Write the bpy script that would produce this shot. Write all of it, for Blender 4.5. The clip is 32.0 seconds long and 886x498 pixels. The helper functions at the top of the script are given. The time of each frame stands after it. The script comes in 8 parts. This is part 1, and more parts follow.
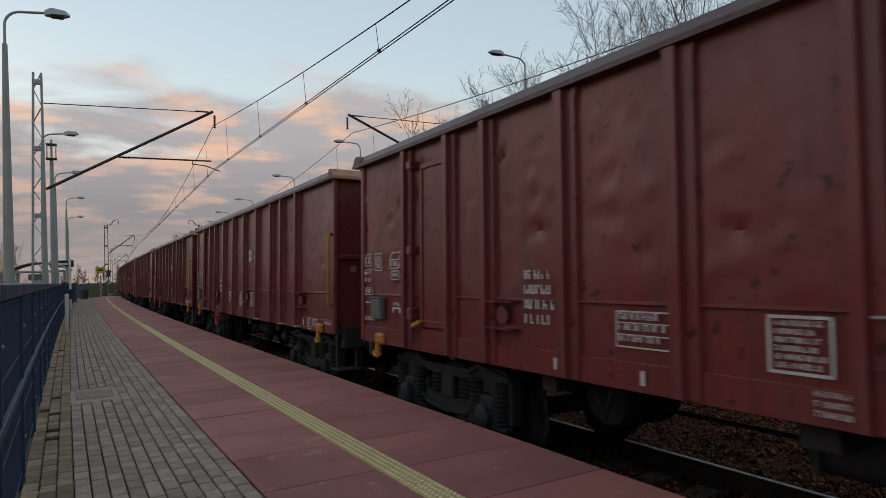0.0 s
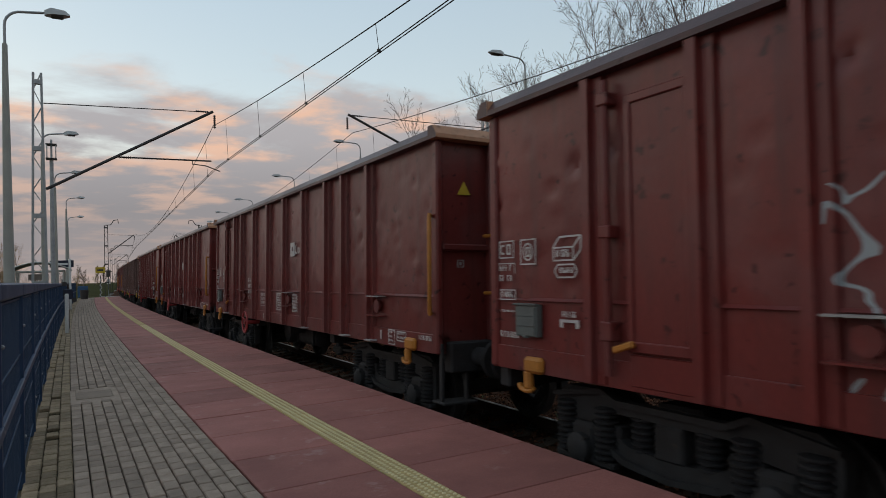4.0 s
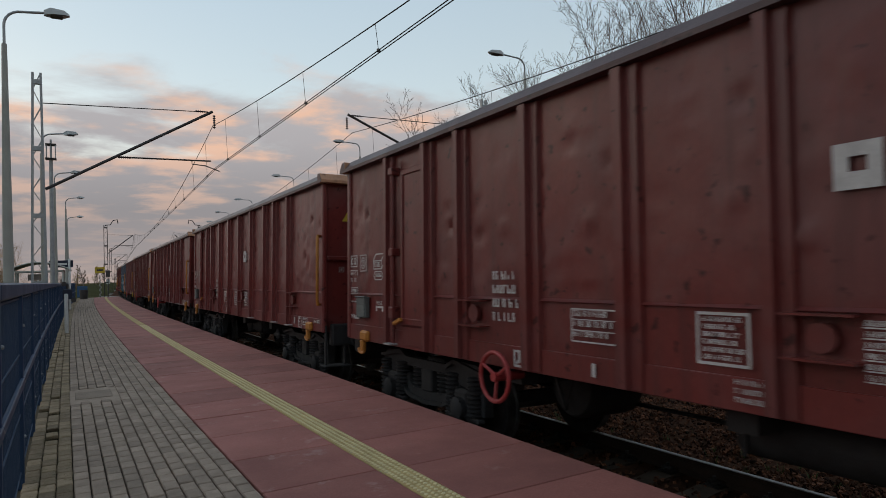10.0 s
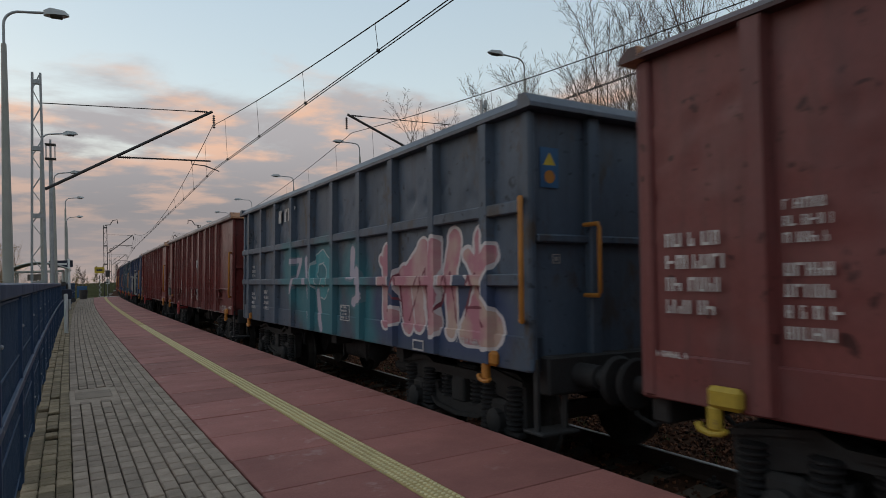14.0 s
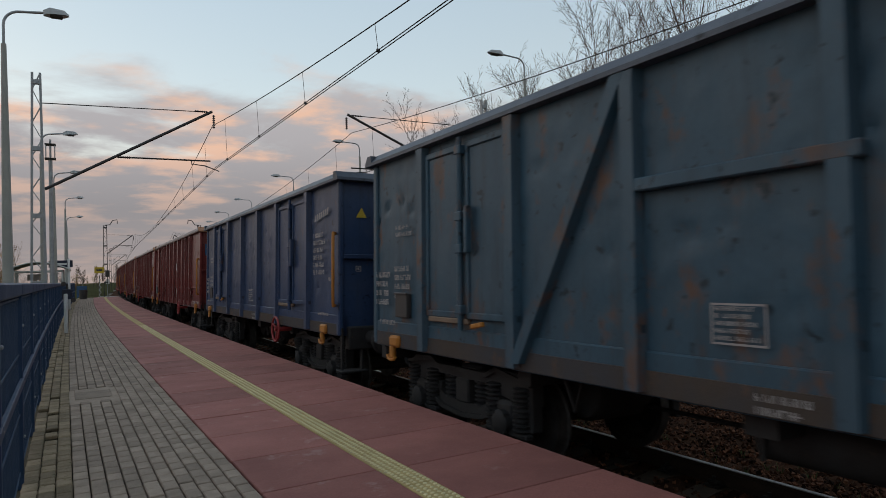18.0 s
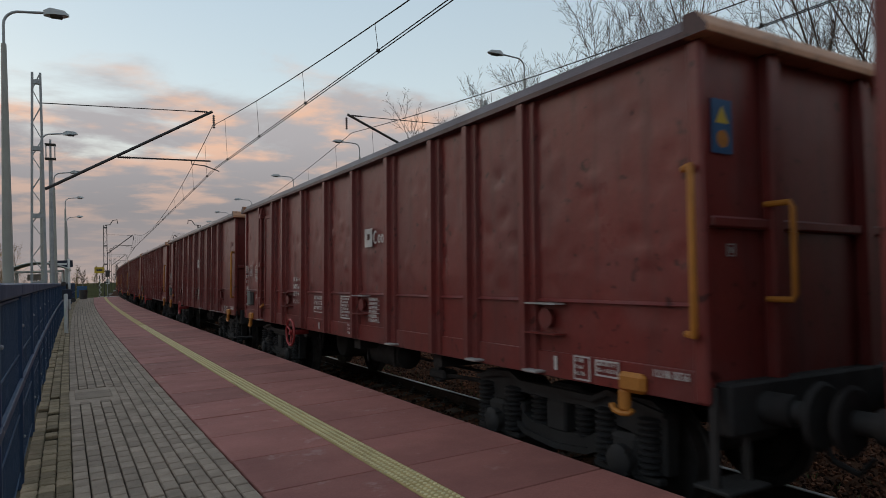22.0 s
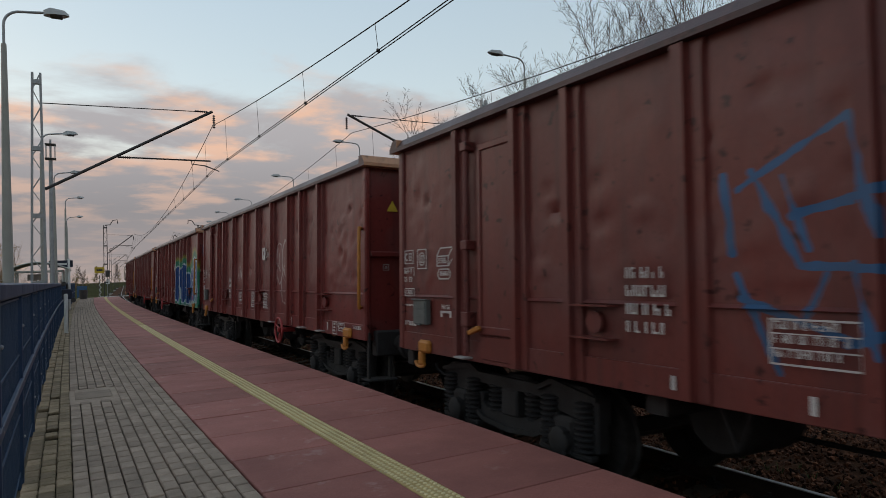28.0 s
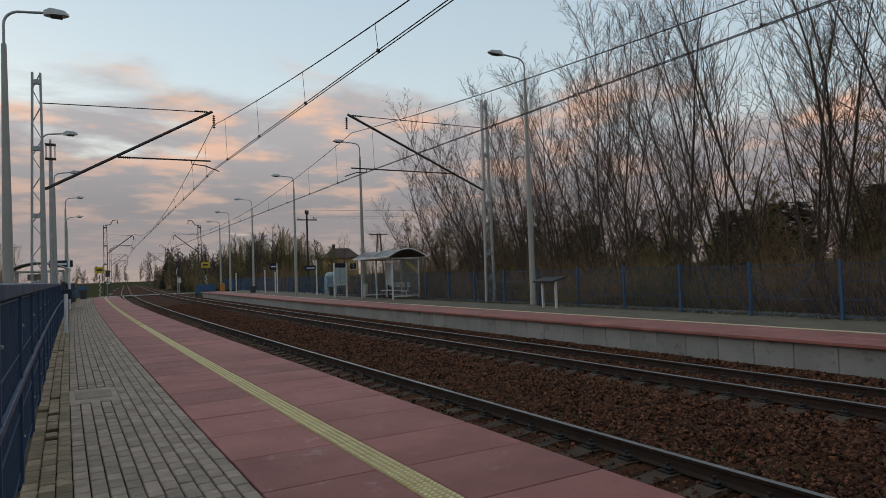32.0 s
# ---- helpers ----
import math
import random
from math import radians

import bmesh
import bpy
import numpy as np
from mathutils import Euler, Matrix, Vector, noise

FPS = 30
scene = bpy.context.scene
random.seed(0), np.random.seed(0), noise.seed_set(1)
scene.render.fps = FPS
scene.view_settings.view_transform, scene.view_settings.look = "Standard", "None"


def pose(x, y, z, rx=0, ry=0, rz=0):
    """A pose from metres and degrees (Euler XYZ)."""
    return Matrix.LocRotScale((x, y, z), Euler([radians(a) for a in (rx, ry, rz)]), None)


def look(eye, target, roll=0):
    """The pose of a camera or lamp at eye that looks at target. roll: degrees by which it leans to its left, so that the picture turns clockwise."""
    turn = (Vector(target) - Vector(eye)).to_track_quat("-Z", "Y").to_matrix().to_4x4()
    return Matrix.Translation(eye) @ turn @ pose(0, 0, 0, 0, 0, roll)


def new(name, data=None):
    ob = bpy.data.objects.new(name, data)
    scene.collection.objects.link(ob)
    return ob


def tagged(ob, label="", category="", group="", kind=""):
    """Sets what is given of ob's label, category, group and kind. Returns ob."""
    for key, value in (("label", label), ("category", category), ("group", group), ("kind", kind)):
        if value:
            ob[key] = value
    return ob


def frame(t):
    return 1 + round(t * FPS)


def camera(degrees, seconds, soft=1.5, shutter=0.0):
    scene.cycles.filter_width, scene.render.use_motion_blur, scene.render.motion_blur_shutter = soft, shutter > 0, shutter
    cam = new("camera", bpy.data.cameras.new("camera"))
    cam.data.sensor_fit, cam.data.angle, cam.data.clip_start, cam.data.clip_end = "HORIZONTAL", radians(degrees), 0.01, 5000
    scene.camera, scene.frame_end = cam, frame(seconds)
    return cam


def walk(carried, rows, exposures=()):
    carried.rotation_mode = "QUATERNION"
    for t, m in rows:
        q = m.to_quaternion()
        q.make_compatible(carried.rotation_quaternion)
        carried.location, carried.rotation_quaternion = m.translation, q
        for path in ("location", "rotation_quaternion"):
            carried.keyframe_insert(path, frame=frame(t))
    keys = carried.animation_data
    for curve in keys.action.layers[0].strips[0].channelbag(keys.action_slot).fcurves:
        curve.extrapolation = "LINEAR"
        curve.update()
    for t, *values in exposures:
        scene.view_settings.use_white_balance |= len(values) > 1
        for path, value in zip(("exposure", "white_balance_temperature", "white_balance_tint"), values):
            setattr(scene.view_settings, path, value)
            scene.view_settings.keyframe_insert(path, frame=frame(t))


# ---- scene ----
# ---- plan: everything lies along a right-hand curve; s runs along it, n to the right of the platform edge ----
RADIUS, EDGE = 1710.5, 3.454
LIFT = 1.514                 # the camera above the platform


BEND = 130.0                 # the curve runs out into straight track here


def at(s, n, z=0.0):
    a = min(s, BEND) / RADIUS
    d = max(0.0, s - BEND)
    return Vector((EDGE + n + (RADIUS - n) * (1 - math.cos(a)) + d * math.sin(a), (RADIUS - n) * math.sin(a) + d * math.cos(a), z))


def spot(s, n, z=0.0, turn=0.0, lean=0.0):
    """A pose on the plan: local y runs along the track, x to the right."""
    p = at(s, n, z)
    return pose(p.x, p.y, p.z, 0, 0, -math.degrees(min(s, BEND) / RADIUS) + turn) @ pose(0, 0, 0, 0, lean, 0)


cam = camera(68.57, 32.0, soft=0.8, shutter=0.08)


def aim(yaw):
    y, p = radians(yaw), 0.0328
    eye = Vector((0, 0, LIFT))
    return look(eye, eye + Vector((math.sin(y) * math.cos(p), math.cos(y) * math.cos(p), math.sin(p))), -1.994)


walk(cam, [(0.0, aim(30.41)), (6.0, aim(30.42)), (12.0, aim(30.46)), (19.0, aim(30.48)), (25.0, aim(30.47)), (32.0, aim(30.47))],
     exposures=[(0.0, 0.0, 6880, 10), (32.0, 0.0, 6880, 10)])

# ---- sky and sun ----
SUN_AZ, SUN_EL = 322.0, 4.0    # degrees clockwise from +y
world = bpy.data.worlds.new("dusk_sky")
scene.world = world
world.use_nodes = True
wt = world.node_tree
wt.nodes.clear()


def wn(kind, **kw):
    n = wt.nodes.new(kind)
    for k, v in kw.items():
        n.inputs[k].default_value = v
    return n


def wramp(src, stops, smooth=False):
    n = wt.nodes.new("ShaderNodeValToRGB")
    if smooth:
        n.color_ramp.interpolation = "EASE"
    el = n.color_ramp.elements
    while len(el) < len(stops):
        el.new(0.5)
    for e, (pos, col) in zip(el, stops):
        e.position, e.color = pos, (*col, 1) if len(col) == 3 else col
    wt.links.new(src, n.inputs[0])
    return n.outputs[0]


def wmath(op, a, b, clamp=False):
    n = wt.nodes.new("ShaderNodeMath")
    n.operation, n.use_clamp = op, clamp
    for i, v in enumerate((a, b)):
        if isinstance(v, (int, float)):
            n.inputs[i].default_value = v
        else:
            wt.links.new(v, n.inputs[i])
    return n.outputs[0]


def wmix(fac, a, b):
    n = wt.nodes.new("ShaderNodeMix")
    n.data_type = "RGBA"
    for i, v in ((0, fac), (6, a), (7, b)):
        if isinstance(v, (int, float)):
            n.inputs[i].default_value = v
        elif isinstance(v, tuple):
            n.inputs[i].default_value = (*v, 1)
        else:
            wt.links.new(v, n.inputs[i])
    return n.outputs[2]


sky = wt.nodes.new("ShaderNodeTexSky")
sky.sky_type, sky.sun_disc = "NISHITA", False
sky.sun_elevation, sky.sun_rotation = radians(SUN_EL), radians(SUN_AZ)
sky.air_density, sky.dust_density, sky.ozone_density = 1.0, 1.5, 1.5
coord = wt.nodes.new("ShaderNodeTexCoord")
sep = wt.nodes.new("ShaderNodeSeparateXYZ")
wt.links.new(coord.outputs["Generated"], sep.inputs[0])
up = sep.outputs[2]
# clouds: flattened towards the horizon as a layer seen from below
flat = wmath("ADD", wmath("MAXIMUM", up, 0.0), 0.11)
comb = wt.nodes.new("ShaderNodeCombineXYZ")
wt.links.new(wmath("DIVIDE", sep.outputs[0], flat), comb.inputs[0])
wt.links.new(wmath("DIVIDE", sep.outputs[1], flat), comb.inputs[1])
wt.links.new(wmath("MULTIPLY", up, 3.0), comb.inputs[2])
n1 = wn("ShaderNodeTexNoise", Scale=1.15, Detail=8.0, Roughness=0.56, Distortion=0.25)
n2 = wn("ShaderNodeTexNoise", Scale=2.4, Detail=7.0, Roughness=0.55)
for n in (n1, n2):
    wt.links.new(comb.outputs[0], n.inputs["Vector"])
# more cloud low down, clear above
low = wramp(up, [(0.0, (1, 1, 1)), (0.12, (0.95,) * 3), (0.24, (0.68,) * 3), (0.34, (0.30,) * 3), (0.5, (0.05,) * 3)])
dens = wmath("ADD", wmath("MULTIPLY", n1.outputs[0], 1.0), wmath("MULTIPLY", wmath("SUBTRACT", low, 0.5), 0.62))
cover = wramp(dens, [(0.47, (0, 0, 0)), (0.66, (1, 1, 1))], True)
# clear air: pale blue above, warmer and greyer at the horizon, tinted by the sky model
clear = wramp(up, [(0.0, (0.53, 0.45, 0.42)), (0.12, (0.56, 0.555, 0.57)), (0.24, (0.51, 0.60, 0.67)), (0.40, (0.435, 0.545, 0.65)), (1.0, (0.36, 0.46, 0.57))])
model = wt.nodes.new("ShaderNodeMix")
model.data_type = "RGBA"
model.inputs[0].default_value = 0.12
wt.links.new(clear, model.inputs[6])
wt.links.new(sky.outputs[0], model.inputs[7])
# cloud colour: flat grey-mauve low down, lit peach edges higher up
band = wramp(up, [(0.06, (0.15,) * 3), (0.13, (0.5,) * 3), (0.2, (0.95,) * 3), (0.34, (0.6,) * 3), (0.5, (0.2,) * 3)], True)
lit = wramp(n2.outputs[0], [(0.46, (0, 0, 0)), (0.66, (1, 1, 1))], True)
body = wramp(up, [(0.0, (0.40, 0.335, 0.325)), (0.035, (0.315, 0.290, 0.305)), (0.10, (0.285, 0.280, 0.305)), (0.2, (0.41, 0.405, 0.44)), (0.4, (0.54, 0.545, 0.58))])
cloud = wmix(wmath("MULTIPLY", lit, band), body, (0.82, 0.53, 0.40))
both = wmix(cover, model.outputs[2], cloud)
# dusk: the sky is brightest towards the set sun and dims on the far side
toward = wmath("ADD", wmath("MULTIPLY", sep.outputs[0], math.sin(radians(SUN_AZ))), wmath("MULTIPLY", sep.outputs[1], math.cos(radians(SUN_AZ))))
bg = wn("ShaderNodeBackground")
wt.links.new(wmath("ADD", wmath("MULTIPLY", wmath("MINIMUM", toward, 0.35), 0.14), 0.98), bg.inputs[1])
wt.links.new(both, bg.inputs[0])
out = wt.nodes.new("ShaderNodeOutputWorld")
wt.links.new(bg.outputs[0], out.inputs[0])

sun = new("sun", bpy.data.lights.new("sun", "SUN"))
sun.data.energy, sun.data.angle, sun.data.color = 0.16, radians(75), (1.0, 0.84, 0.74)
sa, se = radians(SUN_AZ), radians(SUN_EL + 5)
sun.matrix_world = look(Vector((0, 0, 30)), Vector((0, 0, 30)) - Vector((math.sin(sa) * math.cos(se), math.cos(sa) * math.cos(se), math.sin(se))))

# ---- materials ----
def material(name, color, color2=None, rough=0.7, metal=0.0, scale=4.0, fine=60.0, bump=0.15, stain=None, stain_at=0.6, stretch=(1, 1, 1), vary=0.0, rough2=None, gloss=0.5, island=False):
    """A two-scale procedural surface: broad mottling between two colours, fine grain, an optional stain colour, relief."""
    m = bpy.data.materials.new(name)
    m.use_nodes = True
    t = m.node_tree
    b = t.nodes["Principled BSDF"]
    b.inputs["Metallic"].default_value = metal
    b.inputs["Specular IOR Level"].default_value = gloss
    color2 = color2 or tuple(c * 0.75 for c in color)

    def node(kind, **kw):
        n = t.nodes.new(kind)
        for k, v in kw.items():
            n.inputs[k].default_value = v
        return n

    def mix(f, a, c, op="MIX"):
        n = t.nodes.new("ShaderNodeMix")
        n.data_type, n.blend_type = "RGBA", op
        for i, v in ((0, f), (6, a), (7, c)):
            if isinstance(v, (int, float)):
                n.inputs[i].default_value = v
            elif isinstance(v, tuple):
                n.inputs[i].default_value = (*v, 1)
            else:
                t.links.new(v, n.inputs[i])
        return n.outputs[2]

    def ramp(src, a, c, lo=0.0, hi=1.0):
        n = t.nodes.new("ShaderNodeMapRange")
        for i, v in ((1, a), (2, c), (3, lo), (4, hi)):
            n.inputs[i].default_value = v
        t.links.new(src, n.inputs[0])
        return n.outputs[0]

    co = t.nodes.new("ShaderNodeTexCoord")
    mp = t.nodes.new("ShaderNodeMapping")
    mp.inputs["Scale"].default_value = stretch
    t.links.new(co.outputs["Object"], mp.inputs[0])
    info = t.nodes.new("ShaderNodeObjectInfo")
    geo = t.nodes.new("ShaderNodeNewGeometry")
    rnd = geo.outputs["Random Per Island"] if island else info.outputs["Random"]
    shift = t.nodes.new("ShaderNodeVectorMath")
    shift.operation = "ADD"
    scl = t.nodes.new("ShaderNodeMath")
    scl.operation = "MULTIPLY"
    scl.inputs[1].default_value = 37.0
    t.links.new(rnd, scl.inputs[0])
    t.links.new(mp.outputs[0], shift.inputs[0])
    t.links.new(scl.outputs[0], shift.inputs[1])
    big = node("ShaderNodeTexNoise", Scale=scale, Detail=5.0, Roughness=0.6)
    small = node("ShaderNodeTexNoise", Scale=fine, Detail=4.0, Roughness=0.65)
    for n in (big, small):
        t.links.new(shift.outputs[0], n.inputs["Vector"])
    col = mix(ramp(big.outputs[0], 0.35, 0.65), color, color2)
    col = mix(ramp(small.outputs[0], 0.3, 0.7, 0.0, 0.35), col, tuple(c * 0.6 for c in color2))
    if stain:
        sp = node("ShaderNodeTexNoise", Scale=scale * 2.3, Detail=7.0, Roughness=0.7)
        t.links.new(shift.outputs[0], sp.inputs["Vector"])
        col = mix(ramp(sp.outputs[0], stain_at, stain_at + 0.1), col, stain)
    if vary:
        hsv = t.nodes.new("ShaderNodeHueSaturation")
        t.links.new(ramp(rnd, 0.0, 1.0, 1.0 - vary, 1.0 + vary), hsv.inputs["Value"])
        t.links.new(col, hsv.inputs["Color"])
        col = hsv.outputs[0]
    t.links.new(col, b.inputs["Base Color"])
    t.links.new(ramp(big.outputs[0], 0.3, 0.7, rough, rough2 if rough2 is not None else min(1.0, rough + 0.12)), b.inputs["Roughness"])
    if bump:
        bp = node("ShaderNodeBump", Strength=bump, Distance=0.02)
        t.links.new(small.outputs[0], bp.inputs["Height"])
        t.links.new(bp.outputs[0], b.inputs["Normal"])
    return m


M = {}
M["red_slab"] = material("red_concrete", (0.405, 0.143, 0.115), (0.29, 0.102, 0.083), 0.72, scale=1.3, fine=50, bump=0.22, stain=(0.41, 0.215, 0.185), stain_at=0.60, vary=0.13)
M["yellow"] = material("yellow_tactile_concrete", (0.58, 0.415, 0.165), (0.47, 0.345, 0.15), 0.8, scale=5, fine=90, bump=0.2, stain=(0.45, 0.41, 0.26), stain_at=0.6, vary=0.06)
M["paver"] = material("grey_paver", (0.42, 0.315, 0.24), (0.315, 0.237, 0.182), 0.9, scale=6, fine=120, bump=0.3, stain=(0.17, 0.145, 0.10), stain_at=0.64, vary=0.2)
M["paver_far"] = material("grey_paver_joined", (0.42, 0.315, 0.24), (0.315, 0.237, 0.182), 0.9, scale=6, fine=120, bump=0.3, stain=(0.17, 0.145, 0.10), stain_at=0.64, vary=0.2, island=True)
M["stud"] = material("pale_yellow_stud", (0.80, 0.68, 0.38), (0.72, 0.60, 0.34), 0.8, scale=5, fine=60, bump=0.1)
M["cream"] = material("worn_cream_paint", (0.55, 0.46, 0.33), (0.45, 0.37, 0.27), 0.85, scale=3, fine=60, bump=0.1, stain=(0.26, 0.19, 0.14), stain_at=0.58)
M["joint"] = material("mossy_sand", (0.085, 0.06, 0.034), (0.05, 0.04, 0.02), 0.95, scale=3, fine=70, bump=0.4)
M["concrete"] = material("platform_concrete", (0.34, 0.33, 0.30), (0.27, 0.26, 0.24), 0.9, scale=1.2, fine=40, bump=0.2, stain=(0.16, 0.15, 0.13), stain_at=0.58, vary=0.10)
M["asphalt"] = material("far_platform_paving", (0.185, 0.145, 0.105), (0.125, 0.10, 0.07), 0.95, scale=1.1, fine=40, bump=0.4, stain=(0.09, 0.085, 0.04), stain_at=0.55)
M["ballast"] = material("rusty_ballast", (0.105, 0.045, 0.024), (0.046, 0.023, 0.014), 0.95, scale=2.5, fine=22, bump=0.9, stain=(0.15, 0.07, 0.038), stain_at=0.6, gloss=0.05)
M["stone"] = material("ballast_stone", (0.175, 0.068, 0.034), (0.068, 0.034, 0.023), 0.9, scale=9, fine=50, bump=0.3, vary=0.9, island=True, gloss=0.15)
M["rail_side"] = material("rusty_rail", (0.062, 0.038, 0.028), (0.040, 0.026, 0.020), 0.85, scale=3, fine=40, gloss=0.2)
M["rail_top"] = material("worn_rail_head", (0.34, 0.325, 0.315), (0.22, 0.205, 0.195), 0.38, metal=1.0, scale=1, fine=30, bump=0.02)
M["sleeper"] = material("concrete_sleeper", (0.115, 0.08, 0.058), (0.066, 0.048, 0.036), 0.95, scale=3, fine=40, bump=0.3, vary=0.2, gloss=0.15)
M["iron"] = material("dark_iron", (0.03, 0.027, 0.026), (0.045, 0.035, 0.03), 0.65, metal=0.4, scale=6, fine=60)
M["ground"] = material("field_ground", (0.075, 0.08, 0.035), (0.06, 0.052, 0.03), 1.0, scale=0.12, fine=3.0, bump=0.4, stain=(0.10, 0.085, 0.05), stain_at=0.55, gloss=0.0)
M["earth"] = material("bare_earth", (0.08, 0.065, 0.04), (0.05, 0.042, 0.028), 1.0, scale=0.8, fine=12, bump=0.6, gloss=0.0)
M["fence_blue"] = material("blue_fence_paint", (0.034, 0.105, 0.21), (0.027, 0.08, 0.16), 0.5, scale=3, fine=60, bump=0.05)
M["galv"] = material("galvanised_steel", (0.42, 0.43, 0.43), (0.34, 0.35, 0.35), 0.5, metal=0.5, scale=5, fine=60, bump=0.05)
M["pole"] = material("lamp_pole_concrete", (0.42, 0.41, 0.36), (0.36, 0.35, 0.31), 0.85, scale=2, fine=60, bump=0.1)
M["lamp_head"] = material("lamp_grey_housing", (0.12, 0.115, 0.11), (0.09, 0.088, 0.085), 0.6, scale=6, fine=60, bump=0.03)
M["lamp_glass"] = material("lamp_cover", (0.55, 0.56, 0.55), (0.48, 0.49, 0.48), 0.25, scale=6, fine=60, bump=0.0)
M["wire"] = material("copper_wire", (0.035, 0.032, 0.03), (0.05, 0.045, 0.04), 0.5, metal=0.6, scale=3, fine=60, bump=0)
M["dark_steel"] = material("dark_painted_steel", (0.05, 0.045, 0.045), (0.07, 0.06, 0.055), 0.55, metal=0.2, scale=4, fine=50, bump=0.05)
M["white"] = material("white_paint", (0.72, 0.71, 0.68), (0.62, 0.61, 0.58), 0.5, scale=4, fine=60, bump=0.03)
M["insulator"] = material("brown_glazed_insulator", (0.05, 0.025, 0.02), (0.04, 0.02, 0.018), 0.25, scale=4, fine=30, bump=0)

M["bogie"] = material("sooty_cast_steel", (0.034, 0.033, 0.034), (0.024, 0.021, 0.020), 0.7, metal=0.0, scale=4, fine=40, bump=0.2, gloss=0.3, stain=(0.055, 0.04, 0.03), stain_at=0.62)
M["spring"] = material("greasy_spring_steel", (0.030, 0.030, 0.032), (0.022, 0.02, 0.02), 0.5, metal=0.0, gloss=0.2, scale=6, fine=40)
M["tread"] = material("worn_wheel_steel", (0.10, 0.09, 0.085), (0.03, 0.027, 0.025), 0.55, metal=0.4, scale=3, fine=40, bump=0.02)
M["orange"] = material("orange_safety_paint", (0.50, 0.19, 0.022), (0.40, 0.15, 0.02), 0.5, scale=6, fine=60, bump=0.05, stain=(0.16, 0.07, 0.03), stain_at=0.66)
M["hook_yellow"] = material("yellow_safety_paint", (0.50, 0.34, 0.03), (0.40, 0.27, 0.03), 0.5, scale=6, fine=60, bump=0.05, stain=(0.14, 0.08, 0.04), stain_at=0.62)
M["red"] = material("red_paint", (0.38, 0.035, 0.035), (0.28, 0.03, 0.03), 0.45, scale=6, fine=60, bump=0.03)
M["stencil"] = material("white_stencil_paint", (0.62, 0.59, 0.56), (0.46, 0.43, 0.41), 0.7, scale=5, fine=60, bump=0)
M["stencil_dull"] = material("dull_stencil_paint", (0.40, 0.37, 0.35), (0.30, 0.27, 0.26), 0.7, scale=5, fine=60, bump=0)
M["sign_yellow"] = material("yellow_sign_paint", (0.62, 0.42, 0.03), (0.52, 0.35, 0.03), 0.5, scale=5, fine=60, bump=0)
M["sign_blue"] = material("blue_sign_paint", (0.02, 0.10, 0.22), (0.02, 0.08, 0.18), 0.5, scale=5, fine=60, bump=0)
M["pale_sheet"] = material("pale_primer_sheet", (0.25, 0.175, 0.115), (0.17, 0.115, 0.08), 0.7, scale=2, fine=40, stain=(0.15, 0.08, 0.06), stain_at=0.6)
M["grimy_sill"] = material("grimy_sill_steel", (0.050, 0.052, 0.060), (0.075, 0.055, 0.042), 0.7, scale=1.5, fine=40, bump=0.2, stain=(0.10, 0.06, 0.04), stain_at=0.56, gloss=0.3)
M["sign_box"] = material("grey_green_holder", (0.12, 0.14, 0.13), (0.10, 0.11, 0.105), 0.5, scale=4, fine=50)

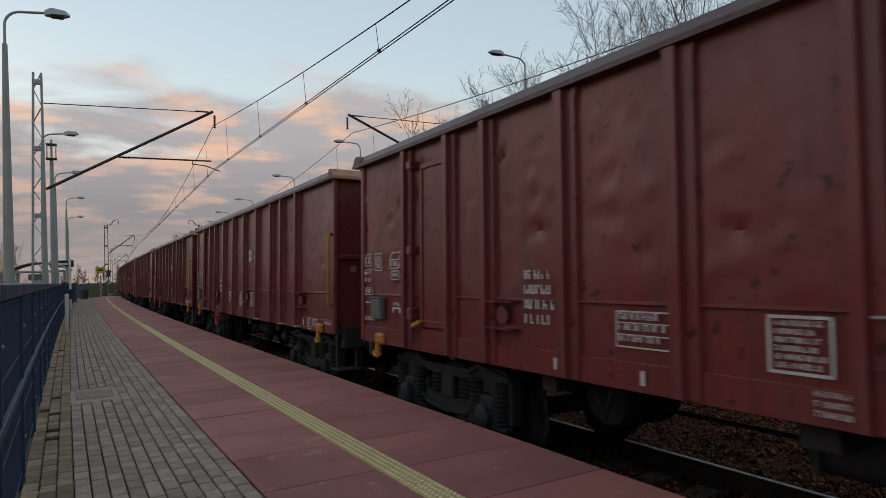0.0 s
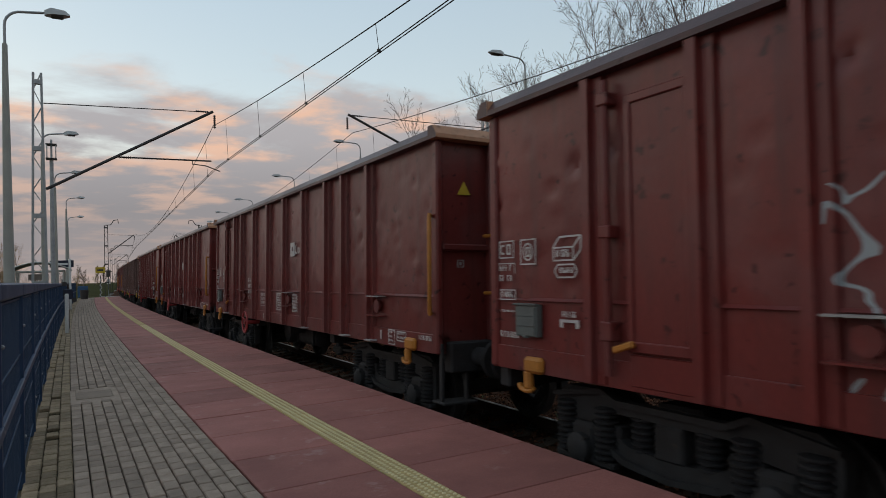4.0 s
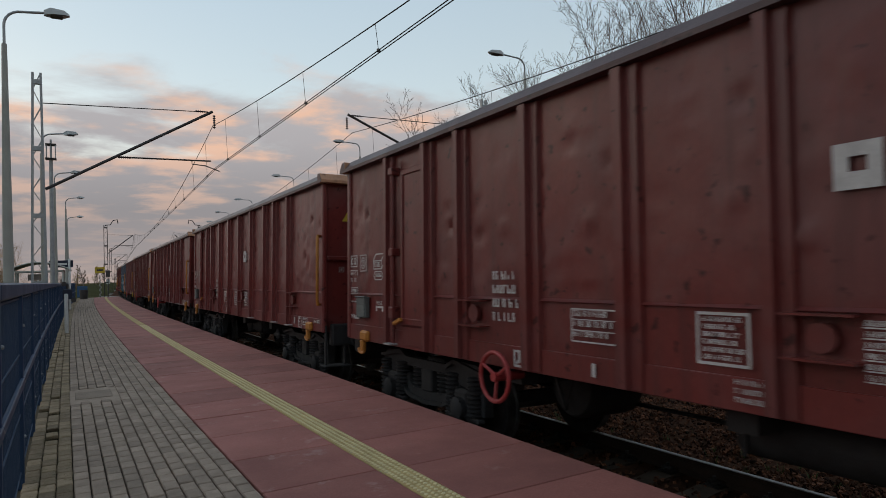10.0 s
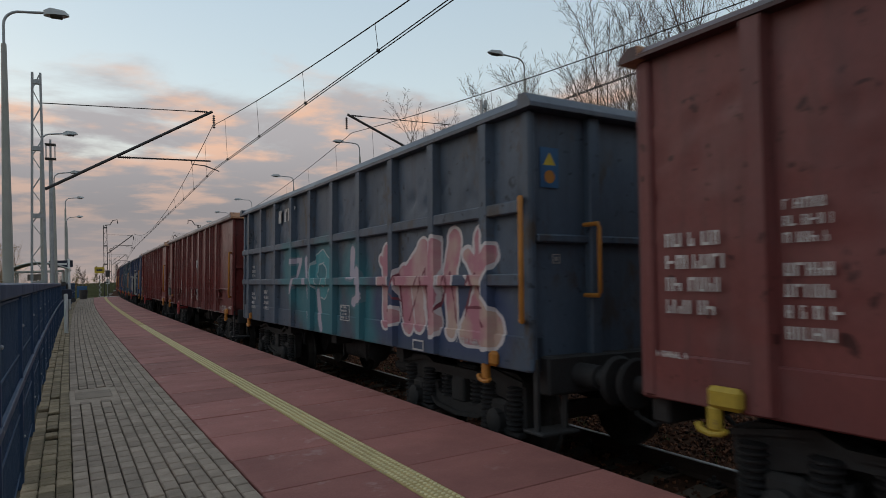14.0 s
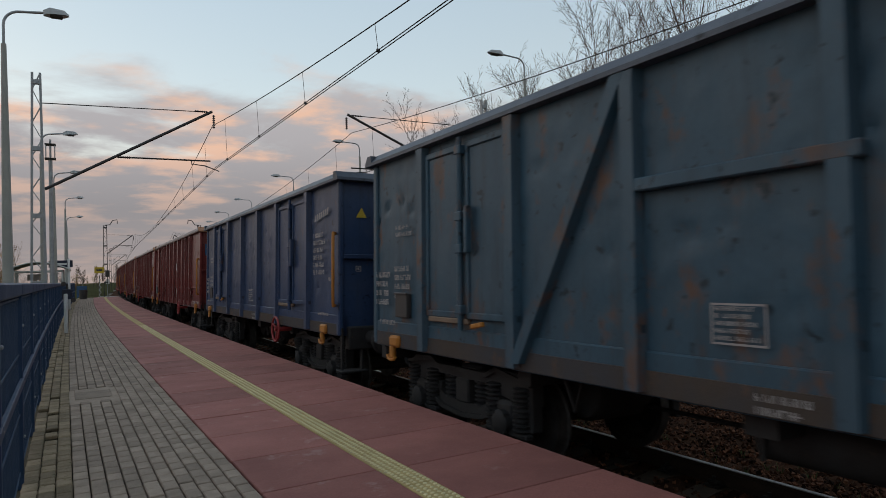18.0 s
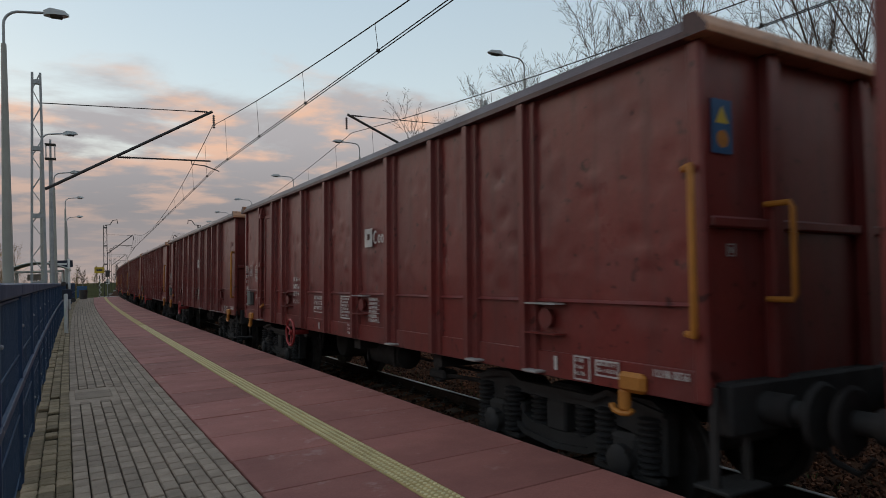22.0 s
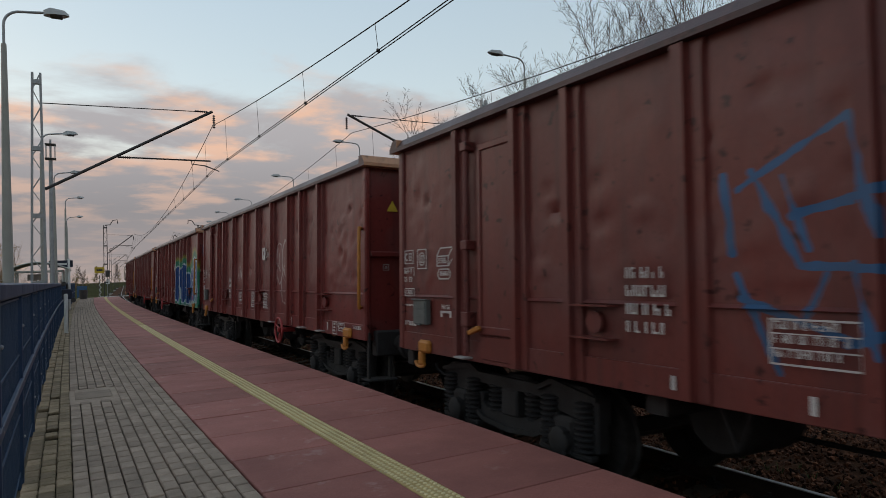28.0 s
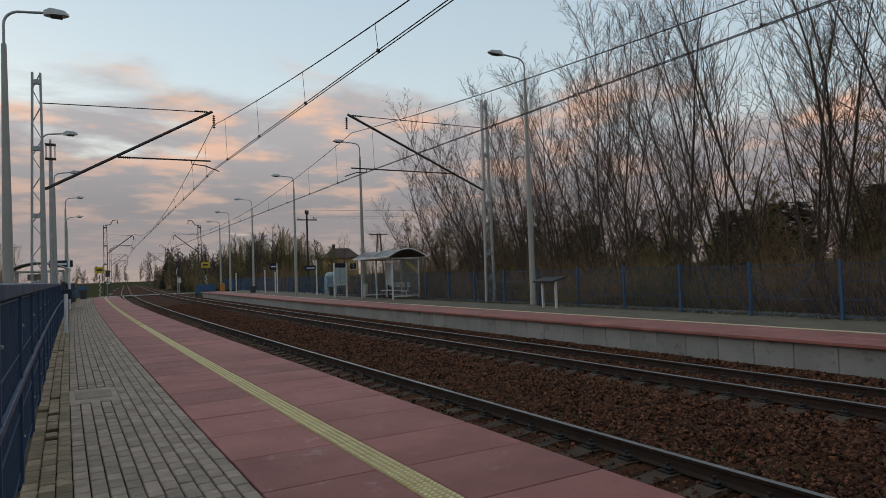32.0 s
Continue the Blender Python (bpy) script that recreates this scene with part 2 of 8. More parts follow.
# ---- mesh helpers ----
class Shape:
    """Collects plain solids and turns them into one mesh."""

    def __init__(self):
        self.v, self.f = [], []

    def add(self, verts, faces, m=None):
        k = len(self.v)
        self.v += [tuple(m @ Vector(p)) for p in verts] if m else [tuple(p) for p in verts]
        self.f += [tuple(i + k for i in f) for f in faces]
        return self

    def box(self, x0, x1, y0, y1, z0, z1, m=None, c=0.0):
        if not c:
            v = [(x, y, z) for z in (z0, z1) for x, y in ((x0, y0), (x1, y0), (x1, y1), (x0, y1))]
            return self.add(v, [(3, 2, 1, 0), (4, 5, 6, 7), (0, 1, 5, 4), (1, 2, 6, 5), (2, 3, 7, 6), (3, 0, 4, 7)], m)
        # chamfered all round
        ring = lambda e, z: [(x0 + e, y0 + c + 0, z) if 0 else p for p in ((x0 + e, y0 + c, z), (x0 + c, y0 + e, z), (x1 - c, y0 + e, z), (x1 - e, y0 + c, z), (x1 - e, y1 - c, z), (x1 - c, y1 - e, z), (x0 + c, y1 - e, z), (x0 + e, y1 - c, z))]
        d = c * 0.999
        v = ring(d, z0) + ring(0, z0 + c) + ring(0, z1 - c) + ring(d, z1)
        f = [tuple(range(7, -1, -1)), tuple(range(24, 32))]
        for r in range(3):
            for i in range(8):
                j = (i + 1) % 8
                f.append((r * 8 + i, r * 8 + j, r * 8 + 8 + j, r * 8 + 8 + i))
        return self.add(v, f, m)

    def prism(self, profile, y0, y1, m=None):
        """A profile in (x, z), anticlockwise seen from -y, drawn along y."""
        n = len(profile)
        v = [(x, y0, z) for x, z in profile] + [(x, y1, z) for x, z in profile]
        f = [tuple(range(n)), tuple(range(2 * n - 1, n - 1, -1))]
        f += [(i, i + n, (i + 1) % n + n, (i + 1) % n) for i in range(n)]
        return self.add(v, f, m)

    def tube(self, path, r, n=8, r2=None, cap=True):
        pts = [Vector(p) for p in path]
        k = len(self.v)
        u = None
        for i, p in enumerate(pts):
            d = (pts[min(i + 1, len(pts) - 1)] - pts[max(i - 1, 0)]).normalized()
            if u is None:
                u = d.orthogonal().normalized()
            u = (u - d * u.dot(d)).normalized()
            w = d.cross(u)
            rr = r if r2 is None else r + (r2 - r) * i / max(1, len(pts) - 1)
            for j in range(n):
                a = 2 * math.pi * j / n
                self.v.append(tuple(p + u * (rr * math.cos(a)) + w * (rr * math.sin(a))))
        for i in range(len(pts) - 1):
            for j in range(n):
                q = (j + 1) % n
                self.f.append((k + i * n + j, k + i * n + q, k + i * n + n + q, k + i * n + n + j))
        if cap:
            self.f.append(tuple(k + j for j in range(n - 1, -1, -1)))
            e = k + (len(pts) - 1) * n
            self.f.append(tuple(e + j for j in range(n)))
        return self

    def lathe(self, profile, n=16, m=None):
        """A profile of (radius, height) turned about z."""
        v, f = [], []
        for r, z in profile:
            v += [(r * math.cos(2 * math.pi * j / n), r * math.sin(2 * math.pi * j / n), z) for j in range(n)]
        for i in range(len(profile) - 1):
            for j in range(n):
                q = (j + 1) % n
                f.append((i * n + j, i * n + q, i * n + n + q, i * n + n + j))
        f.append(tuple(range(n - 1, -1, -1)))
        f.append(tuple((len(profile) - 1) * n + j for j in range(n)))
        return self.add(v, f, m)

    def grid(self, rows):
        """A sheet through rows of points."""
        k, w = len(self.v), len(rows[0])
        for r in rows:
            self.v += [tuple(p) for p in r]
        for i in range(len(rows) - 1):
            for j in range(w - 1):
                a = k + i * w + j
                self.f.append((a, a + 1, a + w + 1, a + w))
        return self

    def mesh(self, name, mat=None, smooth=True, angle=35):
        me = bpy.data.meshes.new(name)
        me.from_pydata(self.v, [], self.f)
        if mat:
            me.materials.append(mat)
        if smooth:
            me.shade_smooth()
            me.set_sharp_from_angle(angle=radians(angle))
        me.update()
        return me


def part(name, shape, mat, parent=None, label="", m=None, smooth=True):
    """Links a shape, or a ready mesh, as one mesh object under a thing or a part."""
    me = shape if isinstance(shape, bpy.types.Mesh) else shape.mesh(name, mat, smooth)
    ob = new(name, me)
    if isinstance(shape, bpy.types.Mesh) and mat:
        if not me.materials:
            me.materials.append(mat)
        ob.material_slots[0].link = "OBJECT"
        ob.material_slots[0].material = mat
    if parent:
        ob.parent = parent
    if m is not None:
        ob.matrix_basis = m
    if label:
        ob["label"] = label
    return ob


def thing(name, m, label, category, group="", kind=""):
    ob = new(name)
    ob.matrix_basis = m
    ob.empty_display_size = 0.2
    return tagged(ob, label, category, group, kind)


def strip(s0, s1, step, profile):
    """A sheet swept along the plan through (n, z) points."""
    k = max(1, round((s1 - s0) / step))
    return Shape().grid([[at(s0 + (s1 - s0) * i / k, n, z) for n, z in profile] for i in range(k + 1)])

# ---- ground and tracks ----
RAIL_Z, FAR_Z = -0.60, -0.53      # inner rail heads, near and far track, below the platforms
NEAR_C, FAR_C = 1.60, 6.61        # track centres
CANT = 0.048
rng = random.Random(4)

g = Shape()
steps = [-3000, -1200, -500, -200, -90, -40, -20, -12, -5, 0, 5, 12, 20, 40, 90, 200, 500, 1200, 3000]
g.grid([[Vector((x, y, -1.25)) for x in steps] for y in steps])
tagged(part("ground", g, M["ground"]), "flat field of dull winter grass and earth", "ground", kind="structure")

# ballast bed with uneven surface
def bed_z(n):
    z = -0.80
    if n > 4.9:
        z = -0.70
        z += 0.13 * max(0.0, min(1.0, (n - 7.55) / 0.5))
    elif n > 3.2:
        z = -0.80 + 0.10 * (n - 3.2) / 1.7
    if 3.2 < n < 5.0:
        z += 0.05 * math.sin((n - 3.2) / 1.8 * math.pi)
    return z


bed = Shape()
rows, s = [], -10.0
while s < 330:
    ds = 0.09 if 0 < s < 16 else (0.22 if s < 45 else (1.5 if s < 120 else 6))
    if s < 0:
        ds = 0.5
    row, n = [], -0.6
    while n < 8.9:
        p = at(s, n, 0)
        q = noise.noise(p * 9.0) * 0.022 + noise.noise(p * 2.1) * 0.03
        row.append((p.x, p.y, bed_z(n) + q))
        n += 0.1
    rows.append([at(s, -1.6, -1.3)] + row + [at(s, 9.6, -1.3)])
    s += ds
bed.grid(rows)
tagged(part("ballast_bed", bed, M["ballast"]), "rust-brown crushed stone ballast between the tracks", "ballast", kind="structure")

# loose stones near by
def stones(count, s_lo, s_hi, size, power):
    sh = Shape()
    for _ in range(count):
        s = s_lo + (s_hi - s_lo) * rng.random() ** power
        n = rng.uniform(2.45, 8.3) if rng.random() < 0.93 else rng.uniform(0.9, 2.3)
        r = size * rng.uniform(0.5, 1.3)
        m = Matrix.Translation(at(s, n, bed_z(n) + r * 0.35)) @ Euler((rng.random() * 6, rng.random() * 6, rng.random() * 6)).to_matrix().to_4x4()
        a, b, c = (r * rng.uniform(0.6, 1.1) for _ in range(3))
        sh.add([(a, 0, 0), (0, b, 0), (-a, 0.2 * b, 0), (0.2 * a, -b, 0), (0, 0.1 * b, c), (0.1 * a, 0, -c), (0.6 * a, 0.6 * b, 0.45 * c)],
               [(0, 6, 4), (6, 1, 4), (1, 2, 4), (2, 3, 4), (3, 0, 4), (0, 3, 5), (3, 2, 5), (2, 1, 5), (1, 6, 5), (6, 0, 5)], m)
    return sh


tagged(part("ballast_stones", stones(76000, 1.5, 62, 0.034, 1.9), M["stone"], smooth=False), "loose rusty broken stones of the trackbed", "stones", kind="stuff")

# sleepers, rails, fastenings
sl = Shape()
sl.prism([(-1.25, -0.2), (1.25, -0.2), (1.25, -0.05), (0.95, 0.0), (0.5, 0.0), (0.3, -0.03), (-0.3, -0.03), (-0.5, 0.0), (-0.95, 0.0), (-1.25, -0.05)], -0.13, 0.13)
sleeper_mesh = sl.mesh("sleeper", M["sleeper"])
clip = Shape().box(-0.19, 0.19, -0.09, 0.09, 0.0, 0.025, c=0.006)
for sx in (-0.125, 0.125):
    clip.lathe([(0.045, 0.02), (0.045, 0.055), (0.02, 0.06), (0.02, 0.105)], 8, Matrix.Translation((sx, 0, 0)))
    clip.box(sx - 0.03, sx + 0.03, -0.07, 0.07, 0.03, 0.065, c=0.01)
clip_mesh = clip.mesh("rail_fastening", M["iron"])


def rail(s0, s1, n, z):
    prof = [(-0.065, -0.172), (0.065, -0.172), (0.065, -0.16), (0.012, -0.135), (0.01, -0.05), (0.035, -0.035), (0.036, -0.006), (0.024, 0.0), (-0.024, 0.0), (-0.036, -0.006), (-0.035, -0.035), (-0.01, -0.05), (-0.012, -0.135), (-0.065, -0.16), (-0.065, -0.172)]
    k = round((s1 - s0) / 2.0)
    sh = Shape().grid([[at(s0 + (s1 - s0) * i / k, n - a, z + b) for a, b in prof] for i in range(k + 1)])
    top = Shape().grid([[at(s0 + (s1 - s0) * i / k, n + a, z + b) for a, b in ((-0.034, -0.003), (-0.026, 0.003), (0.026, 0.003), (0.034, -0.003))] for i in range(k + 1)])
    return sh, top


for name, c, z, label in (("near_track", NEAR_C, RAIL_Z, "worn railway track on concrete sleepers beside the red platform"), ("far_track", FAR_C, FAR_Z, "railway track on concrete sleepers along the far platform")):
    tr = thing(name, Matrix(), label, "railway track", kind="structure")
    lean = math.degrees(math.atan(CANT / 1.5))
    for side, dz in ((-0.75, CANT), (0.75, 0.0)):
        sh, top = rail(-20, 420, c + side, z + dz)
        rb = part("rail", sh, M["rail_side"], tr)
        part("rail_head", top, M["rail_top"], rb, "polished steel running surface")
    far = Shape()
    s, i = -4.0, 0
    while s < 140:
        m = spot(s, c, z - 0.178 + CANT / 2, rng.uniform(-0.6, 0.6), lean)
        if s < 46:
            o = part("sleeper", sleeper_mesh, M["sleeper"], tr, m=m)
            for side, dz in ((-0.75, CANT), (0.75, 0.0)):
                if s < 34:
                    part("rail_fastening", clip_mesh, M["iron"], tr, m=m @ pose(side, 0, 0.0))
        else:
            far.prism([(-1.25, -0.2), (1.25, -0.2), (1.25, -0.04), (-1.25, -0.04)], -0.13, 0.13, m)
        s += 0.6
    tagged(part("distant_sleepers", far, M["sleeper"], tr), kind="stuff")

# ---- near platform ----
P0, P1 = -7.0, 74.6
plat = strip(P0, P1, 1.0, [(-4.1, -1.3), (-4.1, -0.055), (-0.02, -0.055), (-0.02, -0.22), (-0.14, -0.22), (-0.14, -1.3)])
near_platform = part("near_platform", plat, M["joint"])
tagged(near_platform, "low station platform with red slabs, yellow strip and grey pavers", "platform", kind="structure")
ends = Shape()
for s in (P0, P1):
    ends.add([at(s, n, z) for n, z in ((-4.1, -1.3), (-4.1, -0.055), (-0.02, -0.055), (-0.02, -0.22), (-0.14, -0.22), (-0.14, -1.3))], [(0, 1, 2, 3, 4, 5)])
part("end_face", ends, M["concrete"], near_platform)


def slab_mesh(name, w, l, mat, h=0.06, c=0.006):
    return Shape().box(-w / 2, w / 2, -l / 2, l / 2, -h, 0.0, c=c).mesh(name, mat)


SLAB = 0.94                       # pitch of the red slabs
edge_slab = slab_mesh("edge_slab", 1.145, SLAB - 0.012, M["red_slab"], 0.16)
back_slab = slab_mesh("red_slab", 0.88, SLAB - 0.012, M["red_slab"])
strip_mesh = slab_mesh("tactile_strip", 0.222, SLAB / 2 - 0.005, M["yellow"])
dots = Shape()
for i in range(4):
    for j in range(9):
        dots.lathe([(0.0175, 0.0), (0.014, 0.006), (0.007, 0.0075)], 6, Matrix.Translation((-0.081 + i * 0.054, -0.208 + j * 0.052, 0.0)))
dots_mesh = dots.mesh("stud_rows", M["stud"])

# ---- far platform ----
F0, F1 = -14.0, 78.0
FE = 8.28
fp = strip(F0, F1, 1.0, [(FE + 0.24, -0.02), (FE + 0.24, -0.002), (14.2, -0.002), (14.2, -1.3)])
far_platform = tagged(part("far_platform", fp, M["asphalt"]), "opposite station platform with red edge slabs on a concrete wall", "platform", kind="structure")
# edge slabs, red band and wall panels
wall_panel = Shape().box(0.0, 0.14, -0.407, 0.407, -1.2, -0.068, c=0.008).mesh("wall_panel", M["concrete"])
far_edge = Shape().box(0.0, 1.0, -0.496, 0.496, -0.062, 0.004, c=0.008).mesh("edge_slab", M["red_slab"])
far_back = Shape().box(1.0, 1.75, -0.496, 0.496, -0.06, 0.003, c=0.005).mesh("red_slab", M["red_slab"])
white_line = strip(F0, F1, 2.0, [(FE + 1.74, 0.006), (FE + 1.92, 0.006)])
part("tactile_strip", white_line, M["cream"], far_platform, "pale worn tactile line")
bumps = Shape()
for i in range(330):
    for n in (FE + 1.81, FE + 1.89):
        bumps.lathe([(0.026, 0.0), (0.018, 0.008)], 5, Matrix.Translation(at(2.0 + 0.075 * i, n, 0.006)))
tagged(part("stud_rows", bumps, M["stud"], far_platform), kind="stuff")
s = F0 + 0.5
while s < F1:
    part("edge_slab", far_edge, M["red_slab"], far_platform, m=spot(s, FE))
    part("red_slab", far_back, M["red_slab"], far_platform, m=spot(s, FE + 0.005))
    s += 1.0
for i in range(110):
    part("wall_panel", wall_panel, M["concrete"], far_platform, m=spot(6.09 + 0.826 * (i - 24), FE + 0.12))

# ---- fences ----
M["mesh_blue"] = material("blue_coated_wire", (0.020, 0.055, 0.115), (0.016, 0.045, 0.09), 0.55, scale=3, fine=60, bump=0)
M["sheet_blue"] = material("deep_blue_rail_paint", (0.018, 0.055, 0.125), (0.014, 0.042, 0.095), 0.45, scale=2, fine=40, bump=0.05)


def mesh_panel(l, h, gap=0.05, r=0.0035):
    """A welded wire panel, l long and h high."""
    sh = Shape()
    n = round(l / gap)
    for i in range(n + 1):
        y = -l / 2 + l * i / n
        sh.box(-r, r, y - r, y + r, 0.06, h)
    for z in (0.08, h * 0.36, h * 0.68, h - 0.03):
        sh.box(-2.4 * r, 2.4 * r, -l / 2, l / 2, z - 0.006, z + 0.006)
    return sh


near_fence = thing("blue_fence", Matrix(), "dark blue steel mesh fence with flat rails along the platform", "fence")
near_panel = mesh_panel(1.96, 1.44, 0.04, 0.005).mesh("mesh_panel", M["mesh_blue"])
near_post = Shape().box(-0.05, 0.03, -0.03, 0.03, -0.05, 1.47, c=0.006).mesh("post", M["sheet_blue"])
near_bolt = Shape().lathe([(0.012, 0.0), (0.012, 0.008), (0.006, 0.014)], 8, Matrix.Rotation(radians(90), 4, "Y")).mesh("bolt", M["galv"])
top_rail = Shape().box(-0.05, 0.035, -1.0, 1.0, 1.43, 1.53, c=0.012).mesh("top_rail", M["sheet_blue"])
low_rail = Shape().box(0.012, 0.04, -1.0, 1.0, 0.74, 0.80, c=0.006).mesh("mid_rail", M["sheet_blue"])
FN = -3.76
for i in range(36):
    s = -4.0 + i * 2.0
    part("post", near_post, M["sheet_blue"], near_fence, m=spot(s, FN))
    part("mesh_panel", near_panel, M["mesh_blue"], near_fence, m=spot(s + 1, FN))
    part("top_rail", top_rail, M["sheet_blue"], near_fence, m=spot(s + 1, FN))
    part("mid_rail", low_rail, M["sheet_blue"], near_fence, m=spot(s + 1, FN))
    if s < 16:
        for z in (0.35, 0.77, 1.2):
            part("bolt", near_bolt, M["galv"], near_fence, m=spot(s, FN + 0.03, z))

far_fence = thing("blue_fence", Matrix(), "blue wire mesh fence behind the far platform", "fence")
far_panel = mesh_panel(2.4, 1.38, 0.055, 0.0022).mesh("mesh_panel", M["mesh_blue"])
far_post = Shape().box(-0.035, 0.035, -0.035, 0.035, -0.05, 1.44, c=0.006).box(-0.04, 0.04, -0.04, 0.04, 1.44, 1.455).mesh("post", M["fence_blue"])
for i in range(42):
    s = -10.9 + i * 2.44
    part("post", far_post, M["fence_blue"], far_fence, m=spot(s, 13.0 - 0.5 * max(0.0, min(1.0, (20 - s) / 10))))
    part("mesh_panel", far_panel, M["fence_blue"], far_fence, m=spot(s + 1.22, 13.0 - 0.5 * max(0.0, min(1.0, (19 - s) / 10))))

# ---- lamps ----
def lamp(s, n, h, reach, label, lean=0.0):
    w = thing("street_lamp", spot(s, n, -0.05 if n > 0 else -0.9, 0, lean), label, "lamp", "platform lamps")
    hh = h + (0.05 if n > 0 else 0.9)
    d = -1 if n > 0 else 1
    part("pole", Shape().lathe([(0.128, 0.0), (0.10, hh * 0.45), (0.055, hh - 0.85), (0.05, hh - 0.8)], 16), M["pole"], w, "tapered pale concrete pole")
    arm = [(0, 0, hh - 0.85), (0, 0, hh - 0.35)]
    for i in range(1, 7):
        a = i / 6 * math.pi / 2
        arm.append((d * 0.35 * (1 - math.cos(a)), 0, hh - 0.35 + 0.35 * math.sin(a)))
    arm.append((d * reach * 0.62, 0, hh + 0.05))
    part("arm", Shape().tube(arm, 0.030, 10), M["galv"], w, "bent grey steel arm")
    head = part("lamp_head", Shape().add(
        [(d * (reach * 0.60), -0.05, hh - 0.01), (d * (reach * 0.60), 0.05, hh - 0.01), (d * (reach * 0.60), 0.05, hh + 0.10), (d * (reach * 0.60), -0.05, hh + 0.10),
         (d * (reach * 0.70), -0.14, hh + 0.0), (d * (reach * 0.70), 0.14, hh + 0.0), (d * (reach * 0.70), 0.11, hh + 0.16), (d * (reach * 0.70), -0.11, hh + 0.16),
         (d * (reach * 0.92), -0.13, hh + 0.02), (d * (reach * 0.92), 0.13, hh + 0.02), (d * (reach * 0.92), 0.09, hh + 0.14), (d * (reach * 0.92), -0.09, hh + 0.14),
         (d * reach, -0.04, hh + 0.04), (d * reach, 0.04, hh + 0.04), (d * reach, 0.03, hh + 0.07), (d * reach, -0.03, hh + 0.07)],
        [(0, 1, 2, 3)] + [(a + i, a + (i + 1) % 4, a + 4 + (i + 1) % 4, a + 4 + i) for a in (0, 4, 8) for i in range(4)] + [(12, 13, 14, 15)]), M["lamp_glass"], w, "grey lamp housing")
    part("lens", Shape().box(min(d * reach * 0.70, d * reach * 0.9), max(d * reach * 0.70, d * reach * 0.9), -0.11, 0.11, hh - 0.03, hh + 0.012, c=0.02), M["lamp_head"], head, "dark unlit lens")


for s, n, h, r in ((20.9, 12.75, 9.98, 1.75), (37.6, 12.3, 9.6, 1.75), (50.4, 11.75, 9.3, 1.75), (66.9, 12.0, 9.3, 1.75), (78.3, 11.7, 9.1, 1.6), (84.5, 11.6, 8.5, 1.6)):
    lamp(s, n, h, r, "tall unlit platform lamp on a pale concrete pole")
for s, n, h, r, le in ((17.8, -4.58, 7.90, 1.33, -0.3), (30.3, -4.3, 7.55, 1.3, -0.4), (40.2, -4.2, 7.45, 1.3, 0), (56.0, -4.05, 7.9, 1.25, 0), (64.3, -4.2, 7.2, 1.25, 0)):
    lamp(s, n, h, r, "tall unlit platform lamp behind the blue fence", le)

# ---- overhead line ----
def lattice(h, w0, w1, dark=False):
    """Two channel legs, tapering, with zigzag lacing on the face towards the platform."""
    legs = []
    mat = M["dark_steel"] if dark else M["galv"]
    for sx in (-1, 1):
        a = Shape()
        v = []
        for z, w in ((0, w0), (h, w1)):
            for dx, dy in ((-0.035, -0.07), (0.035, -0.07), (0.035, 0.07), (-0.035, 0.07)):
                v.append((sx * w / 2 + dx, dy, z))
        a.add(v, [(3, 2, 1, 0), (4, 5, 6, 7), (0, 1, 5, 4), (1, 2, 6, 5), (2, 3, 7, 6), (3, 0, 4, 7)])
        legs.append(a)
    lace = Shape()
    k = round(h / 0.55)
    for i in range(k):
        z0, z1 = h * i / k, h * (i + 1) / k
        wa, wb = w0 + (w1 - w0) * i / k, w0 + (w1 - w0) * (i + 1) / k
        s = 1 if i % 2 else -1
        for y in (-0.06, 0.06):
            lace.tube([(s * wa / 2, y, z0), (-s * wb / 2, y, z1)], 0.014, 4)
    plates = []
    for i in range(0, 5):
        z = h * (0.02 + 0.235 * i)
        w = w0 + (w1 - w0) * z / h
        plates.append(Shape().box(-w / 2 - 0.03, w / 2 + 0.03, -0.078, 0.078, z, z + 0.14))
    return legs, lace, plates, mat


def insulator(length=0.5, r=0.05):
    prof, k = [(0.015, 0.0)], 6
    for i in range(k):
        z = length * (i + 0.2) / k
        prof += [(0.02, z), (r, z + 0.02), (r, z + 0.035), (0.02, z + 0.055)]
    return prof + [(0.015, length)]


def rod(sh, a, b, r):
    return sh.tube([a, b], r, 6)


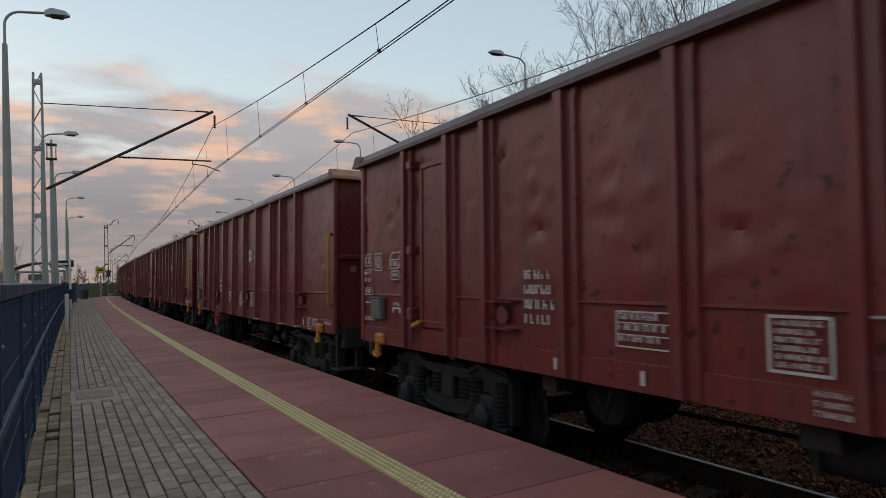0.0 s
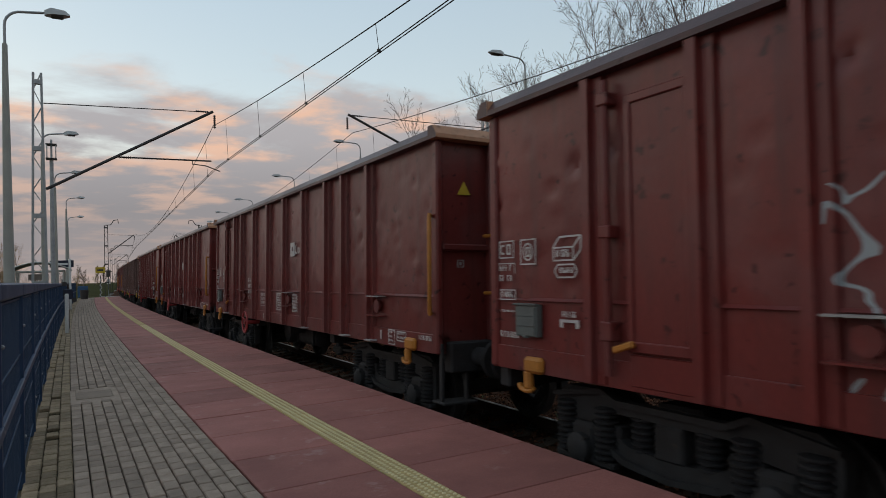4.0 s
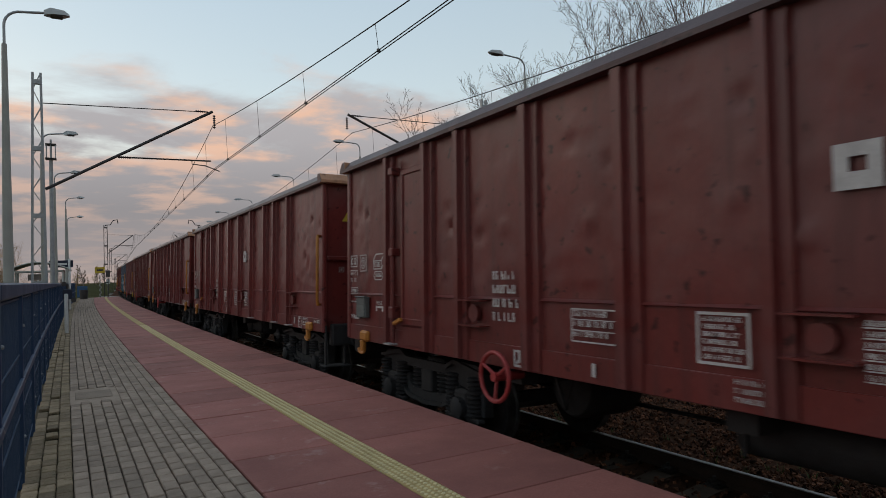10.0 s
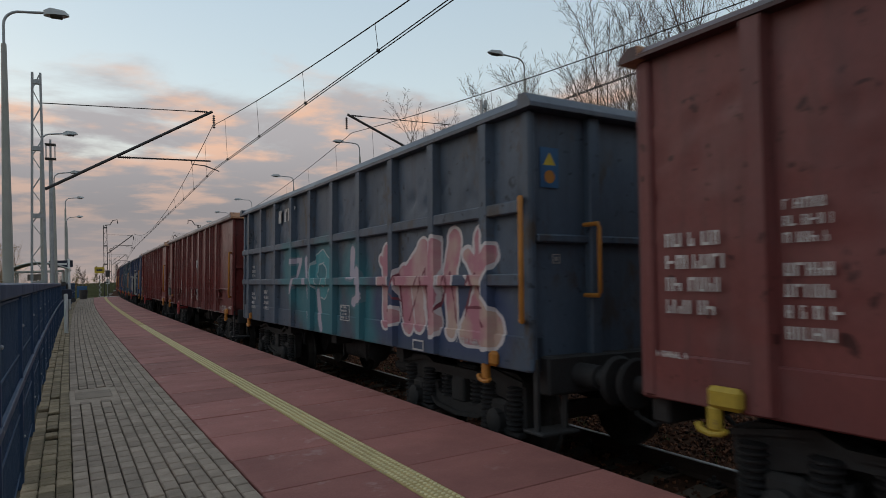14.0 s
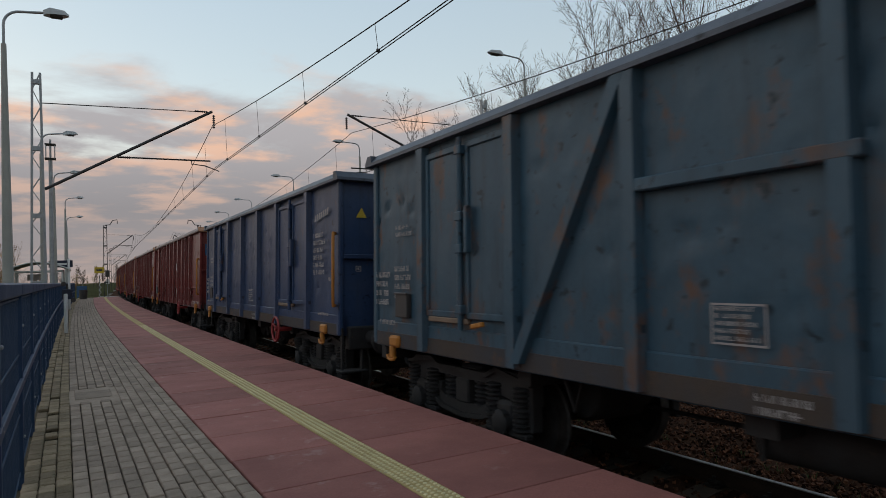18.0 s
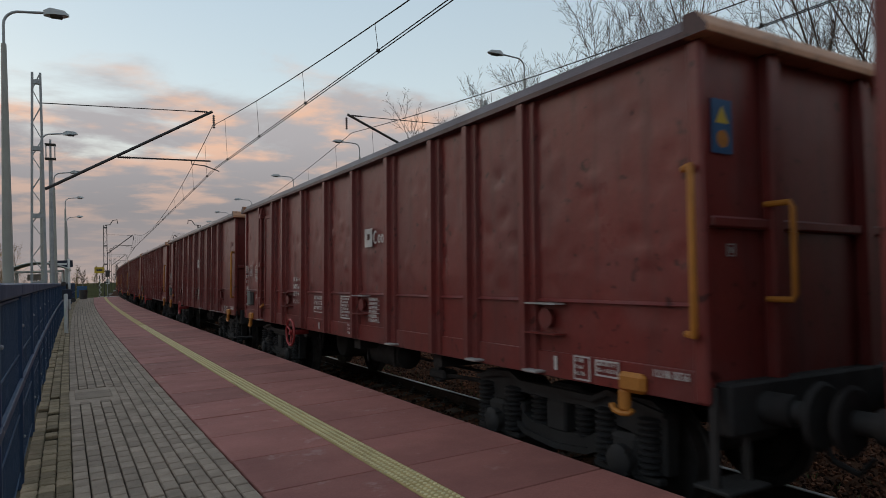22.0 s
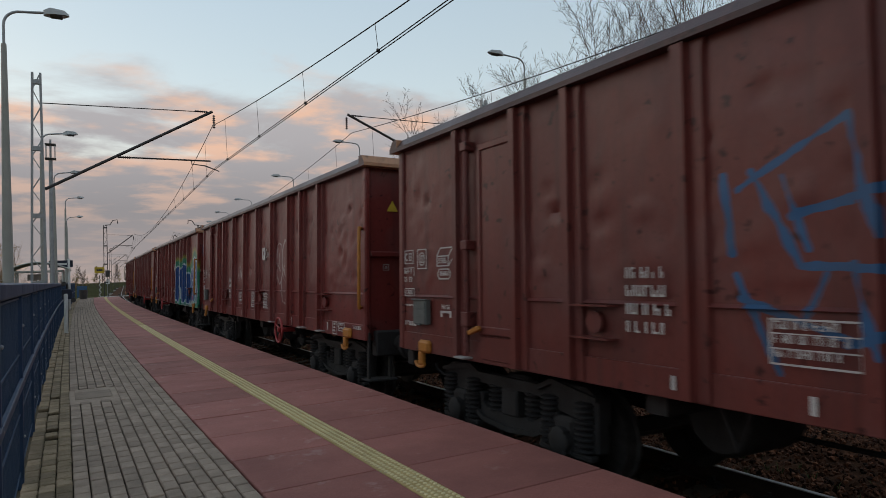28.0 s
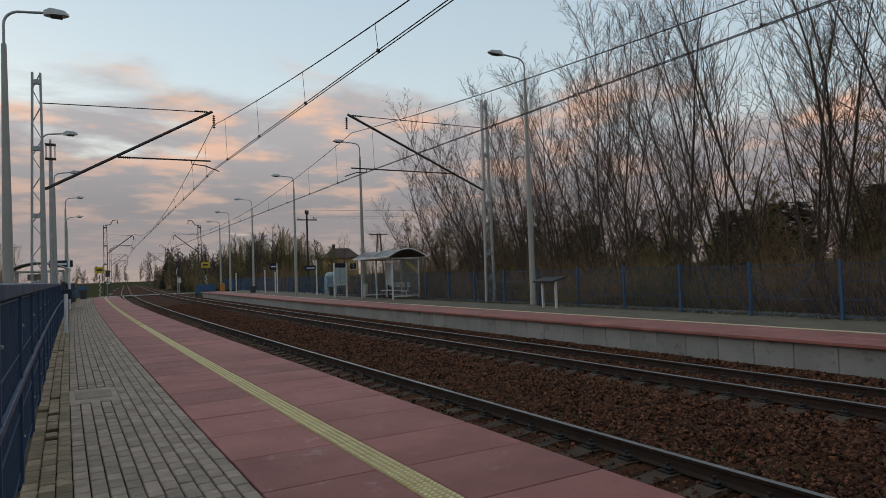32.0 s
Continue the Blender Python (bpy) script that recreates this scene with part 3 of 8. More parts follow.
def mast(s, n, h, base, tip_n, tip_z, arm_z, tie_z, reg_z, w0=0.46, w1=0.22, dark=False, gap=0.0):
    w = thing("catenary_mast", spot(s, n, base), "grey lattice catenary mast with a slanting bracket arm" if not dark else "dark steel catenary mast with bracket arm", "mast", "catenary masts")
    legs, lace, plates, mat = lattice(h - base, w0, w1, dark)
    for a in legs:
        part("leg", a, mat, w)
    tagged(part("lacing", lace, mat, w), kind="stuff")
    for a in plates:
        part("batten", a, mat, w)
    part("footing", Shape().box(-0.4, 0.4, -0.35, 0.35, -0.3, 0.12 if base < -0.5 else 0.02, c=0.04), M["concrete"], w)
    d = tip_n - n
    sgn = 1 if d > 0 else -1
    z = lambda q: q - base
    arm = Shape().tube([(sgn * 0.2, 0, z(arm_z)), (d, 0, z(tip_z))], 0.05, 10)
    br = part("bracket_arm", arm, M["dark_steel"], w, "slanting grey bracket tube")
    part("tie_rod", rod(Shape(), (sgn * 0.15, 0, z(tie_z)), (d - sgn * 0.15, 0, z(tip_z) - 0.03), 0.016), M["wire"], br)
    turn = Matrix.Translation((d - sgn * 0.15, 0, z(tip_z) - 0.03)) @ Matrix.Rotation(radians(-90 * sgn), 4, "Y")
    part("insulator", Shape().lathe(insulator(0.45, 0.04), 10, turn), M["insulator"], br)
    part("insulator", Shape().lathe(insulator(0.5, 0.055), 10, Matrix.Translation((d + sgn * 0.05, 0, z(tip_z) - 0.62))), M["insulator"], br)
    # registration tube and steady arm
    f = (reg_z + 0.05 - arm_z) / (tip_z - arm_z)
    x0 = sgn * 0.2 + (d - sgn * 0.2) * f
    part("registration_tube", Shape().tube([(x0, 0, z(reg_z)), (d - sgn * 0.1, 0, z(reg_z) + 0.02)], 0.028, 8), M["wire"], br)
    part("insulator", Shape().lathe(insulator(0.4, 0.045), 10, Matrix.Translation((x0, 0, z(reg_z))) @ Matrix.Rotation(radians(90 * sgn), 4, "Y")), M["insulator"], br)
    e = d - sgn * 0.75
    part("steady_arm", Shape().tube([(e, 0, z(reg_z)), (e, 0, z(reg_z) - 0.12), (e + sgn * 0.45, 0, z(reg_z) - 0.16), (e + sgn * 0.95, 0, z(reg_z) - 0.34)], 0.02, 6), M["wire"], br)
    return w


mast(24.6, -4.25, 8.4, -0.9, 1.22, 7.62, 4.6, 7.42, 5.77)
mast(24.6, 13.15, 9.25, -0.3, 6.5, 7.99, 5.1, 7.95, 5.78)
for s in (84.6, 144.6, 204.6, 264.6):
    for n, tip in ((-1.1, 1.8), (9.2, 6.3)):
        m = mast(s, n, 8.1, -0.9, tip, 6.95, 4.8, 7.0, 5.7, 0.40, 0.34, True)
        d = -1 if n > 0 else 1
        part("feeder_horn", Shape().tube([(0.0, 0, 8.9), (d * -0.02, 0, 9.0), (d * 0.5, 0, 9.05), (d * 0.8, 0, 9.55), (d * 1.25, 0, 9.65), (d * 1.3, 0, 9.2)], 0.05, 8), M["dark_steel"], m, "bent dark horn at the mast head")



def wires(n, s0, s1, zc, zm_lo, zm_hi, label):
    """One span of contact wires, messenger and droppers."""
    w = thing("overhead_wire", Matrix(), label, "wire", "overhead wires")
    k = 40
    ms = lambda t: zm_lo + (zm_hi - zm_lo) * (2 * t - 1) ** 2
    nn = lambda t: n[0] + (n[1] - n[0]) * t + 1.05 * t * (1 - t)      # straight chords on the curve
    part("messenger", Shape().tube([at(s0 + (s1 - s0) * i / k, nn(i / k) - 0.05, ms(i / k)) for i in range(k + 1)], 0.0125, 5), M["wire"], w)
    for o in (-0.035, 0.035):
        part("contact_wire", Shape().tube([at(s0 + (s1 - s0) * i / k, nn(i / k) + o, zc) for i in range(k + 1)], 0.0105, 5), M["wire"], w)
    for i in range(1, 16):
        t = (i - 0.5) / 15
        s = s0 + (s1 - s0) * t
        part("dropper", Shape().tube([at(s, nn(t) - 0.05, ms(t)), at(s, nn(t), zc)], 0.006, 4).box(-0.03, 0.03, -0.02, 0.02, -0.03, 0.03, Matrix.Translation(at(s, nn(t), zc + 0.02))), M["wire"], w)


for s0, s1 in ((-35.4, 24.6), (24.6, 84.6), (84.6, 144.6), (144.6, 204.6)):
    wires((1.57, 1.27) if s0 < 24 else ((1.27, 2.0) if s0 < 84 else (2.0, 1.6)), s0, s1, 5.52, 5.60, 7.10, "double contact wire and sagging messenger over the near track")
    wires((6.3, 6.72) if s0 < 24 else ((6.72, 6.3) if s0 < 84 else (6.3, 6.6)), s0, s1, 5.45, 5.72, 7.25, "double contact wire and sagging messenger over the far track")

# ---- shelters and signs ----
M["glass"] = bpy.data.materials.new("shelter_glass")
M["glass"].use_nodes = True
gb = M["glass"].node_tree.nodes["Principled BSDF"]
gb.inputs["Base Color"].default_value = (0.5, 0.55, 0.55, 1)
gb.inputs["Roughness"].default_value = 0.08
gb.inputs["Alpha"].default_value = 0.08
M["roof_sheet"] = material("smoked_roof_sheet", (0.075, 0.06, 0.05), (0.055, 0.045, 0.04), 0.3, scale=2, fine=40, bump=0.02)
M["pale_frame"] = material("pale_grey_frame_paint", (0.66, 0.67, 0.62), (0.56, 0.57, 0.53), 0.5, scale=3, fine=50, bump=0.03)
M["bench"] = material("pale_bench_slats", (0.62, 0.64, 0.60), (0.52, 0.54, 0.50), 0.6, scale=5, fine=60)
M["poster"] = material("pale_notice_board", (0.46, 0.55, 0.55), (0.36, 0.44, 0.45), 0.5, scale=1.5, fine=6, bump=0)
M["sign_dark"] = material("dark_blue_sign", (0.012, 0.02, 0.045), (0.012, 0.018, 0.035), 0.4, scale=3, fine=40, bump=0)


def shelter(m, L, D, label, group="waiting shelters"):
    """Open front towards -x; arched roof with its ridge along y."""
    w = thing("waiting_shelter", m, label, "shelter", group)
    H = 2.28
    post = Shape().box(-0.04, 0.04, -0.04, 0.04, 0.0, H, c=0.008).mesh("post", M["pale_frame"])
    for x in (0.0, D):
        for y in (0.0, L / 2, L):
            part("post", post, M["pale_frame"], w, m=pose(x, y, 0))
    prof = []
    N = 12
    for i in range(N + 1):
        t = i / N
        prof.append((-0.35 + (D + 0.7) * t, H + 0.06 + 0.42 * math.sin(math.pi * t)))
    roof = Shape()
    roof.prism(prof + [(x, z + 0.03) for x, z in prof[::-1]][0:0] + [(x, z - 0.025) for x, z in prof[::-1]], -0.35, L + 0.35)
    r = part("roof", roof, M["roof_sheet"], w, "smoked arched roof sheet")
    for y in (-0.36, L / 2, L + 0.36):
        part("roof_rib", Shape().tube([(x, y, z + 0.012) for x, z in prof], 0.035, 6), M["pale_frame"], r)
    for x in (-0.36, D + 0.36):
        part("gutter", Shape().box(x - 0.05, x + 0.05, -0.38, L + 0.38, H + 0.0, H + 0.10, c=0.015), M["pale_frame"], r)
    for x in (0.0, D):
        part("beam", Shape().box(x - 0.04, x + 0.04, 0, L, H - 0.06, H + 0.04), M["pale_frame"], w)
    for y in (0.0, L):
        part("beam", Shape().box(0, D, y - 0.035, y + 0.035, H - 0.06, H + 0.02), M["pale_frame"], w)
        part("bottom_rail", Shape().box(0, D, y - 0.03, y + 0.03, 0.14, 0.22), M["pale_frame"], w)
        g = part("pane", Shape().box(0.05, D - 0.05, y - 0.004, y + 0.004, 0.24, H - 0.1), M["glass"], w, "clear end pane")
        g.visible_shadow = False
    part("bottom_rail", Shape().box(D - 0.03, D + 0.03, 0, L, 0.14, 0.22), M["pale_frame"], w)
    for i in range(4):
        g = part("pane", Shape().box(D - 0.004, D + 0.004, L * i / 4 + 0.04, L * (i + 1) / 4 - 0.04, 0.24, H - 0.1), M["glass"], w, "clear back pane")
        g.visible_shadow = False
    return w


def bench(m, L, label):
    w = thing("bench", m, label, "bench")
    for i in range(3):
        part("seat_slat", Shape().box(-0.4 + i * 0.14, -0.28 + i * 0.14, 0, L, 0.43, 0.465, c=0.008), M["bench"], w)
    for z in (0.62, 0.78):
        part("back_slat", Shape().box(0.04, 0.07, 0, L, z, z + 0.13, c=0.008), M["bench"], w)
    for y in (0.25, L - 0.25):
        part("leg", Shape().box(-0.38, 0.05, y - 0.03, y + 0.03, 0.38, 0.43).box(-0.1, -0.04, y - 0.03, y + 0.03, 0, 0.4).box(0.0, 0.045, y - 0.03, y + 0.03, 0.4, 0.92), M["pale_frame"], w)


shelter(spot(32.2, 11.8), 4.4, 1.6, "open waiting shelter with pale frame and smoked arched roof")
bench(spot(32.7, 13.05), 3.2, "pale slatted bench inside the shelter")
st = thing("notice_case", spot(35.0, 12.9), "tall pale notice case standing in the shelter", "notice board")
part("board", Shape().box(-0.05, 0.05, -0.45, 0.45, 0.75, 2.05, c=0.01), M["poster"], st)
part("leg", Shape().box(-0.03, 0.03, -0.4, -0.34, 0, 0.76).box(-0.03, 0.03, 0.34, 0.4, 0, 0.76), M["pale_frame"], st)
st = thing("slanting_sign", spot(32.6, 13.2, 1.35, 0), "slanting yellow panel fixed in the shelter corner", "sign")
part("panel", Shape().box(-0.5, 0.5, -0.02, 0.02, -0.1, 0.1, pose(0, 0, 0.45, 0, 40, 0), c=0.008), M["sign_yellow"], st)

info = thing("information_board", spot(39.4, 11.45, 0, 12), "pale double notice board on two posts with a dark header", "notice board")
for x in (-0.45, 0.45):
    part("post", Shape().box(x - 0.05, x + 0.05, -0.05, 0.05, 0, 2.2, c=0.01), M["pale_frame"], info)
part("header", Shape().box(-0.4, 0.4, -0.03, 0.03, 1.95, 2.2, c=0.01), M["sign_dark"], info)
for x in (-0.2, 0.2):
    part("panel", Shape().box(x - 0.18, x + 0.18, -0.025, 0.025, 0.85, 1.9, c=0.01), M["poster"], info)
part("panel_frame", Shape().box(-0.4, 0.4, -0.03, 0.03, 0.78, 0.85), M["pale_frame"], info)

tab = thing("map_stand", spot(18.75, 11.85, 0, 0), "low white stand with a dark sloping tactile board", "sign stand")
for y in (-0.375, 0.375):
    part("post", Shape().box(-0.04, 0.04, y - 0.04, y + 0.04, 0, 1.0, c=0.008), M["white"], tab)
part("board", Shape().box(-0.30, 0.30, -0.58, 0.58, -0.035, 0.035, pose(0, 0, 1.04, 0, -14, 0), c=0.01).box(-0.05, 0.05, -0.375, 0.375, 0.90, 0.95), M["dark_steel"], tab)

binp = thing("litter_bin", spot(44.5, 12.6), "small dark litter bin on the far platform", "bin")
part("bucket", Shape().lathe([(0.17, 0.0), (0.22, 0.5), (0.22, 0.62), (0.19, 0.62), (0.17, 0.55)], 16), M["dark_steel"], binp)
binp = thing("litter_bin", spot(63.5, 11.2), "small dark litter bin on the far platform", "bin")
part("bucket", Shape().lathe([(0.25, 0.0), (0.30, 0.5), (0.30, 0.62), (0.26, 0.62), (0.24, 0.55)], 16), M["dark_steel"], binp)
wb = thing("litter_bin", spot(37.1, 12.15), "white litter bin fixed to a shelter post", "bin")
part("bucket", Shape().lathe([(0.16, 0.25), (0.19, 0.75), (0.19, 0.85), (0.16, 0.85)], 14).box(-0.03, 0.03, -0.03, 0.03, 0, 0.3), M["white"], wb)

for s, n, h, kind in ((46.6, 12.2, 2.6, 0), (56.5, 11.8, 2.6, 1), (58.0, 12.0, 2.2, 2), (61.5, 11.9, 2.4, 2), (68.6, 12.3, 2.4, 2), (73.0, 11.4, 2.0, 3)):
    sg = thing("platform_sign", spot(s, n), "white post with a small dark platform sign", "sign", "platform signs")
    part("post", Shape().lathe([(0.055, 0.0), (0.055, h), (0.03, h + 0.02)], 10), M["white"], sg)
    if kind == 0:
        part("plate", Shape().box(-0.9, 0.0, -0.02, 0.02, h - 0.75, h - 0.40, c=0.008), M["sign_dark"], sg)
        part("writing", Shape().box(-0.75, -0.15, -0.024, -0.02, h - 0.62, h - 0.54), M["white"], sg)
    elif kind == 1:
        part("plate", Shape().box(-0.65, 0.05, -0.02, 0.02, h - 0.55, h + 0.05, c=0.008), M["sign_dark"], sg)
        part("writing", Shape().box(-0.5, -0.1, -0.024, -0.02, h - 0.3, h - 0.2), M["white"], sg)
    elif kind == 2:
        part("cap", Shape().box(-0.10, 0.10, -0.06, 0.06, h - 0.3, h, c=0.01), M["pale_sheet"], sg)

# left side: post, sign, shelter, bin
sh_l = shelter(spot(43.6, -6.35), 3.0, 2.4, "waiting shelter with dark arched roof behind the blue fence")
ob = thing("white_post", spot(23.0, -3.5), "short white bollard post beside the fence", "post")
part("post", Shape().lathe([(0.055, 0.0), (0.055, 1.16), (0.04, 1.2)], 12), M["white"], ob)
ob = thing("signal_box", spot(25.2, -3.48), "dark lineside box and small signal on a thin post", "signal box")
part("post", Shape().lathe([(0.035, 0.0), (0.035, 1.5)], 10), M["dark_steel"], ob)
part("box", Shape().box(-0.14, 0.14, -0.12, 0.12, 0.98, 1.32, c=0.02), M["sign_dark"], ob)
part("lens", Shape().lathe([(0.08, 0), (0.08, 0.1), (0.05, 0.1)], 12, pose(0.18, 0, 0.95, 90)), M["dark_steel"], ob)
part("lens", Shape().lathe([(0.08, 0), (0.08, 0.1), (0.05, 0.1)], 12, pose(-0.1, 0, 1.5, 90)), M["dark_steel"], ob)
ob = thing("platform_sign", spot(43.4, -3.62), "white post with a dark blue hanging sign", "sign", "platform signs")
part("post", Shape().lathe([(0.07, 0.0), (0.07, 2.9), (0.04, 2.95)], 12), M["white"], ob)
part("plate", Shape().box(-1.0, 0.2, -0.03, 0.03, 2.45, 2.85, c=0.01), M["sign_dark"], ob)
part("writing", Shape().box(-0.8, -0.1, -0.034, -0.03, 2.58, 2.7), M["white"], ob)
ob = thing("yellow_notice", spot(44.0, -5.2, 0.0), "small yellow notice in the shelter", "sign")
part("plate", Shape().box(-0.5, 0.5, -0.02, 0.02, 1.75, 2.1, c=0.01), M["pale_sheet"], ob)
part("post", Shape().box(-0.03, 0.03, -0.03, 0.03, -0.1, 1.76), M["pale_frame"], ob)
ob = thing("litter_bin", spot(68.7, -3.1), "dark litter bin at the platform's end", "bin")
part("bucket", Shape().lathe([(0.30, 0.0), (0.36, 0.7), (0.36, 0.85), (0.3, 0.85), (0.28, 0.7)], 16), M["dark_steel"], ob)
for s, n in ((73.5, -3.3),):
    ob = thing("railing", spot(s, n), "blue railing panel by the platform's end", "fence")
    part("panel", Shape().box(-0.45, 0.45, -0.03, 0.03, 0.1, 1.2, c=0.01), M["fence_blue"], ob)
    part("leg", Shape().box(-0.42, -0.35, -0.03, 0.03, -0.06, 0.12).box(0.35, 0.42, -0.03, 0.03, -0.06, 0.12), M["fence_blue"], ob)

# loudspeaker pole
ob = thing("loudspeaker_pole", spot(39.0, -4.3, -0.9), "slim grey pole with a caged loudspeaker head", "pole")
part("pole", Shape().lathe([(0.12, 0.0), (0.09, 8.9)], 14), M["galv"], ob)
hd = part("cage", Shape().box(-0.25, 0.25, -0.25, 0.25, 8.86, 8.92, c=0.01).box(-0.25, 0.25, -0.25, 0.25, 9.6, 9.66, c=0.01), M["dark_steel"], ob)
for x in (-0.2, 0, 0.2):
    part("rod", Shape().tube([(x, -0.2, 8.9), (x, -0.2, 9.62)], 0.02, 6).tube([(x, 0.2, 8.9), (x, 0.2, 9.62)], 0.02, 6), M["galv"], hd)
part("rod", Shape().tube([(0, 0, 8.9), (0, 0, 9.9)], 0.05, 8), M["galv"], hd)

# line-side signs and the crossing past the platforms
for s, n, h, lab in ((84.0, -1.75, 3.1, "yellow board on a post beside the track"), (84.0, 9.75, 3.4, "yellow board on a post beside the track")):
    ob = thing("lineside_sign", spot(s, n, -0.8), lab, "sign", "lineside signs")
    part("post", Shape().lathe([(0.05, 0.0), (0.05, h)], 8), M["dark_steel"], ob)
    part("plate", Shape().box(-0.5, 0.5, -0.03, 0.0, h + 0.25, h + 0.95, c=0.01), M["sign_yellow"], ob)
    part("writing", Shape().box(-0.3, 0.3, -0.036, -0.03, h + 0.5, h + 0.7), M["dark_steel"], ob)
    zig = Shape()
    for i in range(8):
        z = 0.6 + i * 0.28
        zig.add([(-0.12 if i % 2 else 0.12, -0.05, z), (-0.04 if i % 2 else 0.2, -0.05, z), (0.2 if i % 2 else -0.04, -0.05, z + 0.28), (0.12 if i % 2 else -0.12, -0.05, z + 0.28)], [(0, 1, 2, 3)])
    part("marker", zig, M["white"], ob, "white zigzag marker")
cross = thing("level_crossing", Matrix(), "pale concrete crossing deck over both tracks", "crossing", kind="structure")
for n0, n1 in ((-2.2, 0.72), (0.98, 2.22), (2.48, 5.74), (6.0, 7.22), (7.48, 11.0)):
    deck = strip(102.5, 106.5, 1.0, [(n0, -1.2), (n0, -0.565), (n1, -0.565), (n1, -1.2)])
    part("deck_panel", deck, M["concrete"], cross)
    part("white_edge", strip(102.3, 103.0, 0.7, [(n0, -0.55), (n1, -0.55)]), M["white"], cross, "white edge marking")
for s, n, h in ((112, -1.0, 3.2), (118, 9.4, 4.4), (110, 9.0, 3.0)):
    ob = thing("lineside_signal", spot(s, n, -0.8), "slim line-side signal with a dark head", "signal", "lineside signals")
    part("post", Shape().lathe([(0.07, 0.0), (0.06, h)], 10), M["galv"], ob)
    hd = part("head", Shape().box(-0.3, 0.3, -0.1, 0.1, h - 0.1, h + 0.9, c=0.04), M["dark_steel"], ob)
    part("plate", Shape().box(-0.25, 0.25, -0.13, -0.1, h - 1.2, h - 0.4), M["white"], ob)
# rails and boxes at the far end of the opposite platform
ob = thing("blue_gate", spot(79.0, 9.0, -0.0), "blue steel barrier at the end of the far platform", "barrier")
part("panel", Shape().box(-1.1, 1.1, -0.04, 0.04, -0.2, 0.85, c=0.01), M["fence_blue"], ob)
part("leg", Shape().box(-1.1, -1.0, -0.04, 0.04, -1.3, -0.18).box(1.0, 1.1, -0.04, 0.04, -1.3, -0.18), M["fence_blue"], ob)
ob = thing("orange_barrel", spot(77.0, 10.6), "small orange drum on the far platform", "drum")
part("drum", Shape().lathe([(0.25, 0.0), (0.27, 0.4), (0.25, 0.85), (0.2, 0.9)], 14), M["orange"], ob)

# ---- house and poles in the distance ----
M["ochre"] = material("ochre_render", (0.52, 0.33, 0.14), (0.44, 0.27, 0.12), 0.9, scale=1, fine=12)
M["tile"] = material("brown_roof_tiles", (0.085, 0.05, 0.035), (0.06, 0.038, 0.03), 0.85, scale=2, fine=14)
M["window"] = material("dark_window_glass", (0.03, 0.035, 0.04), (0.02, 0.022, 0.028), 0.1, scale=1, fine=10, bump=0)
M["plank"] = material("weathered_pole_wood", (0.07, 0.055, 0.045), (0.05, 0.04, 0.034), 0.9, scale=2, fine=30)


def house(m, wx, wy, eave, ridge, wall, label):
    h = thing("house", m, label, "house")
    part("wall", Shape().box(-wx / 2, wx / 2, -wy / 2, wy / 2, 0, eave), wall, h)
    o = 0.6
    rf = Shape().add([(-wx / 2 - o, -wy / 2 - o, eave - 0.15), (wx / 2 + o, -wy / 2 - o, eave - 0.15), (wx / 2 + o, wy / 2 + o, eave - 0.15), (-wx / 2 - o, wy / 2 + o, eave - 0.15), (-wx / 4, 0, ridge), (wx / 4, 0, ridge)],
                     [(0, 1, 5, 4), (1, 2, 5), (2, 3, 4, 5), (3, 0, 4), (3, 2, 1, 0)])
    r = part("roof", rf, M["tile"], h, "brown hipped tile roof")
    part("chimney", Shape().box(-0.3, 0.3, -0.3, 0.3, ridge - 0.9, ridge + 0.7).box(-0.36, 0.36, -0.36, 0.36, ridge + 0.7, ridge + 0.8), M["tile"], r, m=pose(-wx / 5, 0.4, 0))
    for x in (-wx / 3, 0, wx / 3):
        for z in ((1.0, 2.3), (3.6, 4.8)):
            if z[1] < eave - 0.2:
                wd = part("window", Shape().box(x - 0.6, x + 0.6, -wy / 2 - 0.03, -wy / 2 + 0.05, z[0], z[1]), M["window"], h)
                part("window_frame", Shape().box(x - 0.68, x - 0.6, -wy / 2 - 0.06, -wy / 2, z[0] - 0.08, z[1] + 0.08).box(x + 0.6, x + 0.68, -wy / 2 - 0.06, -wy / 2, z[0] - 0.08, z[1] + 0.08).box(x - 0.04, x + 0.04, -wy / 2 - 0.06, -wy / 2, z[0], z[1]).box(x - 0.68, x + 0.68, -wy / 2 - 0.08, -wy / 2, z[0] - 0.1, z[0]), M["white"], wd)


house(pose(*at(128.0, 41.0, -1.25), 0, 0, -18), 6.6, 7.0, 6.1, 8.0, M["ochre"], "ochre house with a brown hipped roof beyond the far platform")
house(pose(*at(210.0, 19.0, -1.25), 0, 0, 5), 12, 8.0, 3.0, 5.5, M["ochre"], "low ochre barn beyond the tracks")
M["kiosk"] = material("pale_turquoise_paint", (0.34, 0.44, 0.46), (0.28, 0.37, 0.40), 0.6, scale=3, fine=40)
ob = thing("blue_kiosk", spot(52.3, 15.2, -0.4), "pale turquoise round-topped cabin behind the fence", "cabin")
part("body", Shape().box(-0.42, 0.42, -0.42, 0.42, 0, 1.72, c=0.06), M["kiosk"], ob)
part("roof", Shape().lathe([(0.46, 1.70), (0.42, 1.9), (0.25, 2.06), (0.02, 2.12)], 14), M["kiosk"], ob)

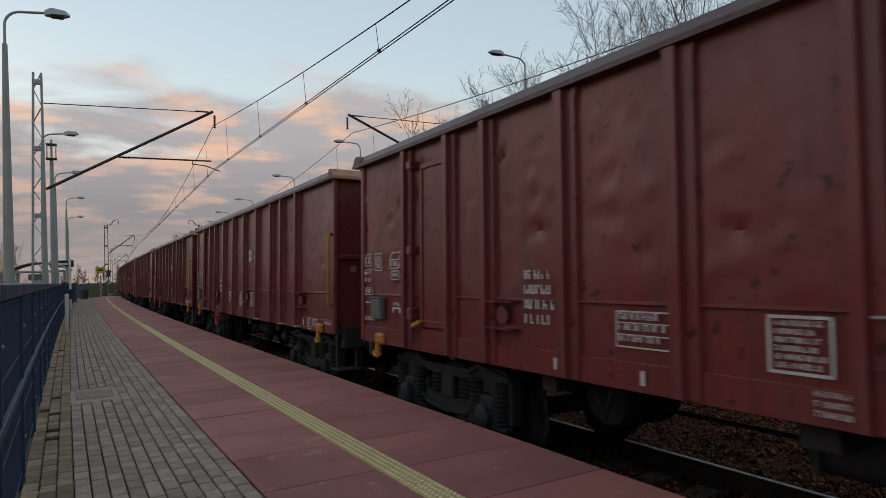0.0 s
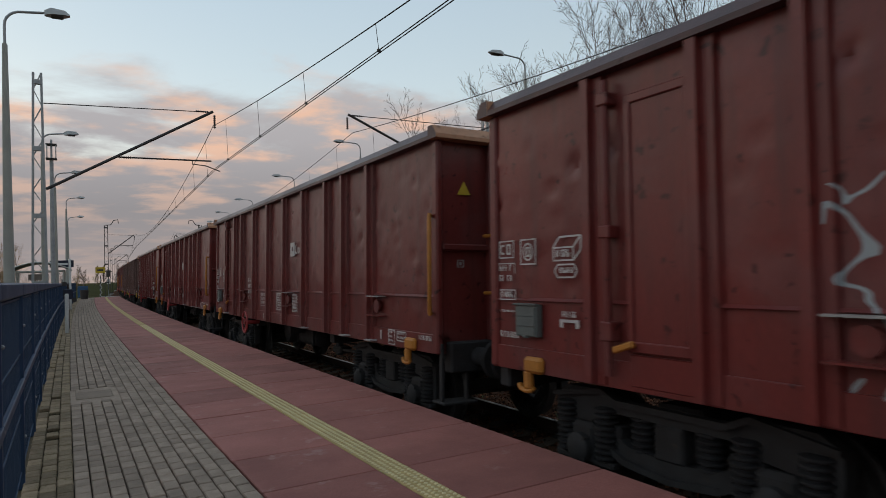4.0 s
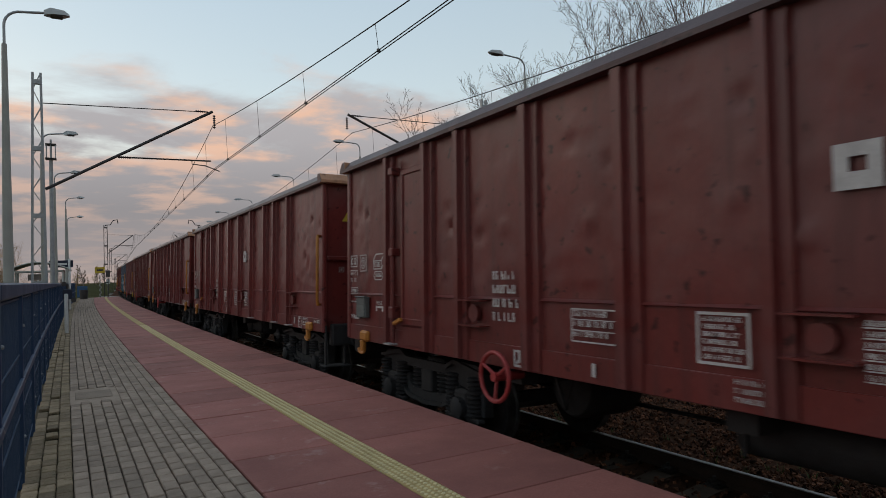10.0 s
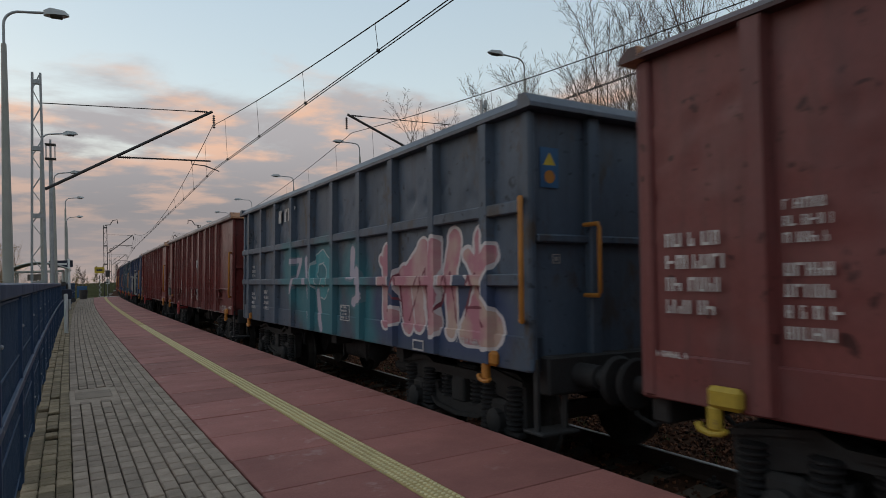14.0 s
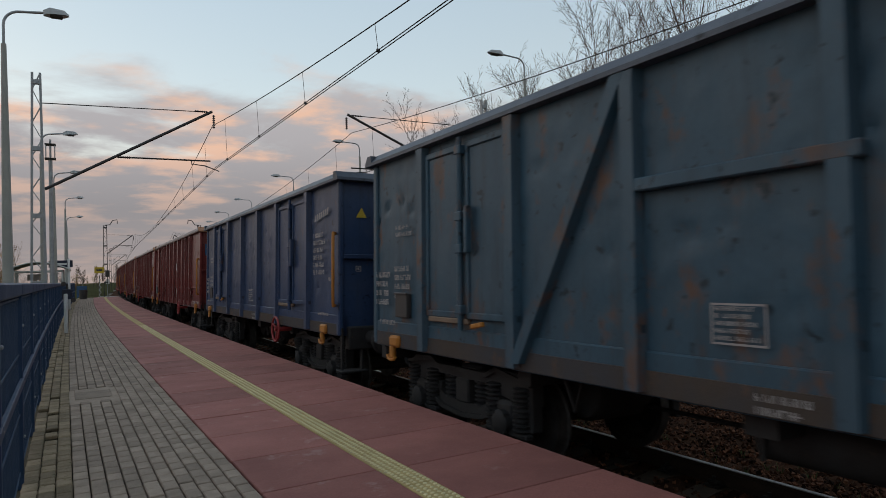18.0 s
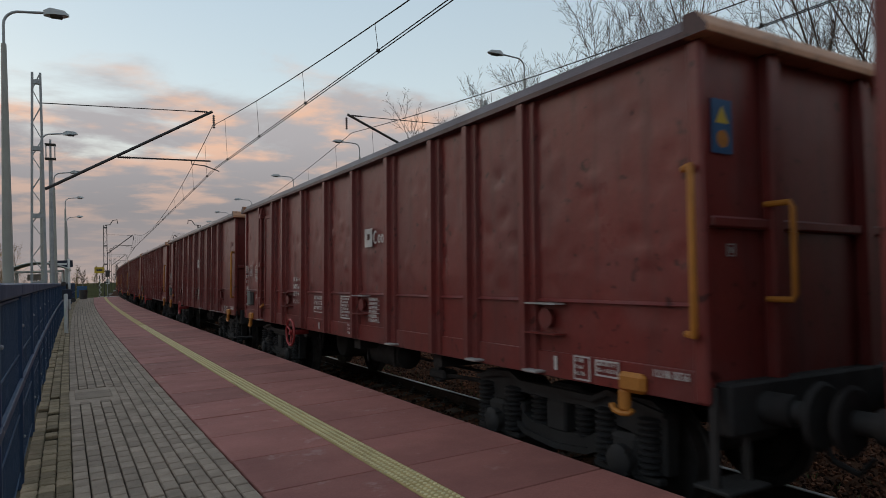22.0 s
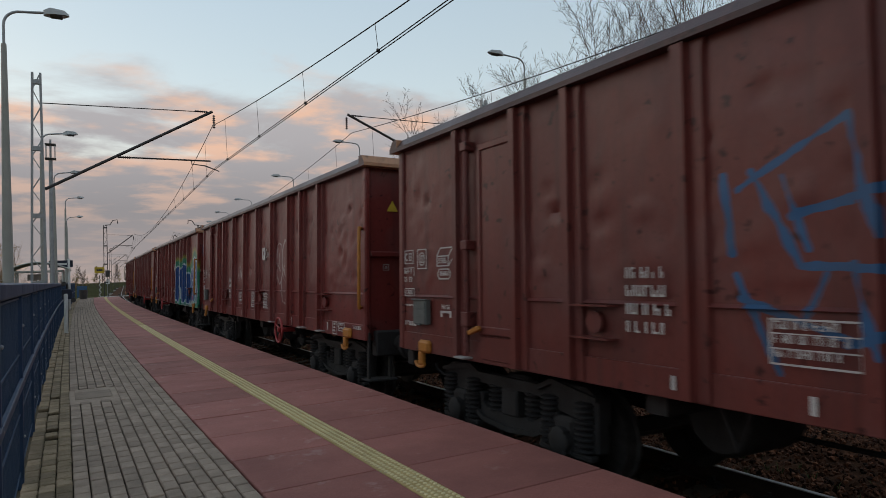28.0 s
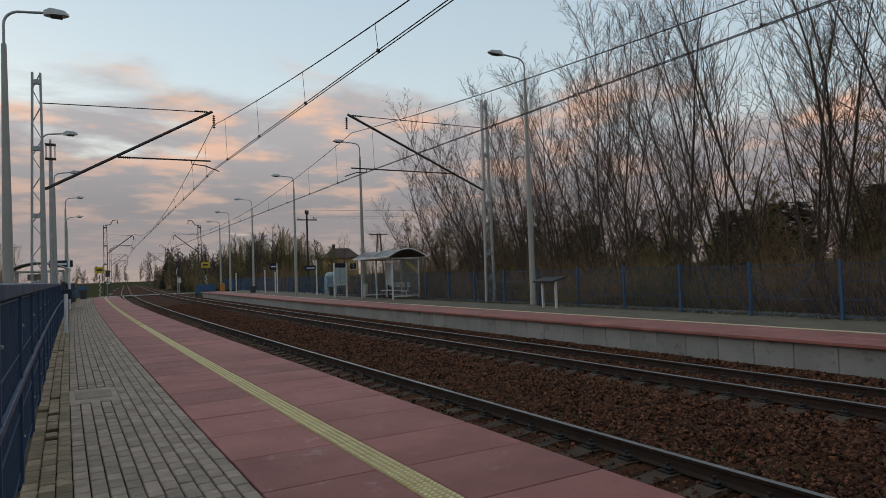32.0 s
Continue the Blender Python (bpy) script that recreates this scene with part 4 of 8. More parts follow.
for s, n, h in ((82.0, 22.0, 9.6), (120.0, 46.5, 10.5)):
    ob = thing("utility_pole", spot(s, n, -1.25), "dark wooden utility pole with a crossarm", "pole", "utility poles")
    if n < 30:
        part("pole", Shape().lathe([(0.16, 0.0), (0.11, h + 1.2)], 10), M["plank"], ob)
        part("crossarm", Shape().box(-1.3, 1.3, -0.06, 0.06, h + 0.2, h + 0.34), M["plank"], ob)
        for x in (-1.2, -0.9, 0.9, 1.2):
            part("insulator", Shape().lathe(insulator(0.3, 0.07), 8, Matrix.Translation((x, 0, h + 0.34))), M["white"], ob)
        part("bracket", Shape().box(-0.25, 0.25, -0.05, 0.05, h + 1.0, h + 1.5), M["dark_steel"], ob)
    else:
        for x in (-1.0, 1.0):
            part("leg", Shape().tube([(x, 0, 0), (x * 0.25, 0, h)], 0.14, 8), M["plank"], ob)
        part("crossarm", Shape().box(-1.8, 1.8, -0.08, 0.08, h - 0.3, h - 0.1), M["plank"], ob)
        part("brace", Shape().box(-0.8, 0.8, -0.05, 0.05, h * 0.55, h * 0.55 + 0.12), M["plank"], ob)
pw = thing("power_line", Matrix(), "thin dark power lines strung past the trees", "wire")
for dz in (0.0, 0.25, 1.0):
    a, b = at(82.0, 22.4, 8.9 + dz), at(70.0, 75.0, 11.5 + dz)
    part("wire", Shape().tube([a.lerp(b, i / 16) - Vector((0, 0, 1.2 * math.sin(math.pi * i / 16))) for i in range(17)], 0.016, 4), M["wire"], pw)

# ---- plants ----
M["bark"] = material("grey_brown_bark", (0.105, 0.078, 0.058), (0.07, 0.052, 0.04), 0.95, scale=3, fine=30, bump=0.5)
M["twig"] = material("dark_twigs", (0.105, 0.071, 0.05), (0.072, 0.05, 0.037), 0.95, scale=3, fine=20, bump=0)
M["birch"] = material("pale_birch_bark", (0.30, 0.27, 0.24), (0.16, 0.14, 0.125), 0.9, scale=3, fine=20, bump=0.3)
M["shrub"] = material("russet_stems", (0.36, 0.22, 0.10), (0.23, 0.145, 0.075), 0.95, scale=3, fine=20, bump=0)
M["olive"] = material("olive_catkin_twigs", (0.24, 0.19, 0.055), (0.17, 0.14, 0.05), 0.95, scale=2, fine=20, bump=0)
M["needle"] = material("dark_needles", (0.05, 0.058, 0.028), (0.036, 0.042, 0.022), 0.95, scale=2, fine=20, bump=0)
M["dead_grass"] = material("dead_grass", (0.13, 0.105, 0.055), (0.085, 0.075, 0.035), 1.0, scale=4, fine=30, bump=0, vary=0.4, island=True)
M["weed"] = material("green_weeds", (0.055, 0.10, 0.025), (0.075, 0.095, 0.03), 0.9, scale=4, fine=30, bump=0, vary=0.4, island=True)


def grow(sh_trunk, sh_twig, r, start, direction, length, radius, level, spread, bend, least, counts, up):
    """A limb and its side branches, thinning towards the tips."""
    n = (8, 4, 2, 1)[level]
    pts, p, d = [start], start.copy(), direction.normalized()
    for i in range(n):
        d = (d + Vector((r.gauss(0, 1), r.gauss(0, 1), r.gauss(0, 0.5))) * bend * (1.0, 1.0, 0.8, 0.5)[level] + Vector((0, 0, (0.05, up, up, 0.12)[level]))).normalized()
        p = p + d * (length / n)
        pts.append(p.copy())
    sh = sh_trunk if level == 0 else sh_twig
    sh.tube(pts, radius, 7 if level == 0 else 3, radius * (0.12 if level == 0 else 0.4), cap=False)
    if level >= 3:
        return
    count = counts[level]
    for i in range(count):
        t = (0.16 + 0.83 * (i + r.random()) / count) if level == 0 else (0.12 + 0.88 * (i + r.random()) / count)
        k = min(n - 1, int(t * n))
        q = pts[k].lerp(pts[k + 1], t * n - k)
        ax = (pts[k + 1] - pts[k]).normalized()
        o = ax.orthogonal().normalized()
        o.rotate(Matrix.Rotation(r.uniform(0, 2 * math.pi), 3, ax))
        a = spread * r.uniform(0.7, 1.35) * (1.05, 1.12, 1.15)[level]
        dd = ax * math.cos(a) + o * math.sin(a)
        ln = length * ((0.27, 0.40, 0.42)[level]) * (1.2 - 0.8 * t) * r.uniform(0.6, 1.3)
        rr = max(least * (1.0, 1.0, 0.75)[level], radius * (1 - 0.8 * t) * (0.40 if level == 0 else 0.5))
        grow(sh_trunk, sh_twig, r, q, dd, ln, rr, level + 1, spread, bend * 1.15, least, counts, up)


def tree_meshes(seed, height, radius, spread, lean, least=0.0075, counts=(32, 8, 3), up=0.12):
    r = random.Random(seed)
    a, b = Shape(), Shape()
    grow(a, b, r, Vector((0, 0, 0)), Vector((lean, 0, 1)), height, radius, 0, spread, 0.07, least, counts, up)
    return a.mesh("trunk", M["bark"]), b.mesh("crown", M["twig"], smooth=False)


protos = [tree_meshes(10 + i, h, r, sp, le) for i, (h, r, sp, le) in enumerate(((13.5, 0.062, 0.55, -0.16), (12.0, 0.052, 0.62, -0.30), (14.5, 0.070, 0.52, -0.10), (10.5, 0.045, 0.58, -0.42), (12.5, 0.056, 0.64, -0.03), (8.0, 0.075, 0.8, 0.05), (13.0, 0.050, 0.60, -0.22), (11.0, 0.050, 0.58, -0.62)))]
PROTO_H = (13.5, 12.0, 14.5, 10.0, 12.5, 8.0, 13.0, 9.8)
far_protos = [tree_meshes(60 + i, h, 0.12, sp, 0.0, 0.022, (24, 7, 4), 0.05) for i, (h, sp) in enumerate(((12.0, 0.72), (11.0, 0.85), (12.5, 0.62)))]
dense_protos = [tree_meshes(90 + i, h, 0.14, sp, 0.0, 0.05, (26, 8, 4), 0.05) for i, (h, sp) in enumerate(((11.5, 0.75), (10.0, 0.9), (12.5, 0.62)))]
scrub_protos = [tree_meshes(80 + i, h, 0.08, sp, -0.1, 0.016, (26, 7, 5), 0.04) for i, (h, sp) in enumerate(((6.5, 0.95), (5.0, 1.05), (7.0, 0.8)))]


def tree(kind, m, trunk_mat, twig_mat, label, group="bare trees"):
    w = thing("tree", m, label, "tree", group)
    part("trunk", protos[kind][0], trunk_mat, w)
    part("crown", protos[kind][1], twig_mat, w)
    return w


def wood(name, spots, label, seed, kinds=far_protos):
    """Far trees that nobody could count, joined into one object; spots are (s, n, scale, twig colour slot)."""
    r = random.Random(seed)
    mats = [M["bark"], M["twig"], M["olive"], M["birch"], M["shrub"]]
    co, fa, ix = [], [], []
    base = 0
    for s, n, sc, slot in spots:
        m = spot(s, n, -1.25, r.uniform(0, 360)) @ Matrix.Scale(sc, 4)
        a = np.array(m)
        for me, sl in zip(r.choice(kinds), (3 if slot == 1 and r.random() < 0.2 else 0, slot)):
            v = np.empty(len(me.vertices) * 3)
            me.vertices.foreach_get("co", v)
            q = np.empty(len(me.loops), dtype=np.int64)
            me.loops.foreach_get("vertex_index", q)
            v = v.reshape(-1, 3) @ a[:3, :3].T + a[:3, 3]
            co.append(v)
            fa.append(q.reshape(-1, 4) + base)
            ix.append(np.full(len(me.polygons), sl))
            base += len(v)
    me = bpy.data.meshes.new(name)
    v, q = np.concatenate(co), np.concatenate(fa)
    me.vertices.add(len(v))
    me.vertices.foreach_set("co", v.astype(np.float32).ravel())
    me.loops.add(q.size)
    me.loops.foreach_set("vertex_index", q.astype(np.int32).ravel())
    me.polygons.add(len(q))
    me.polygons.foreach_set("loop_start", np.arange(0, q.size, 4, dtype=np.int32))
    for m in mats:
        me.materials.append(m)
    me.polygons.foreach_set("material_index", np.concatenate(ix).astype(np.int32))
    me.update(calc_edges=True)
    me.validate()
    return tagged(new(name, me), label, "trees", kind="stuff")


rt = random.Random(21)
# the thicket behind the far platform: leaning alders and birches
for i in range(76):
    f = i / 76
    s = -7 + 47 * f ** 0.72 + rt.uniform(-0.4, 0.4)
    n = (14.9, 21.0, 17.0, 24.0, 15.8, 19.0, 22.5, 18.0)[i % 8] + rt.uniform(-0.7, 0.7)
    k = rt.choice((0, 1, 2, 3, 4, 6, 6, 1)) if s < 33 else rt.choice((3, 7, 7, 1, 6))
    e = s * 17 / n
    tall = float(np.interp(e, (16, 20, 23, 29, 35, 41), (15.0, 13.9, 12.9, 11.4, 9.4, 6.4))) * (n / 17) ** 0.8
    sc = tall / PROTO_H[k] * rt.uniform(0.76, 1.0)
    tree(k, spot(s, n, -1.25, rt.gauss(-25, 50)) @ Matrix.Scale(sc, 4), M["bark"], M["twig"], "tall leaning bare tree in the thicket behind the fence")
# single trees
for s, n, k, sc in ((150, 48, 5, 1.35), (130, -16.5, 4, 0.78), (134, -18, 0, 0.72), (139, -17.5, 2, 0.7), (145, -19.5, 4, 0.8), (190, -10.5, 5, 0.62), (82, 27, 5, 0.95), (150, -21, 0, 0.8), (137, -20.5, 6, 0.8), (193, -11.5, 5, 0.5)):
    tree(k, spot(s, n, -1.25, s * 7) @ Matrix.Scale(sc, 4), M["bark"], M["shrub"] if n < -14 else M["twig"], "bare spreading tree standing alone", "bare trees")
# woods past the far platform, behind the houses and along the horizon
rw = random.Random(5)
spots = []
for i in range(190):
    s = rw.uniform(92, 172)
    n = rw.uniform(17 + (s - 92) * 0.01, 24.5 + (s - 92) * 0.24)
    spots.append((s, n, rw.uniform(0.68, 0.86) * (1.0 - 0.0035 * (s - 92)), 2 if (n < 30 and s < 130 and rw.random() < 0.65) or rw.random() < 0.12 else 1))
wood("far_wood", spots, "dense brown and olive leafless wood past the far platform", 1)
wood("house_trees", [(rw.uniform(64, 104), rw.uniform(44, 78), rw.uniform(0.45, 0.68), 1) for i in range(44)], "bare trees behind the houses", 2)
wood("distant_wood", [(rw.uniform(190, 330), rw.uniform(12, 85), rw.uniform(0.75, 1.15), 2 if i % 6 == 0 else 1) for i in range(90)] + [(rw.uniform(165, 265), rw.uniform(12, 30), rw.uniform(0.6, 0.95), (1, 2, 1, 4)[i % 4]) for i in range(46)], "distant leafless wood closing the line", 3, dense_protos)
wood("field_edge_trees", [(rw.uniform(300, 480), rw.uniform(-110, -9), rw.uniform(0.35, 0.62), (1, 4)[i % 2]) for i in range(60)], "bare trees on the far field edge", 4)
wood("horizon_wood", [(rw.uniform(420, 520), -150 + 230 * i / 55 + rw.uniform(-3, 3), rw.uniform(0.7, 1.25), (1, 1, 2)[i % 3]) for i in range(56)], "dark leafless wood on the horizon", 9, dense_protos)
# low dark growth at the back of the thicket
wood("undergrowth", [(-6 + 64 * i / 215 + rw.uniform(-1, 1), rw.uniform(22, 31), rw.uniform(0.78, 1.15), (4, 2, 4, 1)[i % 4]) for i in range(215)], "dense dark leafless growth at the back of the thicket", 6, scrub_protos)
# the second row is added out of view, to darken reflections in the wagons
wood("copse", [(rw.uniform(140, 165), rw.uniform(-26, -18.6), rw.uniform(0.8, 0.95), 4) for i in range(16)] + [(s, -21 - (s > 90) * 4 - rw.uniform(0, 9), rw.uniform(0.62, 0.85), 4) for s in (-30 + 3.9 * i for i in range(44))], "dense russet leafless copse behind the near fence", 7)
wood("verge_scrub", [(rw.uniform(150, 250), rw.uniform(11.5, 19), rw.uniform(0.6, 1.0), 2 if i % 3 else 4) for i in range(60)] + [(rw.uniform(260, 420), rw.uniform(9, 45), rw.uniform(0.8, 1.3), (1, 2, 4)[i % 3]) for i in range(50)] + [(rw.uniform(150, 330), rw.uniform(-40, -9), rw.uniform(0.4, 0.8), (1, 2, 4)[i % 3]) for i in range(40)] + [(rw.uniform(84, 112), rw.uniform(24, 30), rw.uniform(0.8, 1.1), 2) for i in range(26)], "olive and russet leafless scrub along the far verge", 8, scrub_protos)


def stems(seed, count, width, height, lean):
    r = random.Random(seed)
    sh = Shape()
    for _ in range(count):
        x, y = r.gauss(0, width * 0.4), r.gauss(0, width * 0.4)
        h = height * r.uniform(0.4, 1.1)
        p = Vector((x, y, 0))
        d = Vector((lean + r.gauss(0, 0.25), r.gauss(0, 0.25), 1)).normalized()
        pts = [p]
        for i in range(4):
            d = (d + Vector((r.gauss(0, 0.1), r.gauss(0, 0.1), 0.05))).normalized()
            p = p + d * h / 4
            pts.append(p.copy())
        sh.tube(pts, 0.011, 3, 0.003, cap=False)
        for j in range(6):
            q = pts[r.randint(1, 3)].lerp(pts[4], r.random() * 0.8)
            e = q + Vector((r.gauss(0, 0.4), r.gauss(0, 0.4), r.uniform(0.1, 0.7))) * (h * 0.22)
            sh.tube([q, q.lerp(e, 0.5) + Vector((0, 0, 0.03)), e], 0.006, 3, 0.002, cap=False)
    return sh


bush = [stems(40 + i, 130, 1.5, (2.7, 1.9, 3.2)[i], (-0.45, 0.15, -0.6)[i]).mesh("branchwork", M["shrub"], smooth=False) for i in range(3)]
for i in range(120):
    s = -8 + 52 * (i / 120) + rt.uniform(-0.8, 0.8)
    n = rt.uniform(14.3, 20)
    w = thing("shrub", spot(s, n, -1.25, rt.uniform(-40, 40)) @ Matrix.Scale(rt.uniform(0.8, 1.2), 4), "dense leafless russet shrub behind the fence", "shrub", "shrubs")
    part("branchwork", bush[i % 3], (M["shrub"], M["olive"], M["shrub"], M["twig"], M["shrub"])[i % 5], w)
for i in range(70):
    s, n = rt.uniform(84, 175), rt.uniform(12, 34)
    w = thing("shrub", spot(s, n, -1.25, rt.uniform(0, 360)) @ Matrix.Scale(rt.uniform(0.9, 1.7), 4), "dense leafless shrub beside the line", "shrub", "shrubs")
    part("branchwork", bush[i % 3], (M["olive"], M["twig"], M["shrub"])[i % 3], w)


def conifer(seed, h):
    r = random.Random(seed)
    sh = Shape()
    for i in range(1500):
        t = (0.15 + 0.85 * r.random()) ** 0.8
        z = h * (1 - t) * 0.95 + h * 0.05
        a = r.uniform(0, 2 * math.pi)
        l = (0.5 + 0.26 * h * t * 0.75) * r.uniform(0.4, 1.3)
        p = Vector((0, 0, z))
        e = Vector((math.cos(a) * l, math.sin(a) * l, z - 0.25 * l + r.uniform(-0.1, 0.1)))
        side = Vector((-math.sin(a), math.cos(a), 0)) * 0.07
        q = p.lerp(e, 0.45)
        sh.add([q, e - side, e + Vector((0, 0, 0.08)), e + side, q + Vector((0, 0, -0.12)), e.lerp(q, 0.3) + side * 2, e.lerp(q, 0.3) - side * 2], [(0, 1, 2, 3), (0, 5, 4), (0, 4, 6)])
    return sh


fir = conifer(5, 7.5).mesh("crown", M["needle"], smooth=False)
for s, n, sc in ((215, 13, 1.3), (200, 15, 0.8), (118, 52, 1.1), (124, 55, 0.9), (41, 34, 1.05), (16, 43, 1.25), (23, 45, 1.3), (30, 44, 1.2), (36, 46, 1.2), (45, 36, 0.95), (49, 33, 0.85), (37, 36, 0.9), (33, 35, 0.8), (28, 34, 0.75), (24, 33, 0.7), (20, 34, 0.65), (57, 36, 0.9), (61, 40, 0.8)):
    w = thing("conifer", spot(s, n, -1.25) @ Matrix.Diagonal((sc * (1.7 if n > 41 else 1.0), sc * (1.7 if n > 41 else 1.0), sc, 1)), "dark conifer standing among bare trees", "tree", "conifers")
    part("crown", fir, M["needle"], w)
    part("trunk", Shape().lathe([(0.12, 0), (0.03, 6.0)], 6), M["bark"], w)


def tufts(count, spot_of, size, seed):
    r = random.Random(seed)
    sh = Shape()
    for _ in range(count):
        p = spot_of(r)
        for j in range(r.randint(4, 8)):
            a, h = r.uniform(0, 6.28), size * r.uniform(0.4, 1.2)
            o = Vector((math.cos(a), math.sin(a), 0))
            b = p + o * size * 0.15
            w = Vector((-o.y, o.x, 0)) * size * 0.06
            sh.add([b - w, b + w, b + o * h * 0.3 + Vector((0, 0, h * 0.7)) + w * 0.7, b + o * h * 0.3 + Vector((0, 0, h * 0.7)) - w * 0.7, b + o * h * 0.75 + Vector((0, 0, h))], [(0, 1, 2, 3), (3, 2, 4)])
    return sh


tagged(part("ballast_weeds", tufts(420, lambda r: at(2 + 40 * r.random() ** 1.5, r.choice((r.gauss(3.9, 0.5), r.gauss(3.4, 0.7), r.uniform(2.6, 5.6))), -0.78), 0.075, 1), M["weed"], smooth=False), "small green weeds among the ballast", "weeds", kind="stuff")
tagged(part("fence_grass", tufts(2600, lambda r: at(r.uniform(2.5, 45), r.gauss(-3.62, 0.06), -0.05), 0.045, 2), M["dead_grass"], smooth=False), "dry moss and grass along the fence foot", "grass", kind="stuff")
tagged(part("far_grass", tufts(5000, lambda r: at(r.uniform(-6, 45), r.choice((r.uniform(12.6, 13.1), r.uniform(13.2, 15))), -0.1), 0.16, 3), M["dead_grass"], smooth=False), "dry grass along the far fence", "grass", kind="stuff")
tagged(part("bank", strip(-14, 330, 2.0, [(14.2, -0.15), (15.5, -0.5), (24, -1.2), (60, -1.26)]), M["earth"]), "earth bank with dead leaves behind the far platform", "ground", kind="structure")

# ---- paving pieces ----
rp = random.Random(8)
for i in range(87):
    s = 7.45 + SLAB * (i - 15.5)
    if s > P1 - SLAB / 2:
        break
    ph = s
    part("edge_slab", edge_slab, M["red_slab"], near_platform, m=spot(ph - 0.04, -0.576, rp.uniform(-0.003, 0.002), rp.uniform(-0.12, 0.12)))
    part("red_slab", back_slab, M["red_slab"], near_platform, m=spot(ph, -1.829, rp.uniform(-0.003, 0.002), rp.uniform(-0.12, 0.12)))
    for h in (-SLAB / 4, SLAB / 4):
        t = part("tactile_strip", strip_mesh, M["yellow"], near_platform, m=spot(ph + h, -1.269, 0.001 + rp.uniform(-0.001, 0.001)))
        if s < 24:
            tagged(part("stud_rows", dots_mesh, M["stud"], t), kind="stuff")

HATCH = (9.45, 10.72, -3.46, -2.8)
paver = slab_mesh("paver", 0.103, 0.187, M["paver"], 0.05, 0.007)
rest, mossy = Shape(), Shape()
cols = 13
n = 0
for c in range(cols):
    nn = -2.337 - c * 0.1128
    s = -5.0 + (0.1 if c % 2 else 0.0)
    while s < P1 - 0.2:
        s += 0.2005
        if HATCH[0] < s < HATCH[1] and HATCH[2] < nn < HATCH[3]:
            continue
        if c > 10 and rp.random() < 0.06:
            continue
        dz = rp.uniform(-0.004, 0.003) - (0.003 if c > 8 else 0)
        if c > 9:
            mossy.box(-0.053, 0.053, -0.094, 0.094, -0.04, 0.0, spot(s, nn, dz, rp.uniform(-2.5, 2.5)), c=0.008 if s < 34 else 0.0)
        elif 3.2 < s < 8.1 and n < 300:
            part("paver", paver, M["paver"], near_platform, m=spot(s, nn, dz, rp.uniform(-0.8, 0.8)))
            n += 1
        elif s < 34:
            rest.box(-0.0515, 0.0515, -0.0935, 0.0935, -0.04, 0.0, spot(s, nn, dz, rp.uniform(-0.8, 0.8)), c=0.006)
        else:
            rest.box(-0.0495, 0.0495, -0.0965, 0.0965, -0.02, 0.0, spot(s, nn, dz))
tagged(part("pavers_joined", rest, M["paver_far"], near_platform), kind="stuff")
M["mossy"] = material("mossy_paver", (0.36, 0.265, 0.175), (0.25, 0.185, 0.11), 0.95, scale=8, fine=80, bump=0.6, stain=(0.11, 0.095, 0.035), stain_at=0.58, vary=0.3, island=True)
tagged(part("mossy_pavers", mossy, M["mossy"], near_platform, "broken mossy pavers along the fence"), kind="stuff")
hat = thing("cable_cover", spot((HATCH[0] + HATCH[1]) / 2, (HATCH[2] + HATCH[3]) / 2), "flat worn concrete inspection cover set in the paving", "cover")
part("frame", Shape().box(-0.33, 0.33, -0.62, 0.62, -0.05, -0.012, c=0.005), M["paver"], hat)
part("lid", Shape().box(-0.22, 0.22, -0.30, 0.30, -0.03, -0.004, c=0.006), M["paver"], hat)
part("lid", Shape().box(-0.22, 0.22, 0.32, 0.60, -0.03, -0.006, c=0.006), M["paver"], hat)

# ---- the train: open wagons of several builds ----
SHORT = {14: 12.63, 15: 12.59, 16: 12.62, 19: 12.56, 20: 12.80, 25: 12.42, 26: 12.67, 27: 12.72}
HALF, PANEL = 1.47, 1.365


